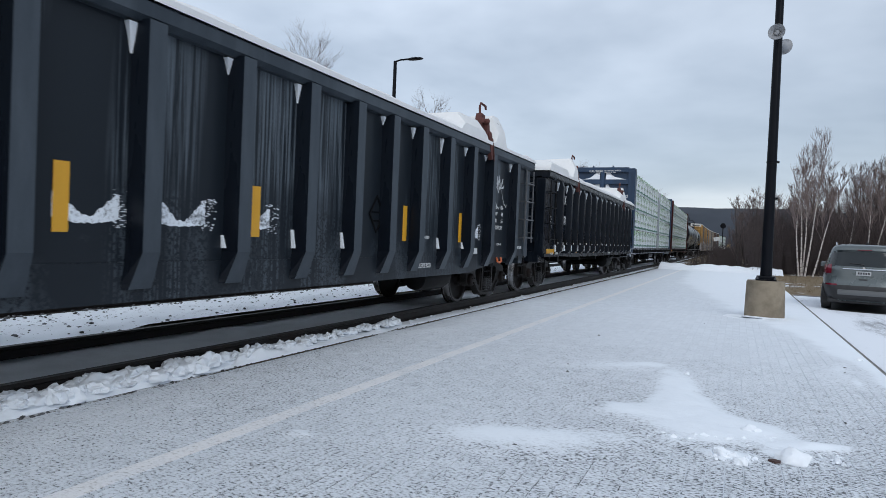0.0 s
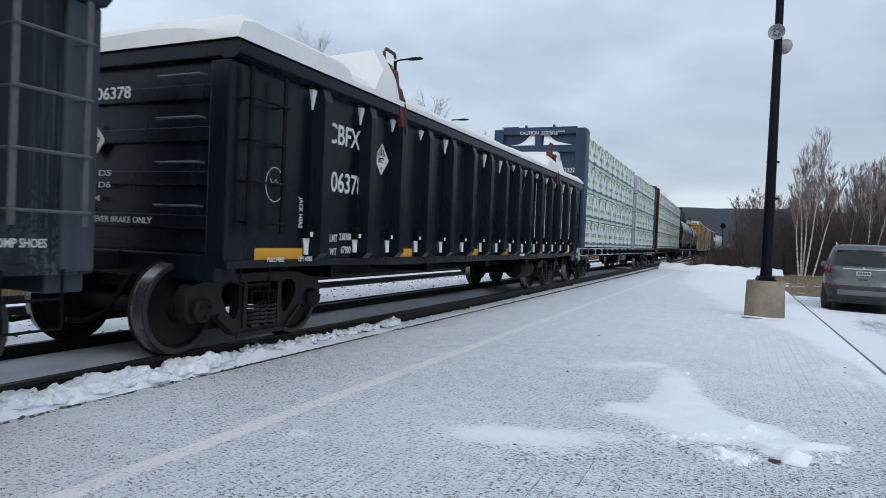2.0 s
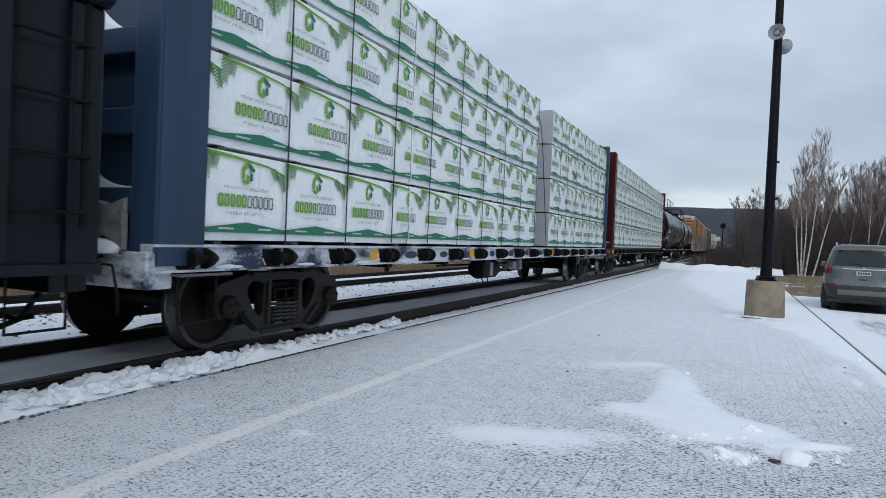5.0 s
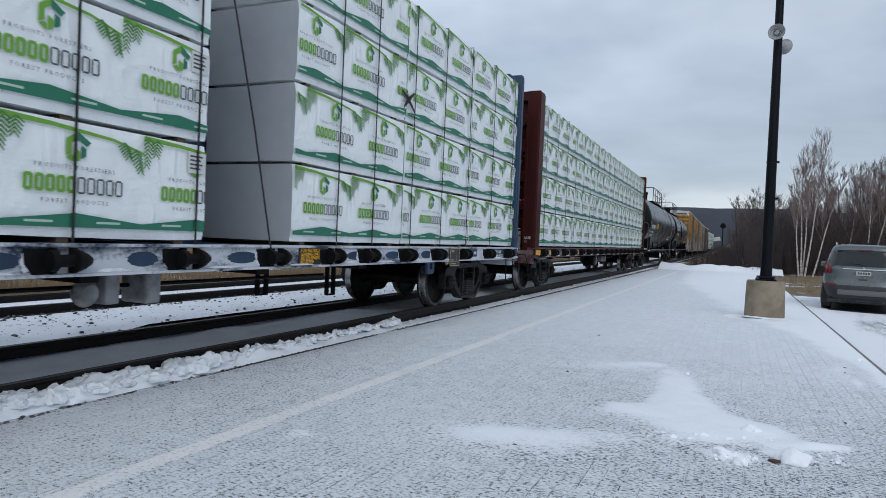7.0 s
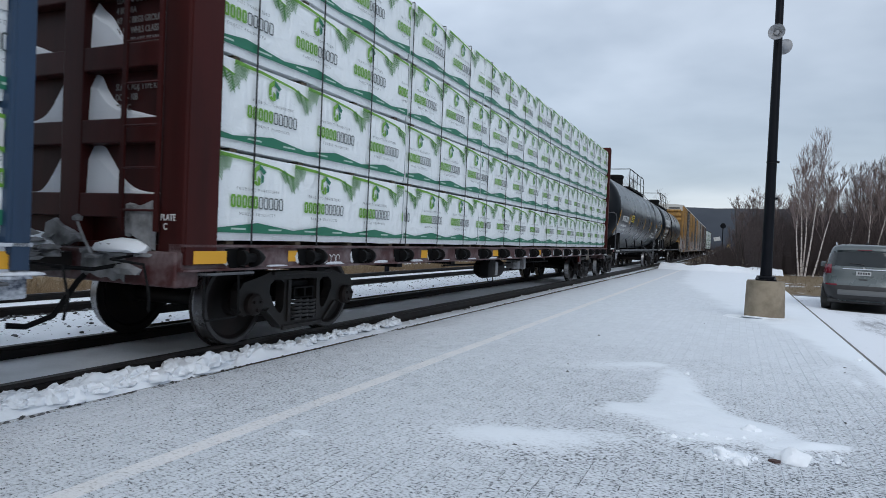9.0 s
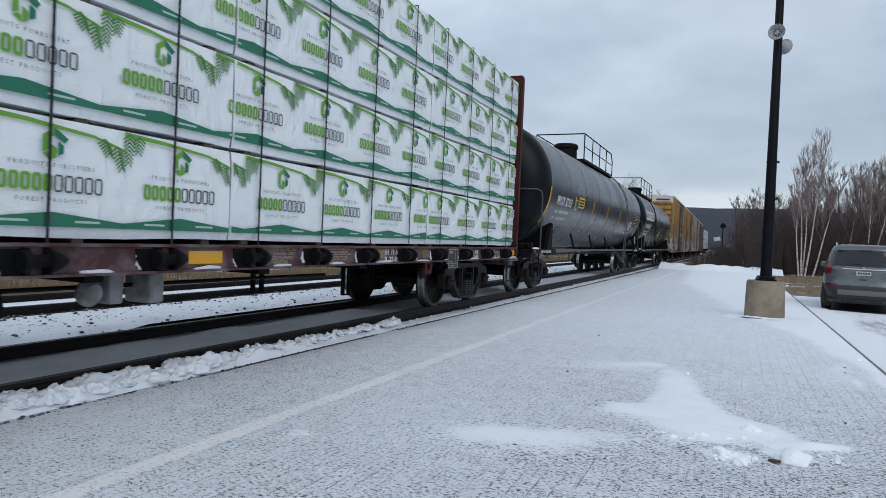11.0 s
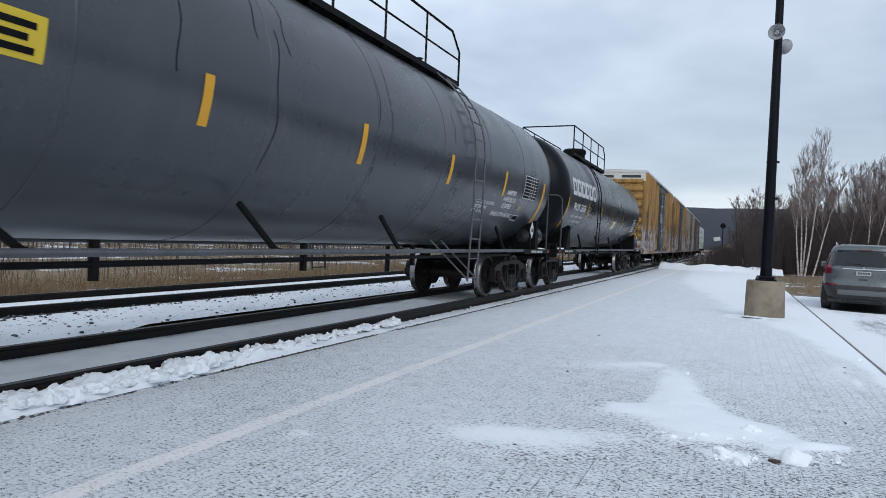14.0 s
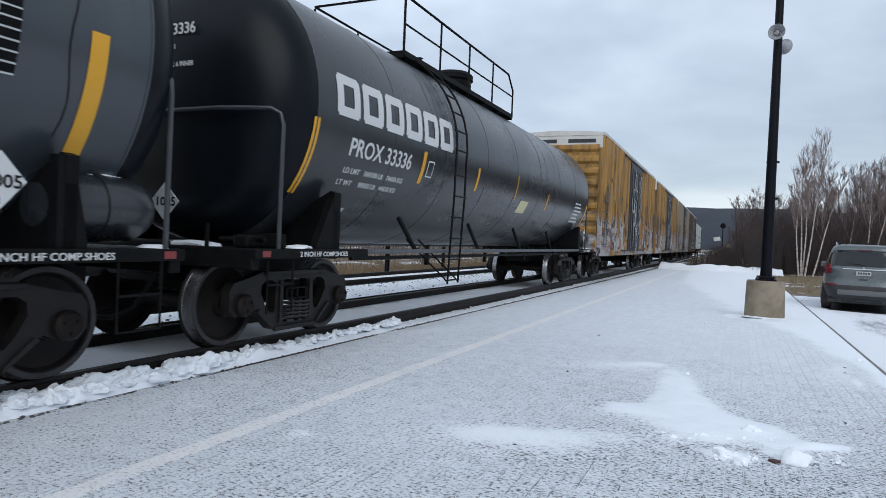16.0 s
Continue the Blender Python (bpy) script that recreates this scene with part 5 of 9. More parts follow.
def bulkhead(root, y, face, top, paint, second, deep=0.34):
    """End wall of a centre-beam car: two deep side posts, cross beams and recessed panels."""
    e = face                                   # -1: faces back down the line
    y0, y1 = sorted((y, y - e * deep))
    base = 1.02
    for s in (-1, 1):
        bm = bmesh.new()
        xs = sorted((s * 1.16, s * 1.46))
        box(bm, xs[0], xs[1], y0, y1, base, top, 0.02)
        xs = sorted((s * 1.44, s * 1.475))
        box(bm, xs[0], xs[1], y0 + 0.02, y1 - 0.02, base - 0.10, top - 0.05, 0.006)
        part("corner_post", bm, paint, root)
    bm = bmesh.new()
    mid = y - e * 0.17 if deep > 0.3 else (y0 + y1) / 2
    box(bm, -1.17, 1.17, mid - 0.02, mid + 0.03, base, top - 0.02)
    part("bulkhead_plate", bm, paint, root)
    levels = (1.42, 2.095, 2.765, 3.44, 4.11, top - 0.12) if second else (1.45, 2.12, 2.79, 3.46, 4.14, top - 0.06)
    ya, yb = sorted((y, y - e * min(0.16, deep - 0.02)))
    for k, z in enumerate(levels):
        bm = bmesh.new()
        hh = 0.11
        box(bm, -1.18, 1.18, ya + 0.01, yb - 0.01, z - hh, z + hh, 0.012)
        part("cross_beam", bm, paint, root)
    for x in (0.0,):
        bm = bmesh.new(); box(bm, x - (0.14 if second else 0.09), x + (0.14 if second else 0.09), ya + 0.004, yb + 0.02, base, top - 0.1, 0.01)
        part("stanchion", bm, paint, root)
    bm = bmesh.new()                           # snow plastered in the bays between beams and stanchions
    rnd = random.Random(12 if second else 15)
    face_y = (mid - 0.02) if e < 0 else (mid + 0.03)
    for k, z in enumerate(levels[:-1]):
        z0, z1 = z + 0.10, levels[k + 1] - 0.10
        for x0, x1 in ((-1.15, -0.14), (0.14, 1.15)):
            if rnd.random() < 0.92:
                left = x0 > 0 if rnd.random() < 0.8 else x0 < 0
                n, full = 12, rnd.uniform(0.9, 1.5)
                wide = rnd.uniform(0.55, 1.0)
                rows = []
                for i in range(n + 1):
                    f = i / n
                    x = x0 + (x1 - x0) * wide * f if left else x1 - (x1 - x0) * wide * f
                    tall = (z1 - z0) * (full * (1 - f) ** 2.2 + 0.05) * (1 + 0.25 * math.sin(7 * f + k * 2.1 + x0))
                    tall = min(tall, z1 - z0)
                    y1_, y2_ = face_y, face_y + e * (0.03 + 0.05 * (1 - f))
                    rows.append([(x, y1_, z0 - 0.01), (x, y2_, z0 - 0.01), (x, y2_ - e * 0.015, z0 + tall * 0.7), (x, y1_ + e * 0.004, z0 + tall)])
                loft(bm, rows)
    bmesh.ops.recalc_face_normals(bm, faces=bm.faces[:])
    tagged(part("snow_pocket", bm, SNOW, root, "snow caught on the bulkhead's ledges"), kind="stuff")
    if second and e < 0:
        bm = bmesh.new()
        for x in (0.77, 1.20):
            box(bm, x - 0.025, x + 0.025, y - 0.07, y - 0.05, 1.2, 4.2)
        for k in range(8):
            tube(bm, [(0.77, y - 0.06, 1.38 + 0.37 * k), (1.22, y - 0.06, 1.38 + 0.37 * k)], 0.012, 6)
        part("ladder", bm, paint, root)
    for x in (-0.45, 0.45):
        bm = bmesh.new()
        extrude(bm, [(mid - 0.10, top - 0.01), (mid + 0.14, top - 0.01), (mid - 0.06, top + 0.13), (mid - 0.10, top + 0.13)], "x", x - 0.03, x + 0.03)
        part("lifting_lug", bm, paint, root)
    bm = bmesh.new()
    tube(bm, [(-1.28, mid, top), (-1.28, mid, top + 0.09), (-0.72, mid, top + 0.09), (-0.72, mid, top)], 0.014, 6)
    part("grab_iron", bm, paint, root)


FADED_TAPE = worn("faded_tape", (0.30, 0.20, 0.09), 0.6, 0, (0.12, 0.09, 0.06), 0.6, 9.0)
DULL_TAPE = worn("dull_tape", (0.17, 0.13, 0.06), 0.6, 0, (0.06, 0.045, 0.035), 0.7, 12.0)
FEATHER_PACK = worn("packed_snow", (0.66, 0.69, 0.74), 0.8, 0, (0.30, 0.30, 0.32), 0.45, 22.0)
SILL_TAN = worn("sill_tan_print", (0.34, 0.25, 0.20), 0.7, 0, (0.12, 0.07, 0.06), 0.5, 30.0)
FADED_GREY = worn("faded_grey_paint", (0.30, 0.28, 0.28), 0.7, 0, (0.12, 0.08, 0.08), 0.5, 14.0)
PLATE_FACE = worn("notice_face", (0.020, 0.023, 0.027), 0.5, 0, (0.05, 0.05, 0.05), 0.4, 8.0)
PLATE_RIM = worn("notice_rim", (0.36, 0.28, 0.19), 0.55, 0, (0.20, 0.16, 0.12), 0.5, 14.0)


def notice_plate(root, y0, y1, z0, z1, x):
    """A framed black notice plate with worn tan rim, ruled columns and unreadable print."""
    bm = bmesh.new(); box(bm, x, x + 0.008, y0, y1, z0, z1, 0.004)
    face = part("notice", bm, PLATE_FACE, root, "black notice plate with a worn tan rim")
    w, k = y1 - y0, x + 0.0085
    for a, b, c, d in ((y0, y1, z1 - 0.015, z1), (y0, y1, z0, z0 + 0.012), (y0, y0 + 0.014, z0 + 0.012, z1 - 0.015), (y1 - 0.014, y1, z0 + 0.012, z1 - 0.015),
                       (y0 + 0.014, y1 - 0.014, z0 + 0.075, z0 + 0.083), (y0 + 0.70 * w, y0 + 0.72 * w, z0 + 0.083, z1 - 0.015)):
        bm = bmesh.new(); box(bm, k, k + 0.0025, a, b, c, d)
        part("rim", bm, PLATE_RIM, face)
    for a, b, z in ((0.14, 0.42, 0.86), (0.14, 0.46, 0.79), (0.14, 0.40, 0.34), (0.16, 0.66, 0.13)):
        bm = bmesh.new(); box(bm, k, k + 0.0015, y0 + a * w, y0 + b * w, z0 + z * (z1 - z0) - 0.009, z0 + z * (z1 - z0) + 0.009)
        part("print_bar", bm, PLATE_RIM, face)
    return face


def centre_beam(q0, q1, post_q, groups, second, plain_load=False):
    """q0..q1: the car between its end sills; groups: stretches of lumber with their bundle lengths."""
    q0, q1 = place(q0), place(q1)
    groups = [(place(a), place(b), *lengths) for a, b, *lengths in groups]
    L, qc = q1 - q0, (q0 + q1) / 2
    h = L / 2
    paint, sill_paint = (MAROON, MAROON_SILL) if second else (BLUE, BLUE_SILL)
    label = "maroon centre-beam flat car stacked with wrapped lumber" if second else "dark blue centre-beam flat car stacked with wrapped lumber"
    root = thing("flat_car", label, "flat car", "cars of the train")
    top = 4.76
    Y = lambda q: place(q) - qc
    for s in (-1, 1):                        # channel-shaped sills with lips
        bm = bmesh.new()
        extrude(bm, [(s * 1.30, 1.10), (s * 1.475, 1.10), (s * 1.475, 1.078), (s * 1.44, 1.074), (s * 1.44, 0.886), (s * 1.475, 0.882), (s * 1.475, 0.862), (s * 1.30, 0.862)], "y", -h, h)
        part("side_sill", bm, sill_paint, root, "painted side sill with blown snow" if not second else "")
    bm = bmesh.new()
    box(bm, -1.36, 1.36, -h + 0.05, h - 0.05, 1.03, 1.085)
    part("deck", bm, paint, root)
    bm = bmesh.new()
    box(bm, -0.35, 0.35, -h + 0.1, h - 0.1, 0.76, 1.03)
    for k in range(9):
        y = -h + 2.2 + (L - 4.4) * k / 8
        box(bm, -1.34, 1.34, y - 0.08, y + 0.08, 0.80, 1.03)
    part("centre_sill", bm, UNDER, root)
    bm = bmesh.new()
    box(bm, -0.13, 0.13, -h + 0.5, h - 0.5, 1.08, 4.5)
    part("centre_beam", bm, paint, root)
    bulkhead(root, -h, -1, top, paint, second, groups[0][0] - q0 - 0.02)
    bulkhead(root, h, 1, top, paint, second, max(0.16, q1 - groups[-1][1] - 0.02))
    # winches with tie-down straps every 1.2 m
    n = int((L - 1.6) / 1.2)
    bm = bmesh.new()
    box(bm, 1.44, 1.50, -0.09, -0.06, 0.89, 1.07); box(bm, 1.44, 1.50, 0.06, 0.09, 0.89, 1.07)
    extrude(bm, [(-0.27, 1.06), (-0.09, 1.06), (-0.09, 0.88), (-0.20, 0.88), (-0.26, 0.96)], "x", 1.441, 1.456)
    lathe(bm, [(0.0, -0.13), (0.075, -0.13), (0.075, -0.08), (0.045, -0.075), (0.045, 0.055), (0.085, 0.06), (0.085, 0.08), (0.06, 0.14), (0.03, 0.19), (0.0, 0.19)], "y", 12, (1.505, 0, 0.98))
    winch = mesh_of("winch", bm, UNDER, True)
    bm = bmesh.new()
    box(bm, 1.424, 1.428, -0.011, 0.011, 0.99, 4.58); box(bm, 0.3, 1.426, -0.011, 0.011, 4.575, 4.580)
    strap = mesh_of("strap", bm, STRAP)
    spots = [-h + 0.80 + (L - 1.6) * i / n + qc for i in range(n + 1)] if plain_load else ([7.61 + 1.08 * k for k in range(18)] if second else [-3.6 - 1.15 * k for k in range(9, -1, -1)] + [-2.45] + [-1.40, -0.58, 0.49, 1.54, 2.62, 3.82, 4.99])
    if not second:                             # ovals where the wind has kept the sill bare
        rnd = random.Random(23)
        for q0_, q1_ in zip(spots, spots[1:]):
            if rnd.random() < 0.75 and q1_ < 3.0:
                bm = bmesh.new()
                c, ry, rz = (q0_ + q1_) / 2 - qc + 0.02, rnd.uniform(0.14, 0.24), rnd.uniform(0.045, 0.065)
                extrude(bm, [(c + ry * math.cos(0.26 * k) * (1 + 0.12 * math.sin(3.1 * k)), 0.98 + rz * math.sin(0.26 * k)) for k in range(24)], "x", 1.4395, 1.4415)
                part("bare_patch", bm, BLUE, root, "oval of bare dark blue paint in the snow dust")
    for q in spots:
        share("winch", winch, root, pose(0, q - qc - 0.10, 0, 0, 0, 0))
        if any(a < q < b for a, b, *_ in groups) and not plain_load:
            share("strap", strap, root, pose(0, q - qc, 0, 0, 0, 0))
    # reflectors, steps, grab irons
    marks = ((15.2, 0.4), (19.0, 0.4), (22.6, 0.4)) if second and not plain_load else ((-13.95, 0.42), (-10.3, 0.4), (-6.4, 0.4), (-2.0, 0.28), (8.05, 0.43))
    for q, wd in marks if not plain_load else ():
        tape(root, Y(q), Y(q) + wd, 0.93, 1.045, 1.441)
    if second and not plain_load:
        tape(root, Y(10.24), Y(10.24) + 0.40, 0.93, 1.045, 1.478)
        for q, wd in ((8.17, 0.38), (24.95, 0.31), (26.11, 0.42)):
            tape(root, q - qc, q - qc + wd, 0.93, 1.045, 1.441)
        tape(root, 20.72 - qc, 20.95 - qc, 0.945, 1.055, 1.441, FADED_TAPE, "faded_reflector", "faded tan reflector patch")
        tape(root, 22.06 - qc, 22.34 - qc, 0.935, 1.060, 1.441, DULL_TAPE, "faded_reflector", "dirty olive reflector patch")
    hangers = () if plain_load else ((20.10, 0.44), (22.24, 0.27), (23.0, 0.34)) if second else ((-1.0, 0.40), (0.6, 0.30))
    for q, z in hangers:                       # safety hangers of the brake rods under the centre sill
        bm = bmesh.new()
        for a in (-0.085, 0.085):
            box(bm, -0.03, 0.03, q - qc + a - 0.018, q - qc + a + 0.018, z, 0.80)
        box(bm, -0.03, 0.03, q - qc - 0.10, q - qc + 0.10, z - 0.02, z)
        part("rod_hanger", bm, UNDER, root)
    for q in () if plain_load else (22.19,) if second else (1.08,):
        bm = bmesh.new()                       # jacking bracket with a square opening
        plate(bm, [(q - qc, 0.875), (q - qc + 0.02, 0.70), (q - qc + 0.05, 0.675), (q - qc + 0.22, 0.675), (q - qc + 0.25, 0.70), (q - qc + 0.27, 0.875)],
              [[(q - qc + 0.09, 0.745), (q - qc + 0.19, 0.745), (q - qc + 0.19, 0.84), (q - qc + 0.09, 0.84)]], 1.40, 1.44)
        part("jacking_bracket", bm, paint, root)
    if not plain_load:                         # wind-packed snow along the sill's lower lip and on the winches
        rnd = random.Random(7 if second else 8)
        bm = bmesh.new()
        for q in spots:
            y = q - qc
            if rnd.random() < 0.85:
                c, ry, rz = y - 0.33 + rnd.uniform(-0.03, 0.03), rnd.uniform(0.03, 0.055), rnd.uniform(0.06, 0.08)
                extrude(bm, [(c + ry * math.cos(0.33 * k) * (1 + 0.25 * math.sin(2.0 * k + q)), 0.972 + rz * math.sin(0.33 * k) * (1 + 0.12 * math.cos(3.0 * k + q))) for k in range(19)], "x", 1.443, 1.449)
            y1_ = y + rnd.uniform(0.12, 0.22)
            y2_ = y + rnd.uniform(0.45, 0.70)
            bump_blob(bm, (1.455, (y1_ + y2_) / 2, 0.889), (0.020, (y2_ - y1_) / 2, rnd.uniform(0.014, 0.030)), q * 1.7, 0.4, 2)
        tagged(part("packed_snow", bm, FEATHER_PACK, root, "wind-packed snow on the sill and winches", True), kind="stuff")
    for e in (-1, 1):
        bm = bmesh.new()
        tube(bm, [(1.46, e * (h - 0.25), 0.88), (1.47, e * (h - 0.25), 0.46), (1.47, e * (h - 0.28), 0.42), (1.47, e * (h - 0.66), 0.42), (1.47, e * (h - 0.69), 0.46), (1.46, e * (h - 0.69), 0.88)], 0.012, 6)
        part("sill_step", bm, UNDER, root)
        bm = bmesh.new()
        tube(bm, [(1.44, e * (h - 0.2), 0.84), (1.54, e * (h - 0.2), 0.84), (1.54, e * (h - 0.8), 0.84), (1.44, e * (h - 0.8), 0.84)], 0.014, 6)
        part("grab_iron", bm, RUNG, root)
        bm = bmesh.new()
        tube(bm, [(0.9, e * h, 0.98), (0.9, e * (h + 0.25), 0.95), (1.35, e * (h + 0.30), 0.93), (1.42, e * (h + 0.30), 0.70), (1.40, e * (h + 0.28), 0.55)], 0.012, 6)
        part("cut_lever", bm, UNDER, root)
        bm = bmesh.new(); box(bm, -1.40, 1.40, *sorted((e * (h + 0.02), e * (h - 0.25))), 0.72, 1.03, 0.02)
        part("end_sill", bm, sill_paint, root)
    bm = bmesh.new()
    bump_blob(bm, (1.36, -h + 0.14, 1.085), (0.11, 0.14, 0.10), 3.0)
    bump_blob(bm, (0.75, -h - 0.02, 1.03), (0.35, 0.14, 0.10), 5.0)
    bump_blob(bm, (-0.55, -h - 0.02, 1.03), (0.45, 0.14, 0.13), 6.0)
    part("snow_clumps", bm, SNOW, root, "snow heaps on the end sill", True)
    bm = bmesh.new()                           # dirty frozen spray over the coupler end
    rnd = random.Random(61)
    for k in range(26):
        x, z = rnd.uniform(-1.15, 1.1), rnd.uniform(0.78, 1.12)
        bump_blob(bm, (x, -h - rnd.uniform(0.0, 0.12), z), (rnd.uniform(0.05, 0.22), 0.05, rnd.uniform(0.03, 0.08)), k * 1.7, 0.6, 1)
    for k in range(10):
        bump_blob(bm, (rnd.uniform(-0.16, 0.2), -h - rnd.uniform(0.2, 0.7), rnd.uniform(0.88, 1.02)), (0.07, 0.12, 0.04), k * 0.9, 0.6, 1)
    for x0, x1, z0, z1 in ((-1.25, -0.35, 0.70, 1.05), (0.25, 0.80, 0.74, 1.02), (0.80, 1.12, 1.08, 1.52), (-0.30, 0.20, 1.04, 1.20)):
        n_, rows = 14, []                      # crusts frozen to the sill and the bulkhead's foot
        for i in range(n_ + 1):
            x = x0 + (x1 - x0) * i / n_
            top_, low_ = z1 + 0.10 * fractal(x, z1, 3.0, 3, 2.0), z0 + 0.08 * fractal(x, z0, 4.0, 3, 7.0)
            y_ = -h - 0.030 - 0.02 * fractal(x, z0, 5.0, 2, 1.0)
            rows.append([(x, -h + 0.02, low_), (x, y_, low_ + 0.02), (x, y_ - 0.01, (low_ + top_) / 2), (x, y_, top_ - 0.02), (x, -h + 0.02, top_)])
        loft(bm, rows)
    tube(bm, [(0.45, -h - 0.10, 0.98), (0.42, -h - 0.18, 1.18), (0.40, -h - 0.20, 1.26)], 0.014, 6)
    bump_blob(bm, (0.40, -h - 0.20, 1.28), (0.05, 0.05, 0.05), 3.0, 0.3, 1)
    tagged(part("frozen_spray", bm, FROZEN, root, "dirty grey frozen spray"), kind="stuff")
    for x in (-0.75, 0.78):                    # uncoupling platform braces
        bm = bmesh.new()
        tube(bm, [(x, -h + 0.02, 0.90), (x, -h - 0.32, 0.86), (x * 0.4, -h - 0.36, 0.86)], 0.02, 6)
        part("coupler_brace", bm, UNDER, root)
    running_gear(root, Y(post_q[0]), Y(post_q[1]), -h - 0.05, h + 0.05, qc)
    bm = bmesh.new(); lathe(bm, [(0, -0.5), (0.19, -0.46), (0.21, -0.38), (0.21, 0.38), (0.19, 0.46), (0, 0.5)], "y", 16, (0.95, -1.0, 0.64))
    box(bm, 1.1, 1.3, -2.0, -1.6, 0.5, 0.86, 0.02)
    tube(bm, [(1.0, -3.5, 0.75), (1.0, 3.5, 0.72)], 0.02, 6)
    tube(bm, [(1.25, -1.95, 0.50), (1.28, -1.95, 0.42), (1.28, -1.68, 0.40), (1.25, -1.62, 0.50)], 0.012, 6)
    part("brake_gear", bm, UNDER, root, smooth=True)
    bm = bmesh.new()
    box(bm, 0.9, 1.2, 0.25, 0.38, 0.60, 0.86, 0.02); box(bm, 0.9, 1.22, 0.62, 0.78, 0.58, 0.86, 0.03)
    lathe(bm, [(0.0, 1.12), (0.10, 1.12), (0.11, 1.16), (0.07, 1.22), (0.0, 1.23)], "x", 18, (0, 0.10, 0.70))
    box(bm, 1.05, 1.30, -1.55, -1.42, 0.52, 0.80, 0.02)
    part("brake_valve", bm, FROZEN, root, "snow-dusted brake valves under the sill")
    if not second:
        bm = bmesh.new()                       # a slack strap and a torn scrap on the load
        tube(bm, [(1.30, Y(-1.78), 4.58), (1.44, Y(-1.62), 3.95), (1.455, Y(-1.42), 3.32), (1.455, Y(-1.08), 2.26), (1.47, Y(-0.79), 1.15), (1.49, Y(-0.77), 1.0)], 0.009, 6)
        part("slack_strap", bm, STRAP, root, "slack hanging tie-down strap")
        bm = bmesh.new()
        for pts in ([(2.28, 3.28), (2.52, 3.18), (2.74, 3.04)], [(2.70, 3.30), (2.50, 3.17), (2.36, 3.05)], [(2.46, 3.30), (2.50, 3.16)]):
            stroke(bm, [(Y(a), b) for a, b in pts], 0.075, 1.434, 0.4)
        part("strap_scrap", bm, STRAP, root, "torn black strap ends")
        bm = bmesh.new(); box(bm, 1.442, 1.450, Y(-0.23), Y(0.24), 0.89, 1.075, 0.003)
        plate_ = part("notice", bm, STRAP, root, "black notice plate with tan words")
        for k, s in enumerate(("FOR RESTRICTED", "LOADING ONLY", "SEE EQUIPMENT", "REGISTER")):
            lettering(s, 0.05, root, side(1.4515, Y(-0.23) + 0.03, 1.032 - 0.043 * k), YELLOW, width=(0.42, 0.36, 0.38, 0.24)[k])
        lettering("CAUTION", 0.15, root, front(-0.62, -h - 0.002, top - 0.18), WHITE, squeeze=0.9)
        lettering("NO WALKING SURFACE\nON TOP OF CAR", 0.075, root, front(0.08, -h - 0.002, top - 0.13), WHITE, squeeze=0.9)
        lettering("NOKL 732322", 0.20, root, front(0.16, -h - 0.004, 3.40), WHITE, squeeze=0.85)
        notice_plate(root, 1.83 - qc, 2.22 - qc, 0.785, 1.085, 1.478)
        lettering("75-0", 0.11, root, side(1.4425, 0.60 - qc, 0.925), STENCIL_DIM, width=0.22)
        tape(root, 2.93 - qc, 3.14 - qc, 0.93, 1.06, 1.441, BLUE, "bare_patch", "dark blue bare patch")
        tape(root, 2.98 - qc, 3.10 - qc, 0.97, 1.02, 1.4445, FEATHER_PACK, "paint_patch", "pale grey paint patch")
        bm = bmesh.new(); box(bm, 1.4405, 1.4435, Y(6.70), Y(8.02), 0.89, 1.07)
        part("clean_panel", bm, BLUE, root, "dark blue sill panel kept clear of snow")
        lettering("JACK\nHERE", 0.085, root, side(1.4425, Y(6.02), 0.985), WHITE)
        lettering("EMPTY LOAD\n3/8\" ADJ. BLOCK", 0.085, root, side(1.4455, Y(7.0), 0.985), WHITE, squeeze=0.85)
        bm = bmesh.new(); box(bm, 1.444, 1.447, Y(6.76), Y(6.92), 0.92, 1.03)
        part("reflector", bm, plain("reflector_red", (0.55, 0.03, 0.02), 0.4), root, "red reflector patch")
    elif not plain_load:
        lettering("JACK\nHERE", 0.082, root, side(1.4425, 24.22 - qc, 0.985), WHITE, width=0.18)
        lettering("75-0", 0.105, root, side(1.4425, 21.70 - qc, 0.90), WHITE, width=0.21)
        lettering("IH", 0.105, root, side(1.4425, 20.94 - qc, 0.985), WHITE, width=0.09)
        lettering("11-5", 0.105, root, side(1.4425, 21.10 - qc, 0.985), WHITE, width=0.17)
        lettering("IL", 0.105, root, side(1.4425, 20.94 - qc, 0.885), WHITE, width=0.08)
        lettering("73-0", 0.105, root, side(1.4425, 21.06 - qc, 0.885), WHITE, width=0.21)
        for k, s in enumerate(("FOR RESTRICTED", "LOADING ONLY", "SEE EQUIPMENT", "REGISTER")):
            lettering(s, 0.05, root, side(1.4425, 18.61 - qc + 0.02 * (k % 2), 1.045 - 0.046 * k), SILL_TAN, width=(0.40, 0.36, 0.36, 0.24)[k])
        for k, wd in enumerate((0.50, 0.45, 0.50, 0.46, 0.42, 0.34)):
            bm = bmesh.new()                   # maker's lines, too small to read
            x = 19.60
            rnd = random.Random(90 + k)
            while x < 19.60 + wd - 0.04:
                w = rnd.uniform(0.03, 0.09)
                box(bm, 1.4425, 1.4432, x - qc, min(x + w, 19.60 + wd) - qc, 1.050 - 0.030 * k, 1.068 - 0.030 * k)
                x += w + 0.014
            tagged(part("print_bar", bm, SILL_TAN, root), kind="stuff")
        lettering("2 INCH HF COMP SHOES", 0.05, root, side(1.4785, 26.10 - qc, 0.868), WHITE, width=0.47)
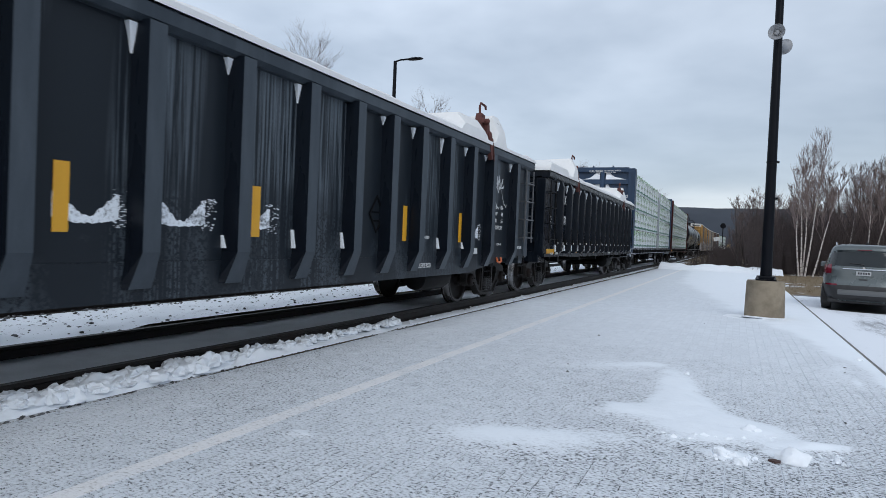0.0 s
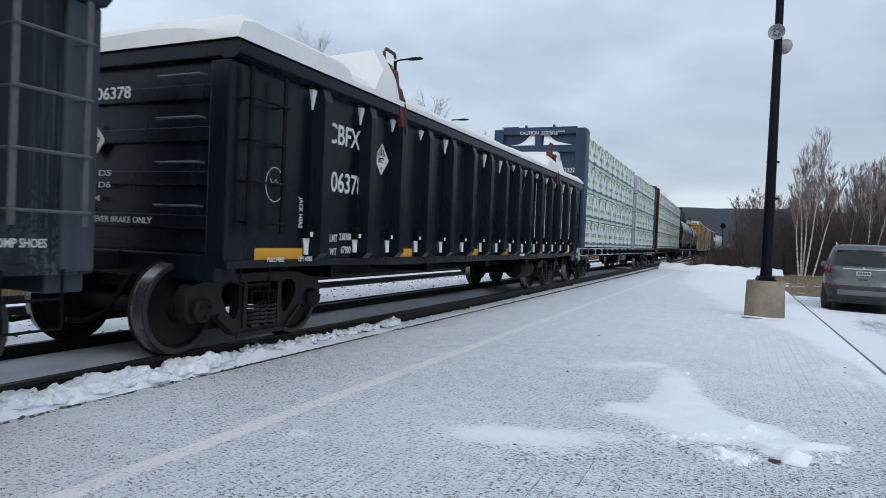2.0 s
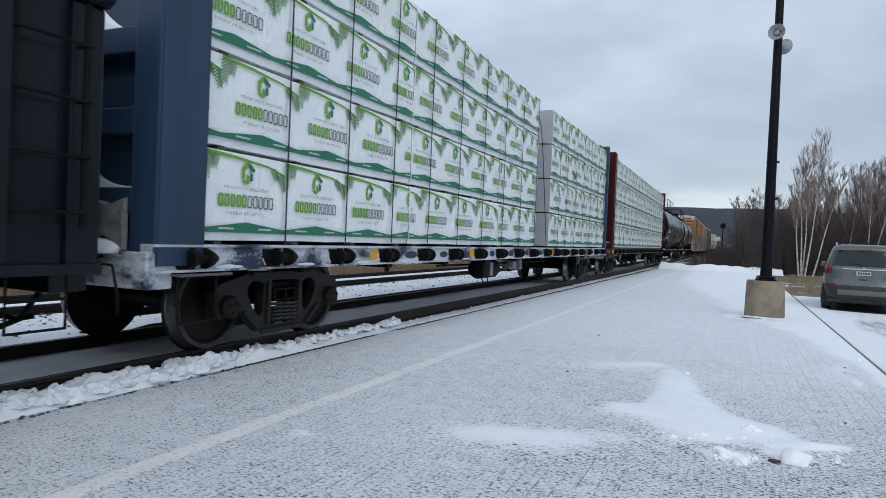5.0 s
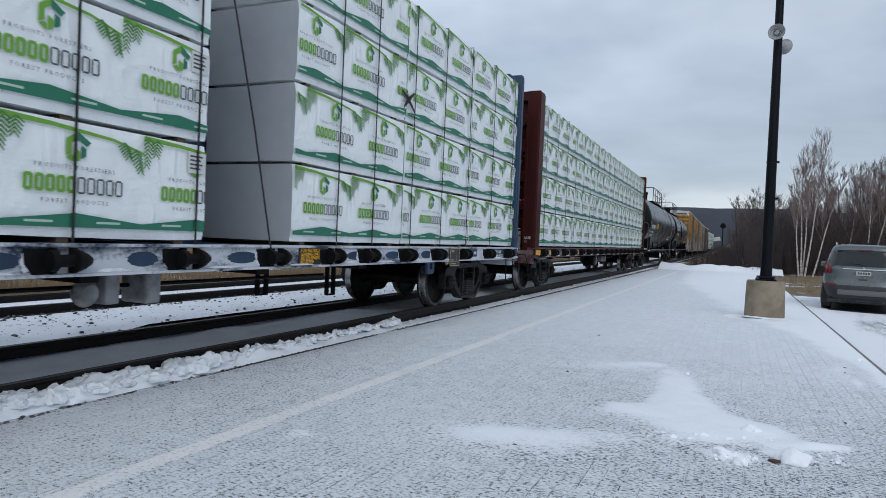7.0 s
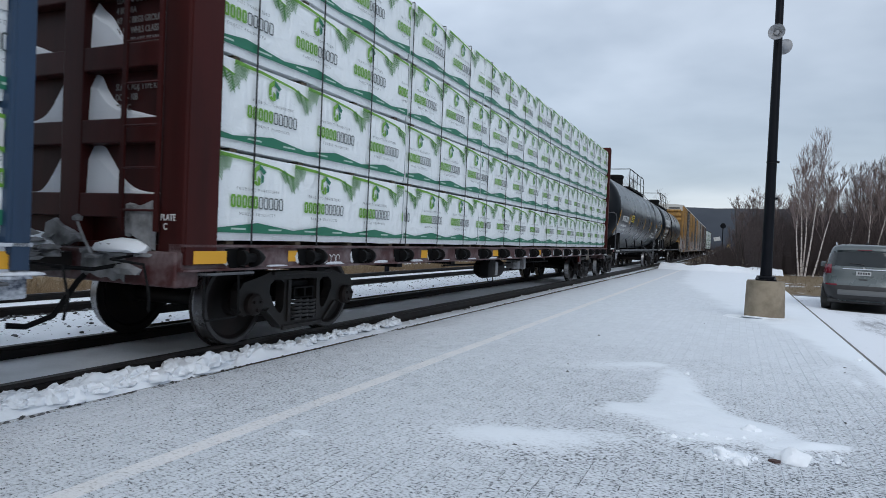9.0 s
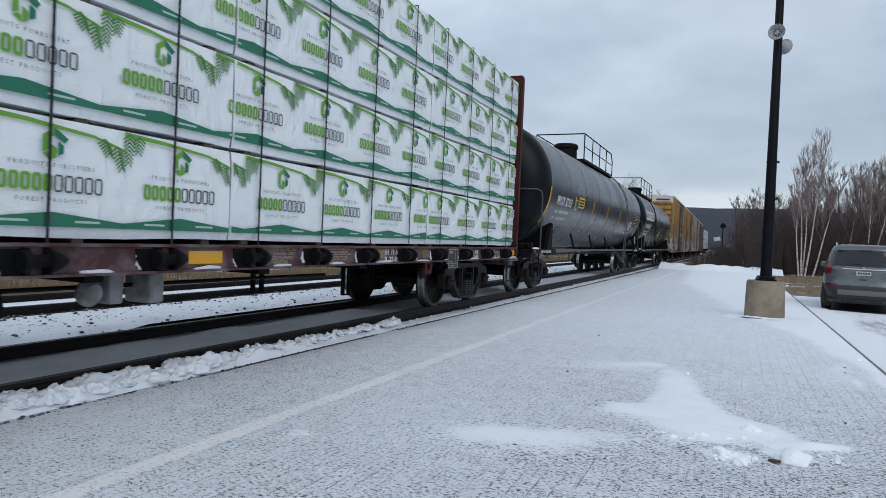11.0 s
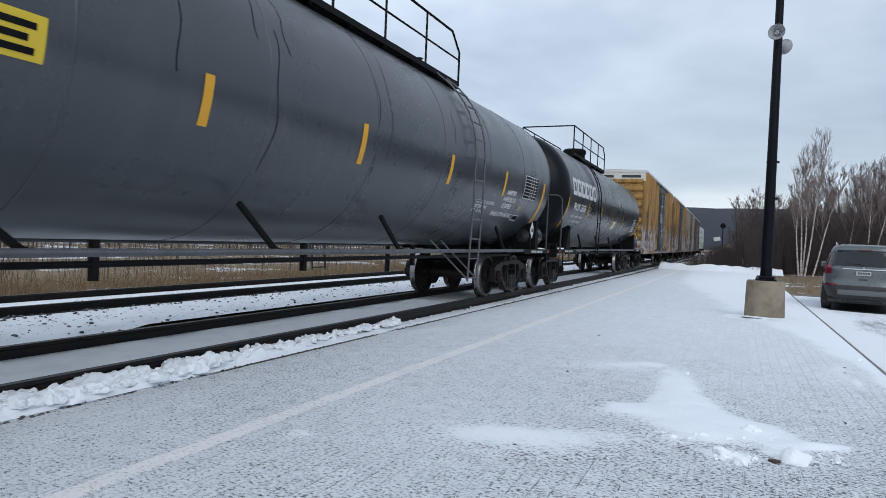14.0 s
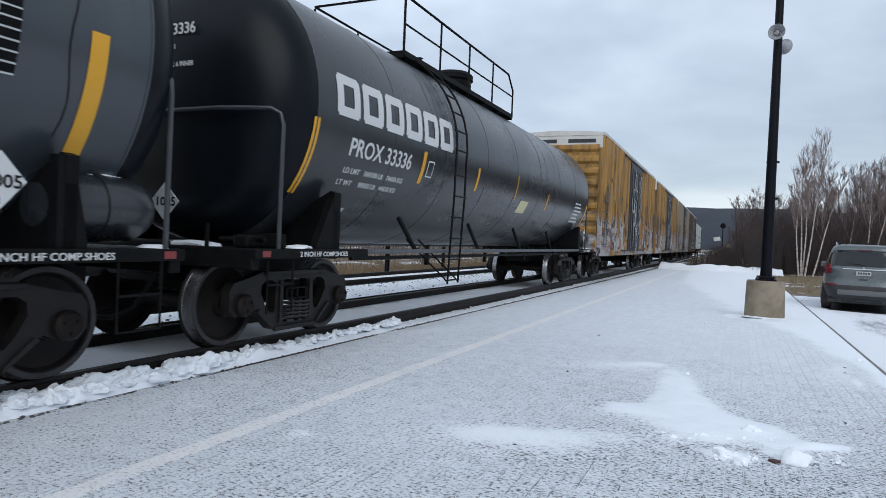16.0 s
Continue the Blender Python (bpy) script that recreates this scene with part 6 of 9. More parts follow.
        tape(root, 23.97 - qc, 24.17 - qc, 0.955, 0.995, 1.4425, FADED_GREY, "paint_patch", "pale grey paint bar")
        notice_plate(root, 22.96 - qc, 23.35 - qc, 0.75, 1.07, 1.478)
        for k, s in enumerate(("LLAGS 8 OC D5 7 IC D8", "4 IIC D6A", "4/7 M.S BRGS GROUP E2", "36 1W WHLS CLASS C", "NO 24 BRAKE BEAMS")):
            lettering(s, 0.085, root, front(0.40, -h + 0.13, 3.29 - 0.095 * k), STENCIL_DIM, squeeze=0.72)
        for k, s in enumerate(("SLACK ADJ. TYPE KNIFE", "DOC - 10B", "EF5TI C")):
            lettering(s, 0.085, root, front(0.42, -h + 0.13, 2.49 - 0.095 * k), STENCIL_DIM, squeeze=0.72)
        lettering("PLATE\n  C", 0.08, root, front(1.19, -h - 0.002, 1.30), WHITE, squeeze=0.8)
        bm = bmesh.new()
        y0, z0 = 25.27 - qc, 0.95
        for pts in ([(0.12, 0.06), (0, 0.05), (0.08, 0.0), (0.0, -0.06)], [(0.1, 0.06), (0.22, 0.06)], [(0.16, 0.06), (0.16, -0.06)], [(0.25, -0.06), (0.25, 0.06), (0.33, 0.03), (0.25, 0.0), (0.34, -0.06)]):
            stroke(bm, [(y0 + a, z0 + b) for a, b in pts], 0.014, 1.4425, 1.0)
        stroke(bm, [(y0 + 0.42 + a, z0 - 0.02 + b) for a, b in arc_points((0, 0), 0.04, 0, 360, 12)], 0.014, 1.4425, 1.0)
        for k in range(6):
            stroke(bm, [(23.69 - qc + 0.045 * k + a, z0 + b) for a, b in arc_points((0, 0), 0.045, 40 * k, 40 * k + 260, 10, 1.2)], 0.016, 1.4425, 1.0)
            stroke(bm, [(Y(12.2) + 0.09 * k + a, z0 + b) for a, b in arc_points((0, 0), 0.04, 70 * k, 70 * k + 240, 10, 1.2)], 0.012, 1.4425, 1.0)
        part("graffiti", bm, WHITE, root, "small white paint scrawl")
    # the load: four layers, on both sides of the beam
    for a, b, *lengths in groups:
        total = sum(lengths)
        for layer in range(4):
            z = 1.14 + 0.873 * layer
            q = a
            for k, ln in enumerate(lengths):
                ln = ln * (b - a) / total
                for near in (True, False):
                    lumber_bundle(q + 0.008, q + ln - 0.008, z, near, layer * 3 + k, tag=near and k == len(lengths) - 1 and layer < 3)
                q += ln
    return root


centre_beam(-14.15, 8.76, (-11.75, 6.50), [(-13.58, -1.66, 4.0, 3.85, 2.63), (-0.34, 8.58, 2.5, 2.5, 2.5)], False)
centre_beam(10.13, 33.42, (12.50, 31.25), [(10.58, 33.28, 4.3, 3.5, 5.0, 5.0, 5.0)], True)


# ---- tank cars ----
TANK_R, TANK_Z = 1.575, 2.665


def tank_paint(name, color, haze):
    n = Nodes(name)
    a, b = n.noise(0.8, 5, 0.6), n.noise(2.0, 5, 0.65, stretch=(1, 1, 0.12))
    fine = n.noise(45, 3, 0.6)
    c = n.mix(n.math("MULTIPLY", n.ramp(b, (0.5, 0.0), (0.75, 1.0)), 0.45), color, haze)
    c = n.mix(n.math("MULTIPLY", fine, 0.25), c, tuple(x * 0.6 for x in color))
    n.set("Base Color", c).set("Roughness", n.math("ADD", n.math("MULTIPLY", a, 0.20), 0.19)).set("Specular IOR Level", 0.65)
    n.bump(n.math("ADD", n.math("MULTIPLY", a, 2.0), n.math("MULTIPLY", fine, 0.1)), 0.10, 0.03)
    return n.m


TANK_GREY = tank_paint("grey_tank_paint", (0.040, 0.048, 0.057), (0.072, 0.083, 0.094))
TANK_BLACK = tank_paint("black_tank_paint", (0.020, 0.023, 0.027), (0.042, 0.048, 0.055))


RAIL_PAINT = worn("satin_black_rail", (0.035, 0.039, 0.045), 0.4, 0, (0.07, 0.075, 0.08), 0.4, 6.0)
CHALK = plain("pale_chalk", (0.27, 0.28, 0.285), 0.8)
HEAD_DARK = worn("dark_head", (0.005, 0.0068, 0.0095), 0.34, 0, (0.015, 0.018, 0.024), 0.5, 1.6, streak=True, spec=0.14)


def shell_strip(bm, y0, y1, z0, z1, lift=0.004, n=10, slant=0.0):
    """A strip that lies on the tank's near side between two heights."""
    a0, a1 = math.asin((z0 - TANK_Z) / TANK_R), math.asin((z1 - TANK_Z) / TANK_R)
    rows = []
    for i in range(n + 1):
        a = a0 + (a1 - a0) * i / n
        x, z, d = (TANK_R + lift) * math.cos(a), TANK_Z + (TANK_R + lift) * math.sin(a), slant * i / n
        rows.append((bm.verts.new((x, y0 + d, z)), bm.verts.new((x, y1 + d, z))))
    for (a, b), (c, d) in zip(rows, rows[1:]):
        bm.faces.new((a, b, d, c))


def shell_words(root, text, size, y, z, material, squeeze=0.8, italic=0.0, name="lettering", align="LEFT", width=None):
    """Words wrapped on the tank's near side, baseline at height z."""
    ob = lettering(text, size, root, Matrix.Identity(4), material, name, align, squeeze, width=width)
    a0 = math.asin((z - TANK_Z) / TANK_R)
    for v in ob.data.vertices:
        a = a0 + v.co.y / TANK_R
        r = TANK_R + 0.004 + v.co.z
        v.co = Vector((r * math.cos(a), y + v.co.x + italic * v.co.y, TANK_Z + r * math.sin(a)))
    return ob


def tank_car(q_shell, trucks, q0, q1, first):
    """q_shell: the tank's two ends; trucks: centres; q0, q1: end sills."""
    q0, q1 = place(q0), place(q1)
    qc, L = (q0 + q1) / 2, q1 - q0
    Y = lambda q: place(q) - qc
    a, b = Y(q_shell[0]), Y(q_shell[1])
    paint = TANK_GREY if first else TANK_BLACK
    label = "grey pressure tank car with yellow reflector bars and white stencils" if first else "black pressure tank car with large white block marks"
    root = thing("tank_car", label, "tank car", "cars of the train")
    bm = bmesh.new()
    R, D = TANK_R, 0.62
    prof = []
    for i in range(11):
        k = math.pi / 2 * i / 10
        prof.append((R * math.sin(k) ** 0.55 if i else 0.0, a + D * (1 - math.cos(k))))
    ys = [a + D + (b - a - 2 * D) * i / 8 for i in range(1, 8)]
    for y in ys:                                             # weld seams stand a little proud
        prof += [(R, y - 0.012), (R + 0.005, y - 0.006), (R + 0.005, y + 0.006), (R, y + 0.012)]
    for i in range(10, -1, -1):
        k = math.pi / 2 * i / 10
        prof.append((R * math.sin(k) ** 0.55 if i else 0.0, b - D * (1 - math.cos(k))))
    # both heads take a darker colour than the shell
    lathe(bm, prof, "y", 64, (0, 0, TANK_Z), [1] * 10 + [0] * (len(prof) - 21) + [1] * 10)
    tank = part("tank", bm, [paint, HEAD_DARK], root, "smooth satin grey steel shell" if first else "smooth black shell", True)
    # head seams
    for y in (a + D, b - D):
        bm = bmesh.new()
        lathe(bm, [(R - 0.01, y - 0.015), (R + 0.006, y - 0.01), (R + 0.006, y + 0.01), (R - 0.01, y + 0.015)], "y", 64, (0, 0, TANK_Z))
        part("seam", bm, paint, tank, smooth=True)
    # stub sills, saddles and end platforms
    for e, yy, end in ((-1, a, -L / 2), (1, b, L / 2)):
        bm = bmesh.new()
        box(bm, -0.32, 0.32, *sorted((end, yy - e * 2.6)), 0.66, 1.10, 0.02)
        part("stub_sill", bm, UNDER, root)
        bm = bmesh.new()
        box(bm, -1.50, 1.50, *sorted((end, end - e * 0.85)), 0.98, 1.06, 0.012)
        box(bm, -1.48, 1.48, *sorted((end, end - e * 0.12)), 0.86, 1.0, 0.012)
        box(bm, *(1.44, 1.53), *sorted((end, end - e * 2.1)), 0.965, 1.065, 0.01)
        box(bm, *(-1.53, -1.44), *sorted((end, end - e * 2.1)), 0.965, 1.065, 0.01)
        part("end_platform", bm, UNDER, root, "black grated end platform")
        for s in (-1, 1):                                     # saddle plates that carry the tank
            bm = bmesh.new()
            yb = yy - e * 1.18
            x0, x1 = sorted((s * 0.9, s * 1.50))
            prof2 = [(s * 0.5, 0.95), (s * 1.47, 0.95), (s * 1.47, 1.52), (s * 1.48, 1.72), (s * 1.42, 1.74), (s * 1.20, 1.62), (s * 0.85, 1.33), (s * 0.5, 1.2)]
            extrude(bm, prof2, "y", yb - 0.05, yb + 0.05)
            extrude(bm, [(yb + e * (0.42 if e < 0 else 0.16), 0.99), (yb - e * 0.10, 0.99), (yb - e * 0.10, 1.72), (yb + e * 0.02, 1.72)], "x", *sorted((s * 1.38, s * 1.47)))
            part("saddle", bm, UNDER, root)
        bm = bmesh.new()                                      # inverted-U safety rail across the end
        y, bar = yy - e * (0.16 if e < 0 else 0.34), yy + e * 0.05
        near = [(1.47, y, 1.04), (1.48, y, 2.33), (1.45, y + e * 0.02, 2.45), (1.36, y + e * 0.06, 2.50), (1.10, (y + bar) / 2 + e * 0.04, 2.50), (0.80, bar, 2.50)]
        tube(bm, near + [(-x, yb, z) for x, yb, z in reversed(near)], 0.022, 8)
        part("safety_rail", bm, RAIL_PAINT, root, "bent black steel safety rail", True)
        steps(root, 1.50, end - e * 0.42, 0.40, 0.98, 0.42, UNDER)
        bm = bmesh.new()                                      # hazard diamond on its bracket
        box(bm, 0.845, 0.875, *sorted((end - e * 0.03, end - e * 0.06)), 1.04, 1.3) if e < 0 else box(bm, 1.44, 1.47, end - 1.52, end - 1.48, 1.04, 1.34)
        part("placard_bracket", bm, UNDER, root)
        bm = bmesh.new()
        if e < 0:
            px_, dy = (0.86, end + 0.02) if first else (0.29, end + 0.02)
            diamond_end(bm, px_, dy, 1.51, 0.20, 0.20)
            part("placard", bm, WHITE, root, "white hazard diamond")
            lettering("1005", 0.13, root, front(px_ - 0.13, dy - 0.012, 1.465), UNDER, width=0.26)
        else:
            diamond(bm, 1.50, end - 1.50, 1.50, 0.17, 0.19, solid=True)
            part("placard", bm, WHITE, root, "white hazard diamond")
            lettering("1005", 0.12, root, side(1.504, end - 1.615, 1.455), UNDER, width=0.23)
            lettering("2", 0.06, root, side(1.504, end - 1.52, 1.35), UNDER, squeeze=0.75)
        bm = bmesh.new()
        box(bm, 1.531, 1.534, *sorted((end - e * 0.10, end - e * 0.22)), 0.985, 1.045)
        part("reflector", bm, plain("dull_red_reflector", (0.22, 0.03, 0.03), 0.4), root, "dull red reflector")
        lettering("2 INCH HF COMP.SHOES", 0.075, root, side(1.5335, end - e * 1.15 - 0.45, 0.985), WHITE, width=0.92)
    # air reservoir and hand brake on the end that follows
    bm = bmesh.new()
    lathe(bm, [(0, -0.48), (0.20, -0.44), (0.26, -0.32), (0.26, -0.03), (0.275, -0.03), (0.275, 0.03), (0.26, 0.03), (0.26, 0.32), (0.20, 0.44), (0, 0.48)], "y", 24, (1.14, L / 2 - 0.60, 1.37))
    part("air_reservoir", bm, TANK_BLACK, root, "dark grey brake air reservoir", True)
    bm = bmesh.new()
    box(bm, 1.0, 1.2, -L / 2 + 0.25, -L / 2 + 0.45, 1.06, 1.20, 0.03)
    box(bm, 1.05, 1.32, -L / 2 + 0.58, -L / 2 + 0.74, 1.06, 1.22, 0.02)
    tube(bm, [(0.7, -L / 2 + 0.4, 1.14), (1.3, -L / 2 + 0.4, 1.16)], 0.03, 8)
    part("hand_brake", bm, UNDER, root, "hand-brake gear with frozen snow")
    bm = bmesh.new()
    bump_blob(bm, (1.12, L / 2 - 0.5, 1.625), (0.10, 0.18, 0.03), 2.0)
    bump_blob(bm, (1.30, L / 2 - 0.14, 1.065), (0.16, 0.10, 0.03), 2.6)
    bump_blob(bm, (1.30, -L / 2 + 0.95, 1.065), (0.16, 0.22, 0.04), 5.0)
    bump_blob(bm, (0.5, -L / 2 + 0.2, 1.065), (0.45, 0.14, 0.05), 6.0)
    tagged(part("snow_clumps", bm, SNOW, root, "small heaps of snow", True), kind="stuff")
    # side pipes and braces
    bm = bmesh.new()
    for s in (-1, 1):
        tube(bm, [(s * 1.49, -L / 2 + 1.9, 1.035), (s * 1.49, L / 2 - 1.9, 1.035)], 0.032, 8)
    part("side_rail", bm, RUNG, root, "long steel side rail")
    bm = bmesh.new()
    tube(bm, [(1.20, -L / 2 + 2.2, 0.93), (1.20, L / 2 - 2.2, 0.93)], 0.028, 8)
    part("train_line", bm, UNDER, root)
    for q in ((32.8, 35.48, 38.25, 42.9) if first else (50.45, 53.1, 55.7, 58.4)):
        y = q - qc
        bm = bmesh.new()
        extrude(bm, [(y - 0.60, 1.49), (y - 0.56, 1.525), (y + 0.025, 1.055), (y - 0.025, 1.03)], "x", 1.28, 1.325)
        tube(bm, [(1.31, y, 1.06), (1.49, y, 1.035)], 0.02, 6)
        part("rail_brace", bm, UNDER, root)
        bm = bmesh.new()
        box(bm, 1.17, 1.23, y + 0.6, y + 0.66, 0.80, 1.12)
        part("pipe_hanger", bm, UNDER, root)
    # valve dome with its walkway
    wy0, wy1, dome, lad = (Y(42.9) + 0.8, Y(49.2) + 0.8, Y(43.9) + 0.8, Y(49.28)) if first else (Y(60.9), Y(66.9), Y(65.2), Y(61.55))
    bm = bmesh.new()
    lathe(bm, [(0.0, 4.10), (0.40, 4.10), (0.40, 4.62), (0.44, 4.64), (0.44, 4.74), (0.38, 4.80), (0.0, 4.82)], "z", 24, (0, dome, 0))
    part("valve_dome", bm, UNDER, root, "black valve housing", True)
    bm = bmesh.new()
    for s in (-1, 1):
        xs = sorted((s * 0.42, s * 0.86))
        for k in range(8):
            x0 = xs[0] + (xs[1] - xs[0]) * k / 8
            box(bm, x0, x0 + 0.03, wy0, wy1, 4.12, 4.16)
        box(bm, xs[0], xs[1], wy0, wy0 + 0.04, 4.09, 4.165); box(bm, xs[0], xs[1], wy1 - 0.04, wy1, 4.09, 4.165)
        for x in xs:
            box(bm, x - 0.012, x + 0.012, wy0, wy1, 4.08, 4.17)
    for k in range(7):
        y = wy0 + (wy1 - wy0) * k / 6
        box(bm, -0.86, 0.86, y - 0.025, y + 0.025, 4.05, 4.12)
    for y in (wy0 + 0.2, wy1 - 0.2):
        for s in (-1, 1):
            box(bm, *sorted((s * 0.74, s * 0.80)), y - 0.03, y + 0.03, 3.95, 4.1)
    part("walkway", bm, UNDER, root, "black open-grate walkway")
    for s in (-1, 1):
        bm = bmesh.new()
        x = s * 0.86
        posts = [wy0 + 0.03 + (wy1 - wy0 - 0.06) * k / 4 for k in range(5)]
        tube(bm, [(x, wy0, 4.10), (x, wy0, 4.98), (x, wy0 + 0.05, 5.02), (x, wy1 - 0.35, 5.02), (x, wy1, 4.72), (x, wy1, 4.10)], 0.021, 8)
        tube(bm, [(x, wy0, 4.58), (x, wy1, 4.58)], 0.016, 6)
        for y in posts[1:-1]:
            tube(bm, [(x, y, 4.10), (x, y, 5.02 if y < wy1 - 0.4 else 4.75)], 0.018, 6)
        part("guard_rail", bm, UNDER, root, "black pipe guard rail", True)
    bm = bmesh.new()
    tube(bm, [(0.86, wy0, 5.02), (-0.86, wy0, 5.02)], 0.021, 8)
    part("guard_rail", bm, UNDER, root)
    # ladder that follows the shell
    for s in (-1, 1):
        bm = bmesh.new()
        for y in (lad - 0.21, lad + 0.21):
            pts = [(s * 0.86, y, 4.12)]
            for i in range(9):
                k = radians(56 - 62 * i / 8)
                pts.append((s * (R + 0.10) * math.cos(k), y, TANK_Z + (R + 0.10) * math.sin(k)))
            pts += [(s * 1.66, y, 1.9), (s * 1.62, y, 1.04), (s * 1.60, y, 0.52)]
            tube(bm, pts, 0.017, 6)
        for i in range(12):
            if i < 6:
                k = radians(52 - 58 * i / 5.5)
                p = (s * (R + 0.10) * math.cos(k), TANK_Z + (R + 0.10) * math.sin(k))
            else:
                z = 2.25 - (i - 6) * 0.335
                p = (s * (1.67 if z > 1.9 else 1.60 + 0.06 * (z - 0.52) / 1.4), z)
            tube(bm, [(p[0], lad - 0.25, p[1]), (p[0], lad + 0.25, p[1])], 0.014, 6)
        tube(bm, [(s * 1.60, lad - 0.21, 0.55), (s * 1.2, lad - 0.9, 1.2)], 0.014, 6)
        tube(bm, [(s * 1.60, lad + 0.21, 0.55), (s * 1.2, lad - 0.5, 1.2)], 0.014, 6)
        part("ladder", bm, RUNG if first else UNDER, root, "curved side ladder", True)
    # stencils, bars, drip lines
    bm = bmesh.new()
    rnd = random.Random(17 if first else 18)
    for k in range(16 if first else 9):
        y = rnd.uniform(a + 1.2, b - 1.2)
        z1 = rnd.uniform(3.2, 4.05)
        z0 = z1 - rnd.uniform(0.5, 1.7)
        n, pts, w = 12, [], 0.010
        rows = []
        for i in range(n + 1):
            z = max(1.3, z1 + (z0 - z1) * i / n)
            an = math.asin(min(0.999, (z - TANK_Z) / R))
            yy = y + 0.03 * math.sin(i * 0.9 + k)
            rows.append((bm.verts.new(((R + 0.003) * math.cos(an), yy - w / 2, z)), bm.verts.new(((R + 0.003) * math.cos(an), yy + w / 2, z))))
        for (p, r_), (s_, t_) in zip(rows, rows[1:]):
            bm.faces.new((p, r_, t_, s_))
    tagged(part("drip_marks", bm, UNDER, tank, "thin black run marks"), kind="stuff")
    bars = ((35.96, 0.12, 1.72, 2.61, 0), (39.19, 0.10, 2.13, 2.57, 0), (42.17, 0.11, 2.13, 2.57, 0), (45.05, 0.11, 2.11, 2.60, 0), (48.06, 0.11, 2.11, 2.58, 0), (51.30, 0.11, 2.12, 2.60, 0), (54.3, 0.14, 1.69, 2.60, 0)) if first else \
           ((57.32, 0.11, 1.68, 2.50, 0), (60.32, 0.10, 2.03, 2.49, 0), (62.72, 0.09, 2.1, 2.5, 0), (65.25, 0.05, 2.1, 2.6, 0), (68.0, 0.08, 2.0, 2.4, 0), (72.9, 0.12, 1.7, 2.4, 0))
    for q, w, z0, z1, sl in bars:
        if not (q_shell[0] + 0.5 < q < q_shell[1] - 0.5):
            continue
        bm = bmesh.new()
        shell_strip(bm, Y(q), Y(q) + w, z0, z1)
        part("reflector", bm, YELLOW, tank)
    if first:
        shell_words(root, "PROX 33322", 0.315, Y(36.92), 2.235, WHITE, width=1.58)
        shell_words(root, "LD LMT  163900 LBS  74350 KGS", 0.115, Y(36.97), 2.02, WHITE, italic=0.15, width=1.44)
        shell_words(root, "LT WT    99100 LBS  44950 KGS", 0.115, Y(36.97), 1.85, WHITE, italic=0.15, width=1.42)
        bm = bmesh.new(); shell_strip(bm, Y(39.76), Y(40.60), 2.28, 2.58, 0.005)
        part("notice", bm, plain("notice_yellow", (0.70, 0.50, 0.03), 0.5), tank, "yellow notice panel with black bars")
        bm = bmesh.new()
        for k in range(3):
            shell_strip(bm, Y(39.85), Y(40.52) - 0.05 * (k % 2), 2.32 + 0.08 * k, 2.365 + 0.08 * k, 0.0085, 2)
        part("notice_print", bm, UNDER, tank)
        bm = bmesh.new(); shell_strip(bm, Y(39.34), Y(39.62), 2.20, 2.48, 0.005)
        part("notice", bm, WHITE, tank, "small white boxed notice")
        bm = bmesh.new(); shell_strip(bm, Y(39.36), Y(39.60), 2.22, 2.46, 0.007)
        part("notice_print", bm, TANK_GREY, tank)
        shell_words(root, "C", 0.14, Y(39.42), 2.26, WHITE, 0.8)
        shell_words(root, "AMMONIA\nANHYDROUS\nLIQUEFIED", 0.142, Y(52.02), 2.17, WHITE, 0.95, 0.1, align="CENTER", width=0.74)
        shell_words(root, "INHALATION HAZARD", 0.145, Y(51.97), 1.735, WHITE, 0.72, 0.1, align="CENTER", width=1.26)
        shell_words(root, "EXTERIOR COATING\nSYSTEM P584B\nPPE   01-2021", 0.095, Y(49.95), 1.92, WHITE, italic=0.05, width=0.95)
        # table of test dates: box with ruled lines
        bm = bmesh.new(); shell_strip(bm, Y(52.88), Y(53.82), 2.17, 2.66, 0.005)
        part("notice", bm, WHITE, tank, "white ruled test-date table")
        bm = bmesh.new()
        for r in range(7):
            for c0, c1 in ((0.02, 0.34), (0.36, 0.47), (0.49, 0.60), (0.62, 0.73)):
                shell_strip(bm, Y(52.88) + 1.27 * c0, Y(52.88) + 1.27 * c1, 2.183 + 0.068 * r, 2.238 + 0.068 * r, 0.0075, 1)
        tagged(part("notice_print", bm, UNDER, tank), kind="stuff")
        bm = bmesh.new(); shell_strip(bm, Y(52.86), Y(53.1), 1.90, 2.01, 0.005)
        part("notice", bm, plain("tan_paper", (0.36, 0.25, 0.14), 0.6), tank, "tan notice panel")
        bm = bmesh.new(); shell_strip(bm, Y(52.85), Y(53.25), 1.69, 1.81, 0.005)
        part("notice", bm, WHITE, tank, "small white boxed notice")
        bm = bmesh.new(); shell_strip(bm, Y(52.88), Y(53.22), 1.71, 1.79, 0.0075)
        part("notice_print", bm, UNDER, tank)
        chalk_pig(tank, Y)
    else:
        block_name(tank, Y(57.83), 3.29, 2.60, 3.08)
        shell_words(root, "PROX 33336", 0.30, Y(58.24), 2.19, WHITE, width=1.58)
        shell_words(root, "LD LMT   164100 LB   74450 KG", 0.10, Y(58.25), 1.985, WHITE, width=1.49)
        shell_words(root, "LT WT     98900 LB   44850 KG", 0.10, Y(58.22), 1.845, WHITE, width=1.45)
        bm = bmesh.new(); shell_strip(bm, Y(60.52), Y(60.74), 2.14, 2.38, 0.005)
        part("notice", bm, WHITE, tank, "small white boxed notice")
        bm = bmesh.new(); shell_strip(bm, Y(60.54), Y(60.72), 2.16, 2.36, 0.007)
        part("notice_print", bm, TANK_BLACK, tank)
        shell_words(root, "C", 0.13, Y(60.57), 2.20, WHITE, 0.8)
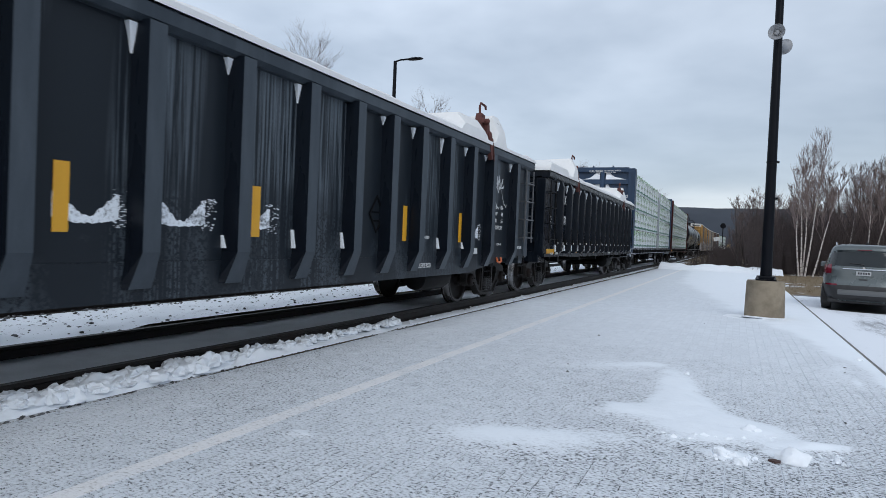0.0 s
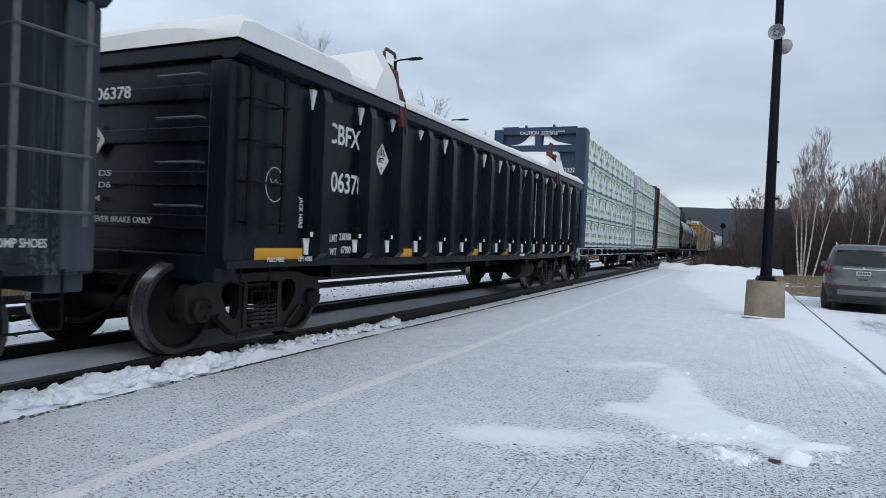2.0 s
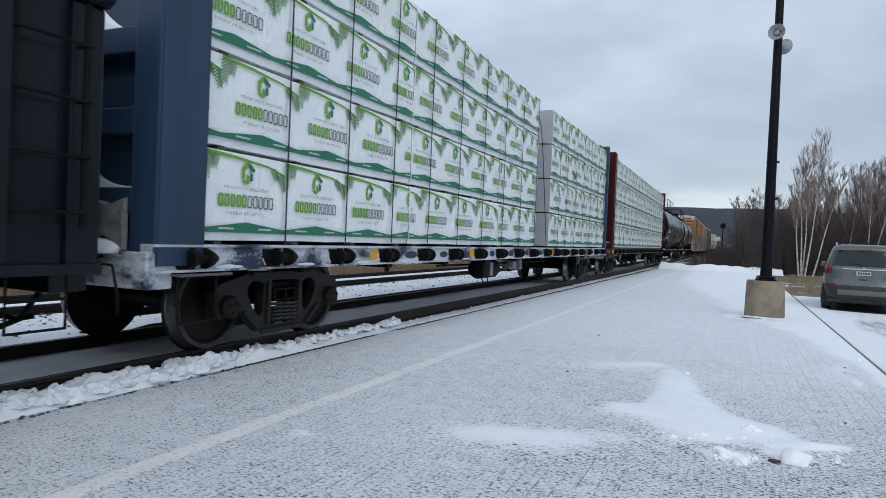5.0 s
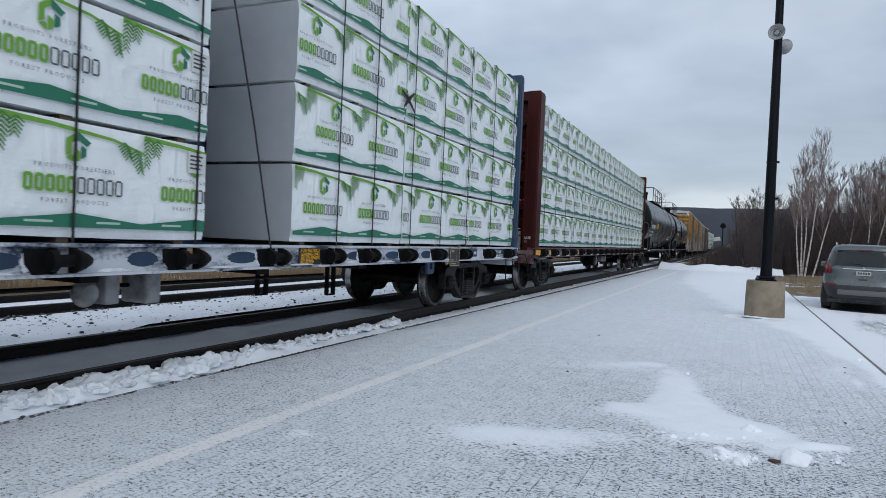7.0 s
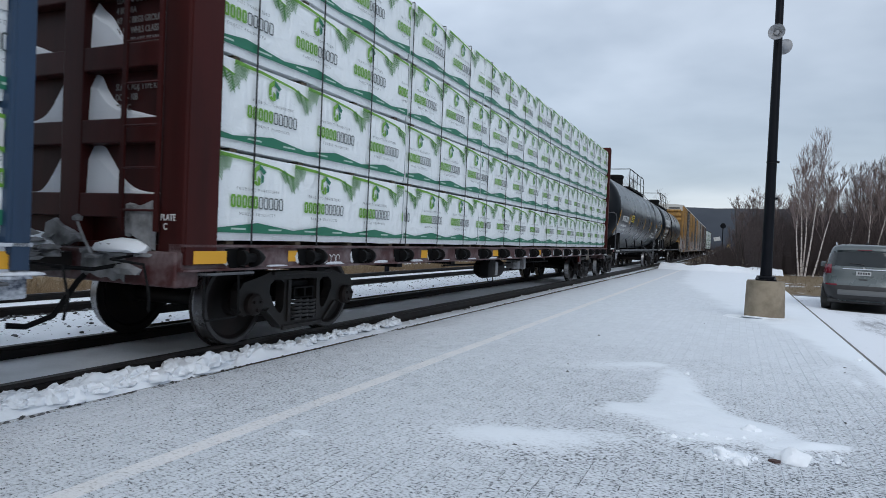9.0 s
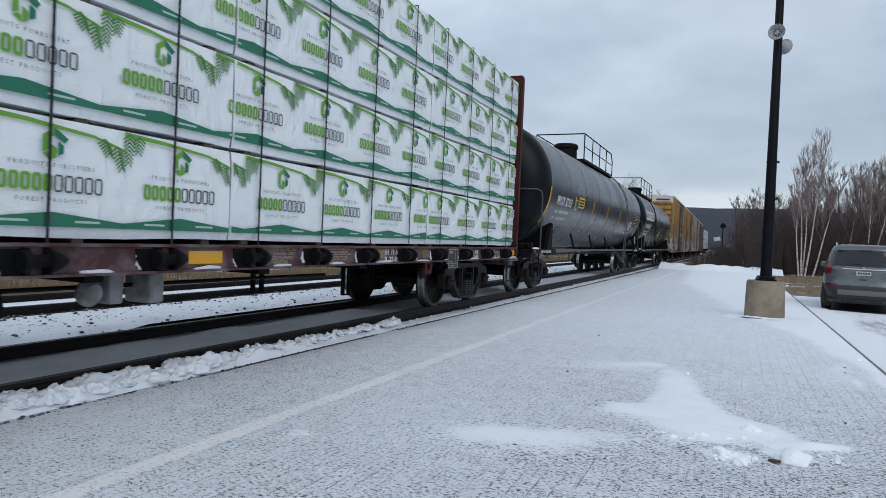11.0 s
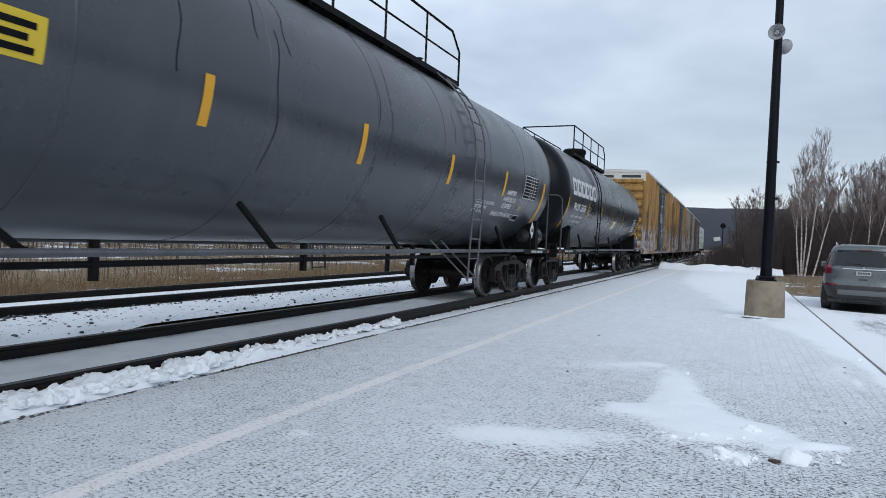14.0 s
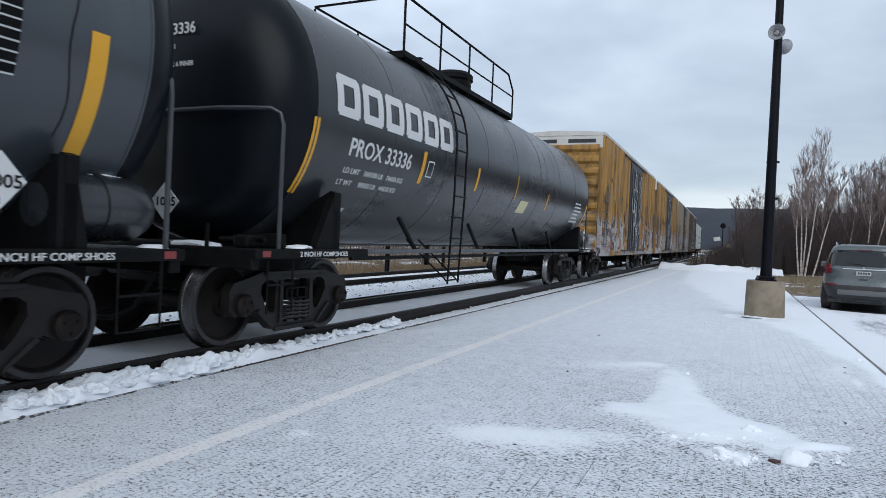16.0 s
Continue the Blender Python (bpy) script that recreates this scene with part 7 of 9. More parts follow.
        bm = bmesh.new(); shell_strip(bm, Y(65.75), Y(66.4), 1.86, 2.12, 0.005, slant=0.05)
        part("notice", bm, plain("pale_notice", (0.62, 0.58, 0.34), 0.6), tank, "pale yellow notice panel")
        bm = bmesh.new(); shell_strip(bm, Y(58.55), Y(58.8), 1.46, 1.58, 0.005)
        part("notice", bm, WHITE, tank, "small pale notice")
        for r in range(6):
            bm = bmesh.new()
            shell_strip(bm, Y(71.3), Y(72.3) - 0.12 * (r % 3), 1.85 + 0.1 * r, 1.89 + 0.1 * r, 0.005, 1)
            part("stencil_bar", bm, WHITE, tank)
        for k, s in enumerate(("PROX 33336", "CAPY  33540 GAL US", "126450 L", "SDRG  D-5 7 OUTER 6 INNER")):
            lettering(s, 0.17 if k == 0 else 0.075, root, front(-0.5, a - 0.006, (3.33, 3.17, 3.08, 2.98)[k]), WHITE, width=(0.89, 0.62, 0.3, 0.89)[k])
    if first:
        for k, w_ in enumerate((("PROX 33322", 0.89), ("CAPY  33540 GAL US", 0.62), ("126450 L", 0.3), ("SDRG  D-5 7 OUTER 6 INNER", 0.89))):
            lettering(w_[0], 0.17 if k == 0 else 0.075, root, front(-0.5, a - 0.006, (3.33, 3.17, 3.08, 2.98)[k]), WHITE, width=w_[1])
        bm = bmesh.new()                                      # snow that lies on the near head's top
        for k in range(14):
            bump_blob(bm, (-0.9 + 1.0 * k / 13, a + 0.42 + 0.1 * math.sin(k), TANK_Z + 1.50 - 0.30 * abs(-0.9 + k / 13)), (0.16, 0.40, 0.13), k + 1.0, 0.4)
        part("snow_cap", bm, SNOW, root, "snow lying on the tank's head", True)
    running_gear(root, Y(trucks[0]), Y(trucks[1]), -L / 2 - 0.05, L / 2 + 0.05, qc)
    return root


def block_name(tank, y0, length, z0, z1):
    """The owner's name as six plain rounded block shapes."""
    n, gap = 6, 0.07
    w = (length - gap * (n - 1)) / n
    for k in range(n):
        a = y0 + k * (w + gap)
        t = 0.135
        bm = bmesh.new()
        shell_strip(bm, a, a + t, z0 + 0.03, z1 - 0.03, 0.005)
        shell_strip(bm, a + w - t, a + w, z0 + 0.03, z1 - 0.03, 0.005)
        shell_strip(bm, a + 0.03, a + w - 0.03, z1 - 0.115, z1, 0.0055, 3)
        shell_strip(bm, a + 0.03, a + w - 0.03, z0, z0 + 0.115, 0.0055, 3)
        part("name_block", bm, WHITE, tank, "plain white block mark")


def chalk_pig(tank, Y):
    """Thin chalk outline of a pig."""
    bm = bmesh.new()
    def line(pts, w=0.007):
        rows = []
        for i, (y, z) in enumerate(pts):
            p, q = pts[max(0, i - 1)], pts[min(len(pts) - 1, i + 1)]
            d = Vector((q[0] - p[0], q[1] - p[1])).normalized()
            row = []
            for s in (1, -1):
                yy, zz = y - s * d.y * w / 2, z + s * d.x * w / 2
                an = math.asin(max(-0.999, min(0.999, (zz - TANK_Z) / TANK_R)))
                row.append(bm.verts.new(((TANK_R + 0.004) * math.cos(an), yy, zz)))
            rows.append(row)
        for (a, b), (c, d) in zip(rows, rows[1:]):
            bm.faces.new((a, b, d, c))
    cy, cz = Y(52.15), 2.74
    def draw(*pts):
        line([(cy + y, cz + z) for y, z in pts])
    draw(*arc_points((0.04, 0.0), 0.36, 150, -62, 24, 0.86))                                              # back and rump
    draw((-0.27, 0.16), (-0.35, 0.10), (-0.44, 0.02), (-0.50, -0.01), (-0.51, -0.10), (-0.44, -0.13), (-0.34, -0.16), (-0.30, -0.24), (-0.20, -0.30), (0.02, -0.33), (0.18, -0.30))
    draw((-0.36, 0.10), (-0.40, 0.22), (-0.33, 0.20), (-0.29, 0.12)); draw((-0.30, 0.14), (-0.30, 0.25), (-0.23, 0.17))     # ears
    draw(*arc_points((-0.39, 0.02), 0.015, 0, 360, 8)); draw((-0.46, -0.09), (-0.40, -0.10))
    for y, z in ((-0.28, -0.24), (-0.18, -0.29), (0.14, -0.30), (0.24, -0.25)):                             # legs
        draw((y, z), (y + 0.01, z - 0.10), (y - 0.015, z - 0.19), (y + 0.03, z - 0.19), (y + 0.05, z - 0.08))
    draw((0.02, -0.10), (-0.02, -0.24), (0.01, -0.30)); draw((0.16, 0.02), (0.20, -0.06), (0.17, -0.10))
    draw((0.39, -0.04), (0.45, -0.10), (0.41, -0.14), (0.47, -0.17), (0.44, -0.21), (0.55, -0.24))          # tail
    part("chalk_drawing", bm, CHALK, tank, "thin chalk drawing of a pig")


tank_car((35.33, 55.42), (36.72, 53.64), 34.55, 55.24, True)
tank_car((56.62, 73.75), (57.85, 72.65), 56.3, 74.5, False)


# ---- box cars ----
def tagged_box_paint(name, color, stain):
    """Weathered wagon paint, sprayed over in greys and black along the lower third."""
    n = Nodes(name)
    sep = n.add("ShaderNodeSeparateXYZ")
    n.link(n.vec, sep.inputs[0])
    info = n.add("ShaderNodeObjectInfo")       # each rib weathers in its own way
    shift = n.add("ShaderNodeCombineXYZ")
    n.link(n.math("MULTIPLY", info.outputs["Random"], 60.0), shift.inputs[1])
    moved = n.add("ShaderNodeVectorMath")
    n.link(n.vec, moved.inputs[0]); n.link(shift.outputs[0], moved.inputs[1])
    n.vec = moved.outputs[0]
    run = n.ramp(n.noise(3.4, 5, 0.65, stretch=(1, 1, 0.08)), (0.44, 0.0), (0.64, 1.0))
    c = n.mix(n.math("MULTIPLY", run, 0.85), color, stain)
    edge = n.math("ADD", n.math("MULTIPLY", sep.outputs[2], 0.25), n.math("MULTIPLY", n.noise(1.3, 3), 0.3))
    low = n.ramp(edge, (0.62, 1.0), (0.74, 0.0))
    spray = n.ramp(n.noise(2.4, 4, 0.6, distortion=1.2), (0.36, (0.03, 0.03, 0.035)), (0.44, (0.42, 0.42, 0.42)), (0.56, (0.30, 0.31, 0.34)), (0.62, (0.38, 0.13, 0.05)), (0.68, (0.05, 0.05, 0.055)))
    patch = n.ramp(n.noise(0.9, 4), (0.42, 0.0), (0.48, 0.95))
    c = n.mix(n.math("MULTIPLY", low, patch), c, spray)
    n.set("Base Color", c).set("Roughness", 0.55)
    n.bump(n.noise(30, 3), 0.1, 0.005)
    return n.m


BOX_YELLOW = tagged_box_paint("yellow_box_car_paint", (0.36, 0.195, 0.045), (0.07, 0.045, 0.025))
BOX_GREY = tagged_box_paint("grey_box_car_paint", (0.22, 0.21, 0.20), (0.36, 0.21, 0.05))
BOX_BROWN = worn("brown_box_car_paint", (0.085, 0.045, 0.03), 0.6, 0, (0.04, 0.03, 0.025), 0.6, 1.3, streak=True)
BOX_WHITE = worn("dull_white_roof", (0.60, 0.60, 0.58), 0.6, 0, (0.35, 0.33, 0.30), 0.5, 2.0)
DOOR_DARK = worn("dark_box_car_door", (0.016, 0.018, 0.024), 0.5, 0, (0.10, 0.10, 0.10), 0.5, 2.6, streak=True)


SPRAY_GREY = worn("grey_spray", (0.33, 0.34, 0.36), 0.6, 0, (0.15, 0.15, 0.16), 0.6, 2.0)
SPRAY_DARK = worn("black_spray", (0.022, 0.022, 0.028), 0.6)
SPRAY_RED = worn("red_spray", (0.30, 0.06, 0.04), 0.6)


def box_car(q0, q1, paint, label, tag_seed):
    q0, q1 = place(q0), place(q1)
    L, qc = q1 - q0, (q0 + q1) / 2
    h, w, top = L / 2, 1.52, 5.0
    root = thing("box_car", label, "box car", "cars of the train")
    bm = bmesh.new(); box(bm, -w, w, -h, h, 0.98, top - 0.05)
    body = part("body", bm, paint, root)
    bm = bmesh.new()
    extrude(bm, [(-1.60, top - 0.08), (1.60, top - 0.08), (1.60, top + 0.02), (0.8, top + 0.07), (0.0, top + 0.10), (-0.8, top + 0.07), (-1.60, top + 0.02)], "y", -h - 0.05, h + 0.05)
    part("roof", bm, BOX_WHITE, root, "dull white ribbed roof")
    for k in range(14):
        y = -h + L * (k + 0.5) / 14
        bm = bmesh.new(); box(bm, -1.58, 1.58, y - 0.03, y + 0.03, top + 0.01, top + 0.045)
        part("roof_rib", bm, BOX_WHITE, root)
    for k in range(9):                                      # ends: pressed level corrugations
        z = 1.30 + 0.40 * k
        for e in (-1, 1):
            bm = bmesh.new()
            y = e * h
            extrude(bm, [(y, z - 0.15), (y + e * 0.085, z - 0.05), (y + e * 0.085, z + 0.05), (y, z + 0.15)], "x", -1.42, 1.42)
            part("end_corrugation", bm, paint, body)
    for e in (-1, 1):
        bm = bmesh.new(); box(bm, -1.53, 1.53, *sorted((e * h, e * (h + 0.03))), top - 0.50, top - 0.02, 0.008)
        part("end_band", bm, BOX_WHITE, body, "dull white band under the roof")
        for s in (-1, 1):
            bm = bmesh.new(); box(bm, *sorted((s * 1.46, s * 1.60)), *sorted((e * (h + 0.02), e * (h - 0.12))), 0.85, top - 0.03, 0.012)
            part("corner_post", bm, paint, body)
    bm = bmesh.new()
    extrude(bm, [(w, -0.075), (1.635, -0.045), (1.635, 0.045), (w, 0.075)], "z", 1.0, top - 0.1)
    rib = mesh_of("side_rib", bm, paint)
    n = 37
    for i in range(n):
        y = -h + 0.45 + (L - 0.9) * i / (n - 1)
        if abs(y) > 1.72:
            share("side_rib", rib, body, pose(0, y, 0))
            share("side_rib", rib, body, pose(0, y, 0, 0, 0, 180))
    for s in (-1, 1):
        bm = bmesh.new(); box(bm, *sorted((s * 1.45, s * 1.605)), -h, h, 0.84, 1.06, 0.01)
        part("side_sill", bm, paint, root)
        bm = bmesh.new(); box(bm, *sorted((s * 1.53, s * 1.64)), -1.6, 1.6, 1.05, 4.78, 0.02)
        door = part("door", bm, DOOR_DARK, root, "dark sliding plug door")
        for k in range(5):
            y = -1.3 + 0.65 * k
            bm = bmesh.new(); tube(bm, [(s * 1.67, y, 1.2), (s * 1.67, y, 4.5)], 0.025, 6)
            part("lock_rod", bm, RUNG, door)
        bm = bmesh.new(); box(bm, *sorted((s * 1.60, s * 1.68)), -3.4, 3.4, 1.00, 1.06); box(bm, *sorted((s * 1.60, s * 1.67)), -3.4, 3.4, 4.79, 4.85)
        part("door_track", bm, DOOR_DARK, root)
    ladder(root, 1.66, -h + 0.25, -h + 0.68, 1.15, 3.0, 5, RUNG)
    ladder(root, 1.66, h - 0.68, h - 0.25, 1.15, 3.0, 5, RUNG)
    rnd = random.Random(tag_seed)
    for shade, count, z0, z1, x in ((SPRAY_GREY, 26, 1.2, 2.3, 1.640), (SPRAY_DARK, 30, 1.2, 3.1, 1.642), (SPRAY_RED, 7, 1.2, 2.2, 1.644), (SPRAY, 22, 1.3, 4.3, 1.700)):
        bm = bmesh.new()                                    # sprayed tags, unreadable; the last lot runs over the door
        for k in range(count):
            y = rnd.uniform(-1.4, 1.3) if x > 1.69 else -h + 0.5 + (L - 1.2) * rnd.random()
            z = rnd.uniform(z0, z1)
            stroke(bm, [(y + a, z + b) for a, b in arc_points((0, 0), rnd.uniform(0.08, 0.34), rnd.uniform(0, 360), rnd.uniform(400, 560), 10, 1.6)], rnd.uniform(0.04, 0.11), x)
        part("graffiti", bm, shade, root, "sprayed tags along the side")
    bm = bmesh.new()
    box(bm, -0.3, 0.3, -h, h, 0.66, 0.98)
    part("centre_sill", bm, UNDER, root)
    running_gear(root, -h + 2.0, h - 2.0, -h - 0.1, h + 0.1, qc)
    # small stencil bars on the end band and sides
    for x0, x1 in ((-0.75, -0.05), (0.35, 1.30)):
        bm = bmesh.new(); box(bm, x0, x1, -h - 0.034, -h - 0.031, top - 0.33, top - 0.20)
        part("stencil_bar", bm, DOOR_DARK, root)
    return root


box_car(75.15, 90.6, BOX_YELLOW, "yellow box car with dark plug door and sprayed tags", 4)
box_car(92.0, 107.4, BOX_YELLOW, "worn yellow box car with dark doors", 5)
box_car(108.8, 124.2, BOX_GREY, "grey and yellow weathered box car", 6)
box_car(125.6, 141.0, BOX_BROWN, "dark brown weathered box car", 7)
centre_beam(142.4, 166.2, (144.6, 164.0), [(143.2, 165.6, 4.5, 4.5, 4.5, 4.5, 4.5)], True, True)


# ---- snow along the platform ----
def snow_bank():
    """Broken lumps of ploughed snow between the near rail and the platform's edge."""
    u0, u1 = 0.795, 1.10
    nu, ys = 20, []
    y = 1.0
    while y < 44:
        ys.append(y)
        y += 0.022 if y < 10 else 0.12
    verts, faces = [], []
    for y in ys:
        near = float(np.interp(y, (5.2, 6.4, 8.5, 14.0), (1.0, 0.62, 0.34, 0.22)))
        for i in range(nu + 1):
            k = i / nu
            u = u0 + (u1 - u0) * k
            edge = min(1.0, 4 * min(k + 0.08, 1 - k))
            v = fractal(u * 1.6, y, 2.6, 4, 21.0) + 0.5 * (0.5 - abs(noise.noise(Vector((u * 9, y * 6.5, 4.0)))))
            z = 0.004 + near * edge ** 0.7 * max(0.0, (0.055 + 0.075 * v) * (1.25 if y < 6.5 else 0.9))
            verts.append((track_x(y) + u, y, z))
    n = nu + 1
    faces = [(j * n + i, j * n + i + 1, (j + 1) * n + i + 1, (j + 1) * n + i) for j in range(len(ys) - 1) for i in range(nu)]
    me = bpy.data.meshes.new("snow_bank")
    me.from_pydata(verts, [], faces)
    me.materials.append(SNOW)
    me.polygons.foreach_set("use_smooth", [True] * len(me.polygons))
    tagged(new("snow_bank", me), "lumpy ploughed snow along the rail", "snow", "", "stuff")
    rnd = random.Random(31)
    bm = bmesh.new()
    for k in range(330):
        y = 2.6 + 6.4 * rnd.random() ** 1.3
        s = (0.016 + 0.06 * rnd.random() ** 1.8) * (1.25 if y < 5 else 0.9)
        u = rnd.uniform(0.82, 1.07 if y < 5.5 else 0.99)
        bump_blob(bm, (track_x(y) + u, y, 0.055 + rnd.uniform(-0.01, 0.03)), (s, s * rnd.uniform(0.9, 1.6), s * rnd.uniform(0.7, 1.1)), k * 0.7, 0.62, 3 if s > 0.035 else 2)
    for k in range(60):
        y = rnd.uniform(9, 24)
        s = rnd.uniform(0.012, 0.035)
        bump_blob(bm, (track_x(y) + rnd.uniform(0.84, 1.08), y, 0.03), (s, s * 1.3, s * 0.8), k * 1.3, 0.5, 1)
    single("snow_lumps", bm, SNOW, "loose lumps of ploughed snow beside the rail", "snow", "", "stuff", True)
    bm = bmesh.new()
    for k in range(420):
        y = 1.5 + 38 * rnd.random() ** 1.6
        s = rnd.uniform(0.006, 0.018)
        bump_blob(bm, (track_x(y) + rnd.uniform(1.08, 1.15), y, 0.004), (s, s * 1.4, s * 0.7), k * 0.3, 0.4, 1)
    single("grit", bm, DARK_GRIT, "dark grit along the platform's edge", "gravel", "", "stuff")


def snow_patch(name, blobs, thick, seed, label, cell=0.02, rough=0.55):
    """Drifted snow on the paving: rises from nothing at its soft rim."""
    x0 = min(b[0] - 1.5 * b[2] for b in blobs) - 0.1
    x1 = max(b[0] + 1.5 * b[2] for b in blobs) + 0.1
    y0 = min(b[1] - 1.5 * b[3] for b in blobs) - 0.1
    y1 = max(b[1] + 1.5 * b[3] for b in blobs) + 0.1
    nx, ny = int((x1 - x0) / cell), int((y1 - y0) / cell)
    def f(x, y):
        v = 0.0
        for bx, by, rx, ry, *more in blobs:
            a = radians(more[0]) if more else 0.0
            dx, dy = x - bx, y - by
            dx, dy = dx * math.cos(a) + dy * math.sin(a), -dx * math.sin(a) + dy * math.cos(a)
            d = (dx / rx) ** 2 + (dy / ry) ** 2
            v += (more[1] if len(more) > 1 else 1.0) * math.exp(-1.25 * d) if d < 5 else 0.0
        return min(v, 1.25) * (1 + rough * fractal(x, y, 2.4, 3, seed)) - 0.14 + 0.16 * rough * fractal(x, y, 11.0, 2, seed + 3)
    def h(x, y):
        v = f(x, y)
        return 0.0032 + thick * max(0.0, v) if v > 0 else -0.003
    return grid_sheet(name, x0, x1, y0, y1, nx, ny, h, FEATHERED, label, "snow", "stuff", keep=lambda x, y: f(x, y) > -0.04)


def platform_snow():
    snow_patch("snow_patch", [(-0.50, 7.05, 0.22, 1.15, 7), (-0.36, 6.15, 0.34, 0.55), (-0.20, 5.72, 0.44, 0.36, 24), (-0.84, 5.80, 0.24, 0.26, 25, 0.8), (0.22, 5.62, 0.30, 0.32, 30), (0.56, 5.45, 0.32, 0.10, 28), (-0.24, 5.22, 0.40, 0.26, 30, 0.5), (0.02, 4.90, 0.17, 0.14, 20), (0.40, 5.12, 0.18, 0.14)], 0.027, 3.0, "drifted white snow patch on the paving", rough=0.42)
    snow_patch("thin_snow_patch", [(-1.28, 4.56, 0.62, 0.36, 22), (-0.80, 4.88, 0.40, 0.18, 30, 0.5), (-1.75, 4.45, 0.40, 0.26, 30, 0.5)], 0.0150, 7.0, "thin blown snow patch on the paving", rough=0.35)
    snow_patch("thin_snow_patch", [(-1.28, 7.83, 0.50, 0.26, 35, 0.9), (-0.85, 8.15, 0.25, 0.22, 30)], 0.0125, 9.0, "thin wisp of blown snow on the paving", rough=0.35)
    snow_patch("thin_snow_patch", [(-2.79, 3.78, 0.10, 0.07, 25), (-2.70, 3.74, 0.05, 0.04)], 0.012, 10.0, "small thin snow patch by the painted line", rough=0.3)
    snow_patch("thin_snow_patch", [(-4.27, 8.9, 0.20, 0.75, -25, 0.8)], 0.009, 11.0, "thin snow streak near the platform's edge", rough=0.4)
    snow_patch("thin_snow_patch", [(1.17, 9.15, 0.13, 0.70, -12, 0.8), (1.28, 8.45, 0.08, 0.3)], 0.010, 12.0, "thin snow streak near the kerb", rough=0.5)
    # deeper untrodden snow beside the kerb and round the lamp footing
    edge_y, edge_x = (5.0, 7.8, 9.05, 10.5, 12.9, 14.6, 15.8, 21.9, 28.0, 43.0), (1.62, 1.46, 1.40, 1.22, 0.92, 0.15, -0.15, -1.0, -2.1, -2.8)
    def f(x, y):
        return (x - float(np.interp(y, edge_y, edge_x))) * (2.6 if y < 14 else 1.3) + 0.35 * fractal(x, y, 1.2, 4, 12.0) + 0.10 * fractal(x, y, 9.0, 2, 3.0)
    def cover(x, y):
        v = f(x, y)
        return (0.0032 if x < 1.58 else 0.008) + 0.026 * min(1.0, max(0, v)) * min(1.0, (1.70 - x) * 6 + 0.1) if v > 0 else -0.003
    grid_sheet("kerb_snow", -3.4, 1.672, 5.0, 43, 130, 420, cover, FEATHERED, "untrodden snow along the kerb", "snow", "stuff", keep=lambda x, y: f(x, y) > -0.08)
    def ridge(x, y):
        v = math.exp(-((y - 45.2 - 0.4 * math.sin(x)) / 1.3) ** 2)
        return -0.05 + (0.43 - 0.03 * max(0, x)) * v * (1 + 0.35 * fractal(x, y, 0.9, 4, 2.0))
    grid_sheet("snow_ridge", -4.6, 2.6, 42.4, 48.5, 90, 60, ridge, SNOW, "ploughed snow ridge across the platform's end", "snow", "stuff")
    for k, (x, y, s, lab) in enumerate(((0.41, 5.02, 0.110, "grey-white chunk of frozen snow"), (0.165, 5.62, 0.070, "rounded chunk of frozen snow"), (-0.03, 4.86, 0.070, "small chunk of frozen snow"), (0.09, 4.77, 0.050, "small chunk of frozen snow"), (0.04, 4.85, 0.050, "small chunk of frozen snow"), (1.55, 10.2, 0.06, "small snowball by the kerb"), (-0.45, 7.75, 0.035, "small chunk of frozen snow"))):
        bm = bmesh.new()
        bump_blob(bm, (0, 0, 0), (s, s * 0.8, s * 0.75), 3.3 + k, 0.45, 3)
        single("snow_chunk", bm, SNOW, lab, "snow chunk", "snow chunks on the paving", "", True, pose(x, y, 0.012))
    rnd = random.Random(44)
    bm = bmesh.new()                           # crumbs along the drift's broken near edge
    for k in range(120):
        f = rnd.random()
        x, y = (-0.12 + 0.30 * f, 4.80 + 0.12 * f + rnd.gauss(0, 0.05)) if k < 45 else (0.0 + 0.75 * f, 5.30 + 0.12 * math.sin(6 * f) + rnd.gauss(0, 0.09)) if k < 90 else (-0.55 + 0.6 * f, 5.05 + 0.3 * f + rnd.gauss(0, 0.07))
        s = 0.006 + 0.020 * rnd.random() ** 2.5
        bump_blob(bm, (x, y, 0.010), (s * 1.3, s * 1.3, s), k * 0.9, 0.5, 1)
    single("snow_crumbs", bm, SNOW, "loose snow crumbs along the drift's edge", "snow", "", "stuff", True)
    bm = bmesh.new()
    extrude(bm, [(0.255, 4.945), (0.30, 4.91), (0.35, 4.95), (0.29, 4.98)], "z", 0.0, 0.014)
    single("leaf_litter", bm, worn("dead_leaf", (0.07, 0.035, 0.030), 0.8), "dark red-brown dead leaf under the snow chunk", "leaf")
    rnd = random.Random(8)
    for k in range(9):
        bm = bmesh.new()
        s = rnd.uniform(0.012, 0.022)
        bump_blob(bm, (0, 0, 0), (s, s, s * 0.6), k, 0.4, 1)
        x, y = ((-1.75, 7.55), (-1.65, 7.1), (-1.45, 4.35), (-1.35, 4.32), (-0.5, 13.2), (0.9, 6.4), (-1.9, 10.2), (1.25, 9.1), (1.3, 9.5))[k]
        single("pebble", bm, DARK_GRIT, "small dark pebble on the snowy paving", "pebble", "pebbles on the paving", "", True, pose(x, y, 0.006))


snow_bank()
platform_snow()


# ---- platform lamp post with loudspeakers ----
POST_BLACK = worn("black_post_paint", (0.003, 0.004, 0.007), 0.4, 0, (0.009, 0.010, 0.014), 0.4, 3.0, spec=0.12)
HORN_GREY = worn("grey_horn", (0.30, 0.31, 0.33), 0.5, 0, (0.16, 0.16, 0.17), 0.5, 6.0)


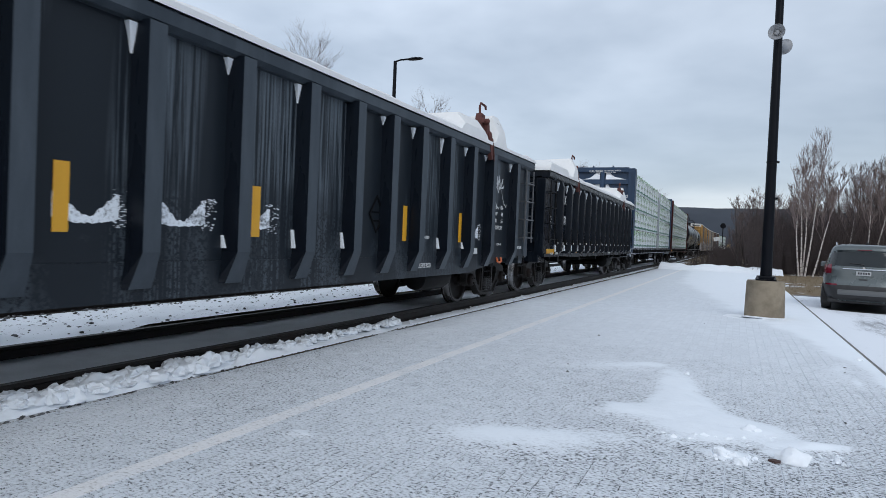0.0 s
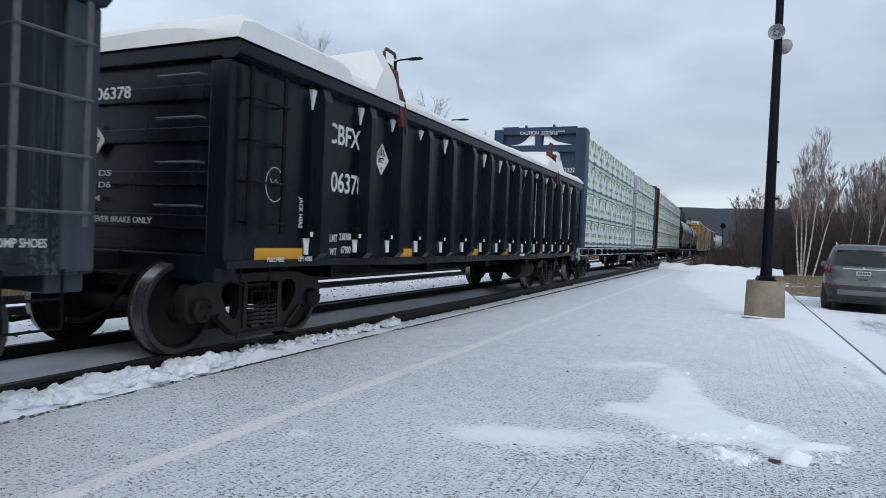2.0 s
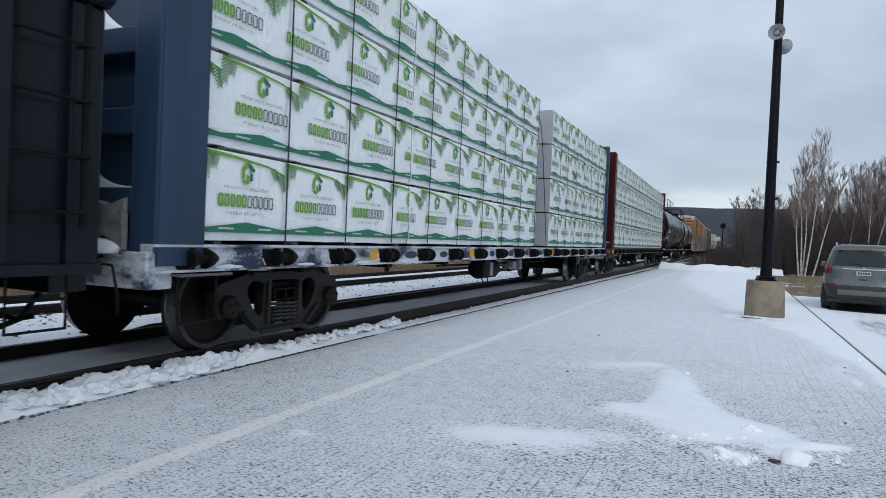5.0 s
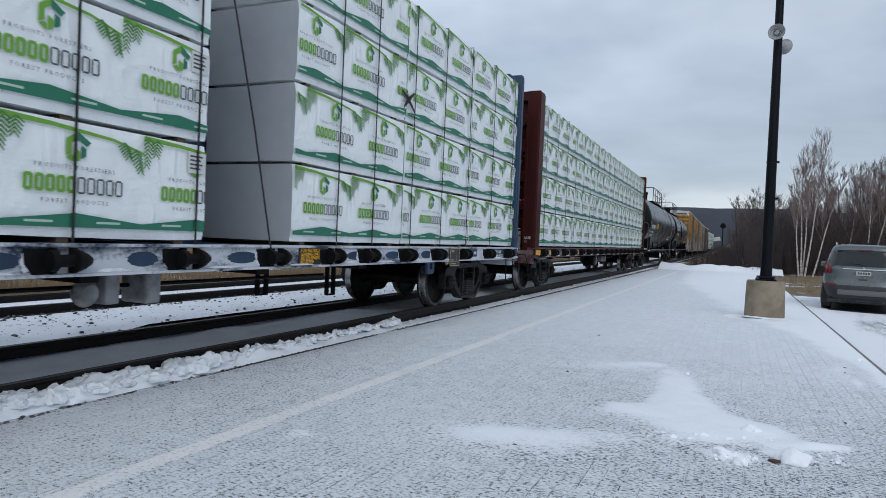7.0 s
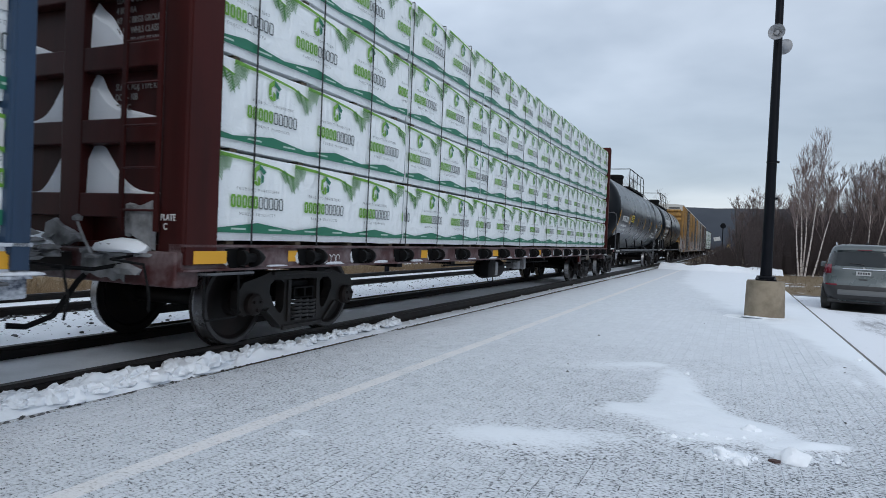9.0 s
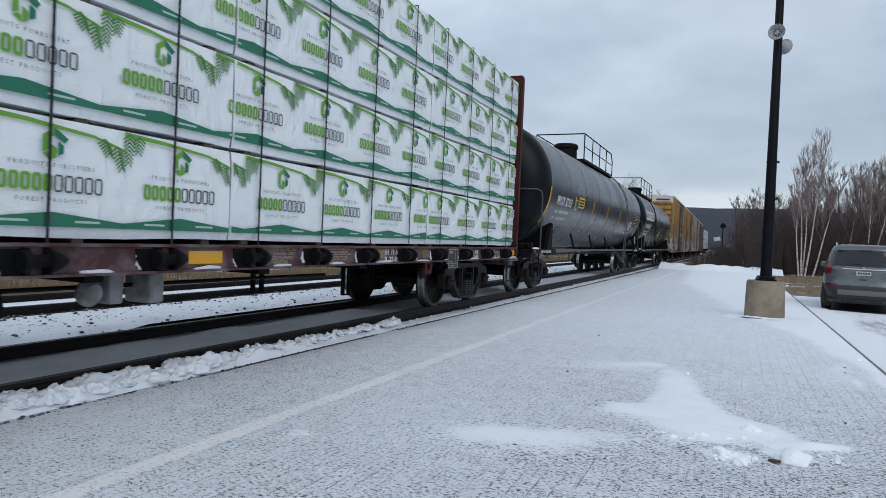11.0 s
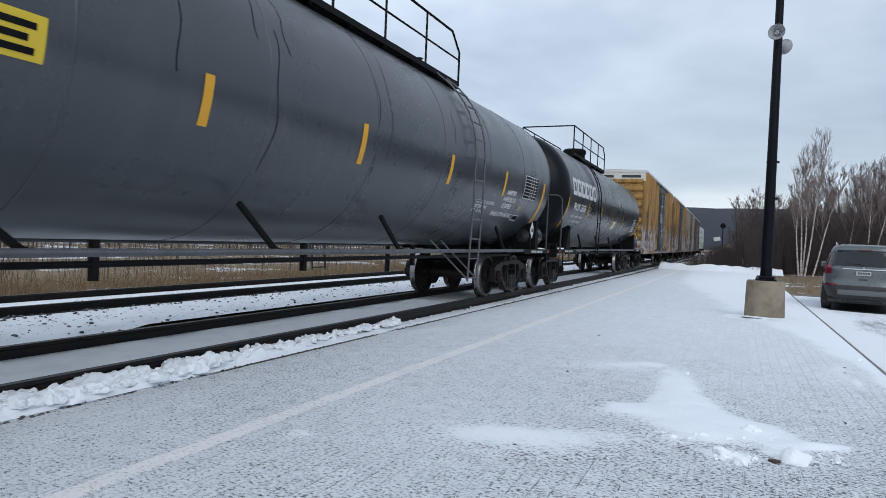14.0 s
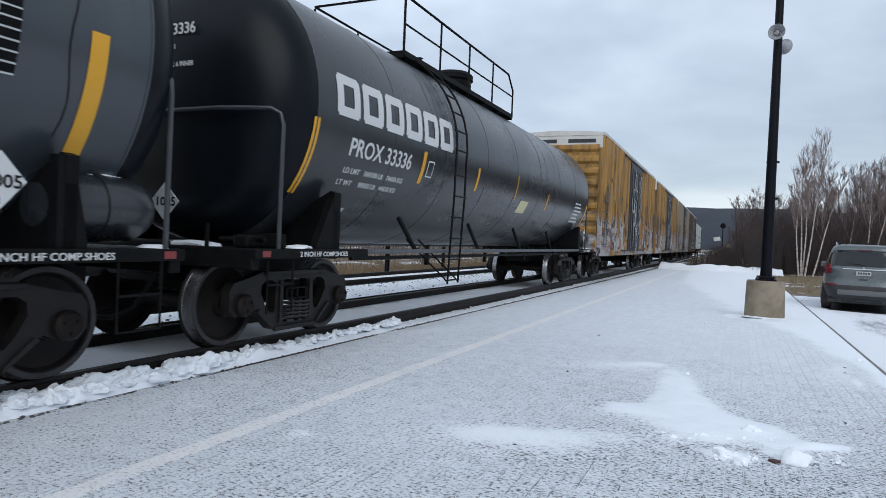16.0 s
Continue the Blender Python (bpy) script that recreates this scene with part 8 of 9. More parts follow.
def horn_speaker(parent, at, label):
    bm = bmesh.new()
    prof = [(0.03, -0.16), (0.055, -0.16), (0.06, -0.06), (0.075, 0.0), (0.11, 0.06), (0.155, 0.10), (0.165, 0.105), (0.16, 0.115), (0.10, 0.055), (0.06, 0.0), (0.05, 0.0)]
    lathe(bm, prof, "y", 28)
    horn = part("loudspeaker", bm, HORN_GREY, parent, label, True, at)
    bm = bmesh.new(); lathe(bm, [(0.0, 0.0), (0.05, 0.0), (0.045, 0.05), (0.0, 0.06)], "y", 16)
    part("horn_core", bm, HORN_GREY, horn, smooth=True)
    bm = bmesh.new(); tube(bm, [(0, -0.10, 0.0), (0, -0.12, -0.16), (0, -0.05, -0.20)], 0.014, 6)
    part("horn_bracket", bm, POST_BLACK, horn)


def lamp_post():
    root = thing("lamp_post", "tall black steel lamp post on a round concrete footing", "lamp post", at=pose(0.585, 15.40, 0))
    bm = bmesh.new()
    lathe(bm, [(0.0, -0.1), (0.395, -0.1), (0.392, 0.02), (0.372, 0.77), (0.355, 0.80), (0.0, 0.805)], "z", 48)
    foot = part("footing", bm, CONCRETE, root, "stained tan concrete footing", True)
    bm = bmesh.new()
    box(bm, -0.20, 0.20, -0.20, 0.20, 0.80, 0.835, 0.01); box(bm, -0.175, 0.175, -0.175, 0.175, 0.83, 0.90, 0.02)
    part("base_plate", bm, POST_BLACK, root)
    for sx in (-1, 1):
        for sy in (-1, 1):
            bm = bmesh.new(); lathe(bm, [(0, 0.83), (0.022, 0.83), (0.022, 0.87), (0.012, 0.875), (0.012, 0.90), (0, 0.90)], "z", 6, (sx * 0.165, sy * 0.165, 0))
            part("anchor_bolt", bm, RUNG, root)
    bm = bmesh.new()
    lathe(bm, [(0.0, 0.88), (0.118, 0.88), (0.110, 1.3), (0.075, 7.2), (0.068, 8.4), (0.0, 8.41)], "z", 20)
    part("pole", bm, POST_BLACK, root, "tapered black steel pole", True)
    for z in (3.32, 2.55):
        bm = bmesh.new(); lathe(bm, [(0.09, z - 0.012), (0.112, z - 0.012), (0.112, z + 0.012), (0.09, z + 0.012)], "z", 20)
        box(bm, 0.10, 0.145, -0.02, 0.02, z - 0.025, z + 0.025, 0.005)
        part("band_clamp", bm, POST_BLACK, root)
    horn_speaker(root, pose(-0.03, -0.24, 5.98, 0, 0, 170), "grey horn loudspeaker")
    horn_speaker(root, pose(0.10, 0.22, 5.84, 0, 0, -25), "grey horn loudspeaker")
    bm = bmesh.new(); bump_blob(bm, (0.0, 0.0, 0.0), (0.70, 0.62, 0.05), 4.0, 0.5, 3)
    single("footing_snow", bm, SNOW, "low snow heaped round the lamp footing", "snow", "", "stuff", True, pose(0.585, 15.35, 0.0))


lamp_post()


# ---- parked car ----
CAR_PAINT = worn("grey_car_paint", (0.115, 0.135, 0.14), 0.28, 0.3, (0.15, 0.16, 0.165), 0.4, 2.0, 300.0, 0.02)
CAR_TRIM = worn("black_car_plastic", (0.018, 0.018, 0.02), 0.6, 0, (0.06, 0.06, 0.06), 0.4, 4.0)
CAR_GLASS = plain("tinted_glass", (0.014, 0.018, 0.02), 0.08)
CHROME = plain("chrome", (0.62, 0.63, 0.65), 0.15, 1.0)
TAIL_RED = plain("tail_lamp_red", (0.17, 0.012, 0.026), 0.15)
PLATE_GREY = plain("number_plate_paint", (0.38, 0.39, 0.40), 0.5)
SILVER = plain("silver_skid_plate", (0.135, 0.14, 0.142), 0.5, 0.3)
TYRE = worn("tyre_rubber", (0.016, 0.016, 0.017), 0.8)

CAR_LEVELS = [  # height, rear, front, half width
    (0.26, 0.16, 4.05, 0.74), (0.34, 0.06, 4.18, 0.83), (0.46, 0.005, 4.25, 0.865), (0.60, 0.0, 4.27, 0.885), (0.70, 0.04, 4.27, 0.89), (0.80, 0.075, 4.24, 0.895), (0.92, 0.085, 4.15, 0.893), (1.00, 0.09, 3.95, 0.885), (1.06, 0.10, 3.30, 0.87),
    (1.15, 0.15, 3.12, 0.845), (1.27, 0.22, 2.94, 0.812), (1.41, 0.31, 2.70, 0.77), (1.52, 0.37, 2.48, 0.735), (1.60, 0.40, 2.28, 0.70), (1.655, 0.46, 2.05, 0.64), (1.69, 0.70, 1.85, 0.50), (1.70, 1.0, 1.6, 0.26)]


def car_point(z, a, out=0.0):
    """A place on the car's skin at a height and a bearing (radians, -pi/2 is the rear)."""
    lv = CAR_LEVELS
    for (z0, r0, f0, w0), (z1, r1, f1, w1) in zip(lv, lv[1:]):
        if z0 <= z <= z1:
            k = (z - z0) / (z1 - z0)
            r, f, w = r0 + (r1 - r0) * k, f0 + (f1 - f0) * k, w0 + (w1 - w0) * k
            break
    e = 2 / 5.5
    c, s = math.cos(a), math.sin(a)
    x = (w + out) * math.copysign(abs(c) ** e, c)
    y = (r + f) / 2 + ((f - r) / 2 + out) * math.copysign(abs(s) ** e, s)
    return (x, y, z)


def car_patch(bm, z0, z1, x_or_a, out, nz=6, na=14, rear=True):
    """A piece of the skin: between two heights, across the rear between two x, or between two bearings."""
    rows = []
    for i in range(nz + 1):
        z = z0 + (z1 - z0) * i / nz
        row = []
        for j in range(na + 1):
            if rear:
                w = car_point(z, 0.0)[0] - 0.001
                x = x_or_a[0] + (x_or_a[1] - x_or_a[0]) * j / na
                x = max(-w, min(w, x))
                a = -math.acos(max(-1, min(1, math.copysign(abs(x / w) ** (5.5 / 2), x))))
            else:
                a = x_or_a[0] + (x_or_a[1] - x_or_a[0]) * j / na
            row.append(car_point(z, a, out))
        rows.append(row)
    loft(bm, rows, closed=False)
    bmesh.ops.recalc_face_normals(bm, faces=bm.faces[:])


def parked_car():
    root = thing("car", "grey compact crossover parked nose-in on the snowy lot", "car", at=pose(2.87, 18.85, 0.0, 0, 0, -8))
    bm = bmesh.new()
    zs = [CAR_LEVELS[0][0]]
    for (z0, *_), (z1, *_) in zip(CAR_LEVELS, CAR_LEVELS[1:]):
        zs += [z0 + (z1 - z0) * k / 2 for k in (1, 2)]
    rings = []
    for z in zs:
        ring = []
        for k in range(96):
            t = 2 * math.pi * k / 96
            a = t + 0.22 * math.sin(4 * t) * -1 * 0.5
            ring.append(car_point(min(z, CAR_LEVELS[-1][0]), a))
        rings.append(ring)
    loft(bm, rings)
    bmesh.ops.recalc_face_normals(bm, faces=bm.faces[:])
    body = part("body", bm, CAR_PAINT, root, "grey metallic body", True)
    def piece(name, z0, z1, x0, x1, out, mat, label="", parent=root, nz=6, na=14):
        b = bmesh.new(); car_patch(b, z0, z1, (x0, x1), out, nz, na)
        return part(name, b, mat, parent, label, True)
    piece("rear_window", 1.14, 1.50, -0.76, 0.76, 0.006, CAR_GLASS, "dark tinted rear window")
    piece("rear_bumper", 0.29, 0.66, -0.895, 0.895, 0.012, CAR_TRIM, "black plastic rear bumper", na=40)
    piece("skid_plate", 0.42, 0.55, -0.52, 0.52, 0.022, SILVER, "silver rear skid plate")
    piece("number_plate", 0.915, 1.02, -0.155, 0.155, 0.016, PLATE_GREY, "white number plate with dark bars")
    for k in range(5):
        piece("plate_bar", 0.945, 0.995, -0.12 + 0.052 * k, -0.085 + 0.052 * k, 0.0185, CAR_TRIM, "", root, 1, 1)
    piece("chrome_strip", 1.06, 1.085, -0.44, 0.44, 0.016, CHROME, "chrome strip over the number plate")
    piece("tailgate_handle", 0.80, 0.83, -0.08, 0.08, 0.010, CAR_TRIM)
    for s in (-1, 1):
        piece("tail_lamp", 0.94, 1.17, *sorted((s * 0.68, s * 0.90)), 0.012, TAIL_RED, "dark red wrap-round tail lamp", root, 6, 12)
        piece("rear_reflector", 0.645, 0.685, *sorted((s * 0.55, s * 0.80)), 0.016, TAIL_RED, "red bumper reflector")
        b = bmesh.new(); a0 = 0.0 if s > 0 else math.pi
        car_patch(b, 1.12, 1.46, (a0 - 1.15, a0 + 0.95) if s > 0 else (a0 - 0.95, a0 + 1.15), 0.005, 6, 24, rear=False)
        part("side_window", b, CAR_GLASS, root, "dark side windows", True)
        b = bmesh.new(); tube(b, [(s * 0.61, 0.72, 1.66), (s * 0.62, 0.80, 1.73), (s * 0.62, 2.0, 1.73), (s * 0.59, 2.15, 1.64)], 0.018, 8)
        part("roof_rail", b, CHROME, root, smooth=True)
        b = bmesh.new(); box(b, *sorted((s * 0.86, s * 1.03)), 2.72, 2.86, 1.06, 1.20, 0.04)
        part("wing_mirror", b, CAR_PAINT, root)
    piece("spoiler", 1.54, 1.61, -0.60, 0.60, 0.05, CAR_PAINT, "roof spoiler with high brake light")
    piece("brake_light", 1.545, 1.56, -0.14, 0.14, 0.058, TAIL_RED)
    b = bmesh.new(); tube(b, [(-0.06, car_point(1.17, -math.pi / 2)[1] - 0.02, 1.17), (0.0, car_point(1.2, -math.pi / 2)[1] - 0.022, 1.19), (-0.30, car_point(1.22, -math.pi / 2)[1] - 0.018, 1.215)], 0.012, 6)
    part("rear_wiper", b, CAR_TRIM, root)
    b = bmesh.new(); bump_blob(b, (0.06, 1.0, 1.70), (0.04, 0.09, 0.07), 2.0, 0.1)
    part("roof_aerial", b, CAR_TRIM, root, "black roof fin aerial", True)
    b = bmesh.new(); lathe(b, [(0, -0.008), (0.03, -0.008), (0.03, 0.0), (0, 0.0)], "y", 16, (0, car_point(1.10, -math.pi / 2)[1] - 0.008, 1.10))
    part("badge", b, CHROME, root)
    bm = bmesh.new()
    lathe(bm, [(0.0, -0.10), (0.21, -0.10), (0.225, -0.112), (0.32, -0.112), (0.342, -0.09), (0.345, 0.0), (0.342, 0.09), (0.32, 0.112), (0.225, 0.112), (0.21, 0.10), (0.0, 0.10)], "x", 32)
    tyre = mesh_of("tyre", bm, TYRE, True)
    bm = bmesh.new()
    lathe(bm, [(0.0, 0.06), (0.05, 0.075), (0.07, 0.065), (0.19, 0.08), (0.215, 0.10), (0.215, 0.09), (0.0, 0.05)], "x", 20)
    rim = mesh_of("rim", bm, SILVER, True)
    for s in (-1, 1):
        for y in (0.80, 3.36):
            w = share("wheel", tyre, root, pose(s * 0.785, y, 0.345))
            share("rim", rim, w, pose(s * 0.03, 0, 0, 0, 0, 0 if s > 0 else 180))
    bm = bmesh.new(); box(bm, -0.75, 0.75, 0.2, 4.0, 0.20, 0.32, 0.03)
    part("underbody", bm, CAR_TRIM, root)


parked_car()


# ---- trees and brush ----



def birch_bark():
    n = Nodes("birch_bark")
    a, b = n.noise(5.0, 4, 0.6, stretch=(1, 1, 3.0)), n.noise(1.2, 3)
    f = n.ramp(a, (0.50, 0.0), (0.60, 1.0))
    c = n.mix(f, (0.56, 0.52, 0.50), (0.16, 0.135, 0.12))
    n.set("Base Color", n.mix(n.math("MULTIPLY", b, 0.4), c, (0.32, 0.26, 0.22))).set("Roughness", 0.8)
    return n.m


BIRCH = birch_bark()
TWIG = worn("bare_twig", (0.14, 0.105, 0.10), 0.9, 0, (0.23, 0.18, 0.168), 0.6, 0.6)
BIRCH_TWIG = worn("birch_twig", (0.24, 0.185, 0.175), 0.9, 0, (0.34, 0.28, 0.265), 0.6, 0.6)
BARK = worn("grey_brown_bark", (0.07, 0.060, 0.056), 0.9, 0, (0.17, 0.15, 0.135), 0.6, 2.0)
BRUSH = worn("brown_brush", (0.062, 0.047, 0.046), 0.95, 0, (0.112, 0.085, 0.080), 0.8, 0.25)
STRAW = worn("dry_straw", (0.21, 0.148, 0.085), 0.9, 0, (0.11, 0.074, 0.045), 0.7, 0.5)
MASS = worn("far_wood", (0.050, 0.041, 0.043), 0.95, 0, (0.080, 0.066, 0.068), 0.7, 0.12)


class Sticks:
    """Collects thin tapered three- or five-sided sticks into one mesh."""

    def __init__(self):
        self.v, self.f, self.m = [], [], []

    def add(self, pts, r0, r1, seg=3, mat=0):
        base = len(self.v)
        n = len(pts)
        for i, p in enumerate(pts):
            d = (pts[min(i + 1, n - 1)] - pts[max(i - 1, 0)])
            d = d.normalized() if d.length > 1e-9 else Vector((0, 0, 1))
            a = d.cross(Vector((0.31, 0.87, 0.12))).normalized()
            b = d.cross(a)
            r = r0 + (r1 - r0) * i / (n - 1)
            for k in range(seg):
                t = 2 * math.pi * k / seg
                self.v.append(tuple(p + (a * math.cos(t) + b * math.sin(t)) * r))
        for i in range(n - 1):
            for k in range(seg):
                q = (k + 1) % seg
                self.f.append((base + i * seg + k, base + i * seg + q, base + (i + 1) * seg + q, base + (i + 1) * seg + k))
                self.m.append(mat)

    def mesh(self, name, materials):
        me = bpy.data.meshes.new(name)
        me.from_pydata(self.v, [], self.f)
        for m in materials:
            me.materials.append(m)
        me.polygons.foreach_set("material_index", self.m)
        me.update()
        return me


def grow(st, rnd, p, d, length, r, depth, spread, lift, fork, fine=0.0):
    """A limb that bends a little and forks into finer ones."""
    pts, q, dirn = [p.copy()], p.copy(), d.copy()
    n = 4 if depth > 1 else 3
    for i in range(n):
        dirn = (dirn + Vector((rnd.gauss(0, 0.10), rnd.gauss(0, 0.10), rnd.gauss(0.02, 0.06) + lift * 0.12))).normalized()
        q = q + dirn * (length / n)
        pts.append(q.copy())
    st.add(pts, max(r, fine), max(fine * 0.7, r * (0.55 if depth else 0.3)), 5 if depth > 2 else 3, 0 if depth > 2 else 1)
    if depth == 0:
        return
    for k in range(fork if depth > 1 else fork + 1):
        f = rnd.uniform(0.35, 1.0)
        i = min(n - 1, int(f * n))
        at = pts[i].lerp(pts[i + 1], f * n - i if f < 1 else 1.0)
        axis = Vector((rnd.gauss(0, 1), rnd.gauss(0, 1), rnd.gauss(0, 0.3))).normalized()
        nd = (dirn + axis * spread + Vector((0, 0, lift))).normalized()
        grow(st, rnd, at, nd, length * rnd.uniform(0.50, 0.72), r * 0.5, depth - 1, spread, lift, fork, fine)


def bare_tree(name, at, height, seed, bark, label, lean=(0, 0), fork=5, spread=0.65, lift=0.35, radius=None, bare=0.35, group="", fine=0.0, white=1.0, twig=None):
    rnd = random.Random(seed)
    root = thing(name, label, "tree", group, at=pose(*at))
    trunk, crown = Sticks(), Sticks()
    r = radius or height * 0.011
    pts, q = [Vector((0, 0, -0.1))], Vector((0, 0, -0.1))
    n = 9
    d = Vector((lean[0], lean[1], 1)).normalized()
    for i in range(n):
        d = (d + Vector((rnd.gauss(0, 0.03), rnd.gauss(0, 0.03), 0.03))).normalized()
        q = q + d * (height * 0.92 / n)
        pts.append(q.copy())
    c = max(2, int(round(white * n)))
    trunk.add(pts[:c + 1], r, r * (1 - 0.78 * c / n), 7, 0)
    if c < n:
        trunk.add(pts[c:], r * (1 - 0.78 * c / n), r * 0.22, 6, 1)
    for k in range(int(height * 2.6)):
        f = bare + (1 - bare) * rnd.random() ** 0.8
        i = min(n - 1, int(f * n))
        p = pts[i].lerp(pts[i + 1], f * n - i if f < 1 else 1.0)
        a = rnd.uniform(0, 2 * math.pi)
        nd = Vector((math.cos(a) * spread, math.sin(a) * spread, lift + 0.5)).normalized()
        grow(crown, rnd, p, nd, height * 0.20 * (1.25 - f * 0.7), r * 0.36 * (1.2 - f), 2, spread, lift, fork, fine)
    ob = new("trunk", trunk.mesh("trunk", [bark, twig or TWIG])); ob.parent = root
    ob = new("crown", crown.mesh("crown", [twig or TWIG, twig or TWIG])); ob.parent = root
    return root


def build_trees():
    g = "birches at the wood's edge"
    lab = "slender white-barked birch with bare fine twigs"
    for k, (x, y, h, lx, ly) in enumerate(((3.42, 44.0, 5.6, -0.13, 0.02), (3.55, 44.1, 7.5, -0.05, 0.0), (3.72, 44.0, 8.3, 0.09, 0.0), (3.60, 44.3, 6.6, 0.02, 0.0), (4.10, 43.8, 5.6, 0.17, 0.0), (7.0, 46.0, 6.4, 0.04, 0.0), (7.35, 46.3, 6.8, 0.12, 0.0), (6.2, 47.0, 6.2, 0.05, 0.0))):
        bare_tree("birch_tree", (x, y, 0), h, 100 + k, BIRCH, lab, (lx, ly), 5, 0.50, 0.46, 0.055, 0.40, g, 0.0050, 0.72, BIRCH_TWIG)
    g = "bare trees of the wood"
    lab = "grey-brown bare deciduous tree with fine branching"
    rnd = random.Random(77)
    for k in range(34):
        x, y = -0.3 + 0.43 * k + rnd.uniform(-0.4, 0.4), 46.5 + rnd.uniform(0, 12)
        tall = min(6.8, 4.7 + 0.10 * k) * rnd.uniform(0.88, 1.08) * y / 47
        bare_tree("bare_tree", (x, y, -0.2), tall, 200 + k, BARK, lab, (rnd.uniform(-.08, .08), 0), 5, 0.58, 0.42, None, 0.22, g, 0.007)
    for k, (x, y, h) in enumerate(((-29.6, 40.0, 16.2), (-31.5, 43.0, 15.0), (-19.6, 40.0, 11.4), (-24.0, 60.0, 12.6), (-14.8, 62.0, 9.5), (-14.5, 96.0, 12.2), (-12.5, 120.0, 11.5), (-17.5, 88.0, 12.0))):
        bare_tree("bare_tree", (x, y, -0.5), h, 300 + k, BARK, "tall bare deciduous tree beyond the tracks", (0, 0), 5, 0.75, 0.35, h * 0.012, 0.35, "bare trees beyond the tracks")


def thicket(name, count, place, heights, seed, material, label, twigs=5, thick=0.012):
    rnd = random.Random(seed)
    st = Sticks()
    for k in range(count):
        x, y, z = place(rnd)
        h = rnd.uniform(*heights) * (0.75 + 0.5 * abs(fractal(x, y, 0.22, 2, seed)))
        base = Vector((x, y, z - 0.1))
        d = Vector((rnd.gauss(0, 0.12), rnd.gauss(0, 0.12), 1)).normalized()
        mid = base + d * h * 0.5
        top = mid + (d + Vector((rnd.gauss(0, 0.12), rnd.gauss(0, 0.12), 0))).normalized() * h * 0.5
        r = thick * (0.6 + 0.4 * h / heights[1])
        st.add([base, mid, top], r, r * 0.35, 3)
        for j in range(twigs):
            f = rnd.uniform(0.25, 1.0)
            p = base.lerp(mid, f * 2) if f < 0.5 else mid.lerp(top, f * 2 - 1)
            a = rnd.uniform(0, 2 * math.pi)
            ln = h * rnd.uniform(0.16, 0.34)
            e = p + Vector((math.cos(a) * 0.55, math.sin(a) * 0.55, rnd.uniform(0.35, 1.0))) * ln
            st.add([p, e], r * 0.55, r * 0.2, 3)
    ob = new(name, st.mesh(name, [material]))
    return tagged(ob, label, "brush", "", "stuff")


def build_brush():
    def edge_of_wood(r):
        y = 45.0 + 20 * r.random()
        return (0.6 + (y - 45) * 0.03 + 24 * r.random() ** 1.35, y, -0.1)
    def along_the_line(r):
        y = 52 + 190 * r.random() ** 1.25
        return (track_x(y) + 5.6 + (y - 50) * 0.012 + 10 * r.random() ** 0.8, y, -0.1)
    def beside_the_line(r):
        y = 49 + 60 * r.random()
        return (track_x(y) + 3.6 + 2.6 * r.random() + (y - 50) * 0.012, y, -0.1)
    thicket("brush", 6500, edge_of_wood, (2.8, 4.9), 1.0, BRUSH, "dense brown leafless brush at the wood's edge", 9, 0.011)
    thicket("brush", 2600, along_the_line, (2.4, 4.6), 2.0, BRUSH, "dense brown leafless brush along the line", 7, 0.02)
    thicket("brush", 1200, beside_the_line, (0.9, 2.3), 5.0, BRUSH, "low brown scrub close beside the line", 5, 0.012)
    thicket("low_brush", 1500, lambda r: (-3.2 + 7.5 * r.random(), 47.5 + 8 * r.random(), -0.15), (0.5, 1.5), 3.0, BRUSH, "low reddish-brown scrub behind the snow ridge", 4, 0.008)
    thicket("brush", 3800, lambda r: ((lambda y: (track_x(min(y, 200)) - 11.5 - 22 * r.random() ** 1.4, y, -0.55))(4 + 150 * r.random() ** 1.3)), (1.2, 3.0), 4.0, BRUSH, "brown leafless brush beyond the siding", 5, 0.010)
    # straw-coloured grass
    rnd = random.Random(9)
    st = Sticks()
    for k in range(15000):
        y = 5 + 75 * rnd.random() ** 1.7
        x = track_x(y) - 8.0 - 5.5 * rnd.random()
        z = -0.22 - 0.35 * min(1, max(0, (-7.6 - (x - track_x(y))) / 3))
        h = rnd.uniform(0.18, 0.62)
        p = Vector((x, y, z - 0.05))
        q = p + Vector((rnd.gauss(0, 0.10), rnd.gauss(0, 0.10), h * 0.6))
        st.add([p, q, q + Vector((rnd.gauss(0, 0.16), rnd.gauss(0, 0.16), h * 0.4))], 0.006, 0.002, 3)
    tagged(new("dry_grass", st.mesh("dry_grass", [STRAW])), "dry straw-coloured grass beyond the siding", "grass", "", "stuff")
    st = Sticks()
    for k in range(2600):
        x, y = 1.9 + 12 * rnd.random(), 25.0 + 18 * rnd.random()
        p = Vector((x, y, -0.04))
        st.add([p, p + Vector((rnd.gauss(0, 0.05), rnd.gauss(0, 0.05), rnd.uniform(0.04, 0.16)))], 0.008, 0.003, 3)
    tagged(new("dry_grass", st.mesh("dry_grass", [STRAW])), "short yellow dead grass on the verge", "grass", "", "stuff")
    # far belt of leafless wood: ragged rows of stems that close the view
    for seed, place, hh in ((41, lambda r: (10 + 110 * r.random(), 72 + 45 * r.random(), -0.3), (4.5, 7.5)), (42, lambda r: ((lambda y: (track_x(y) + 6 + 26 * r.random(), y, -0.3))(110 + 260 * r.random())), (4.5, 8.0)), (43, lambda r: ((lambda y: (track_x(min(y, 260)) - 30 - 60 * r.random(), y, -0.6))(20 + 330 * r.random())), (5, 9))):
        thicket("far_wood", 2600, place, hh, seed, MASS, "far belt of leafless grey-brown wood", 6, 0.05)


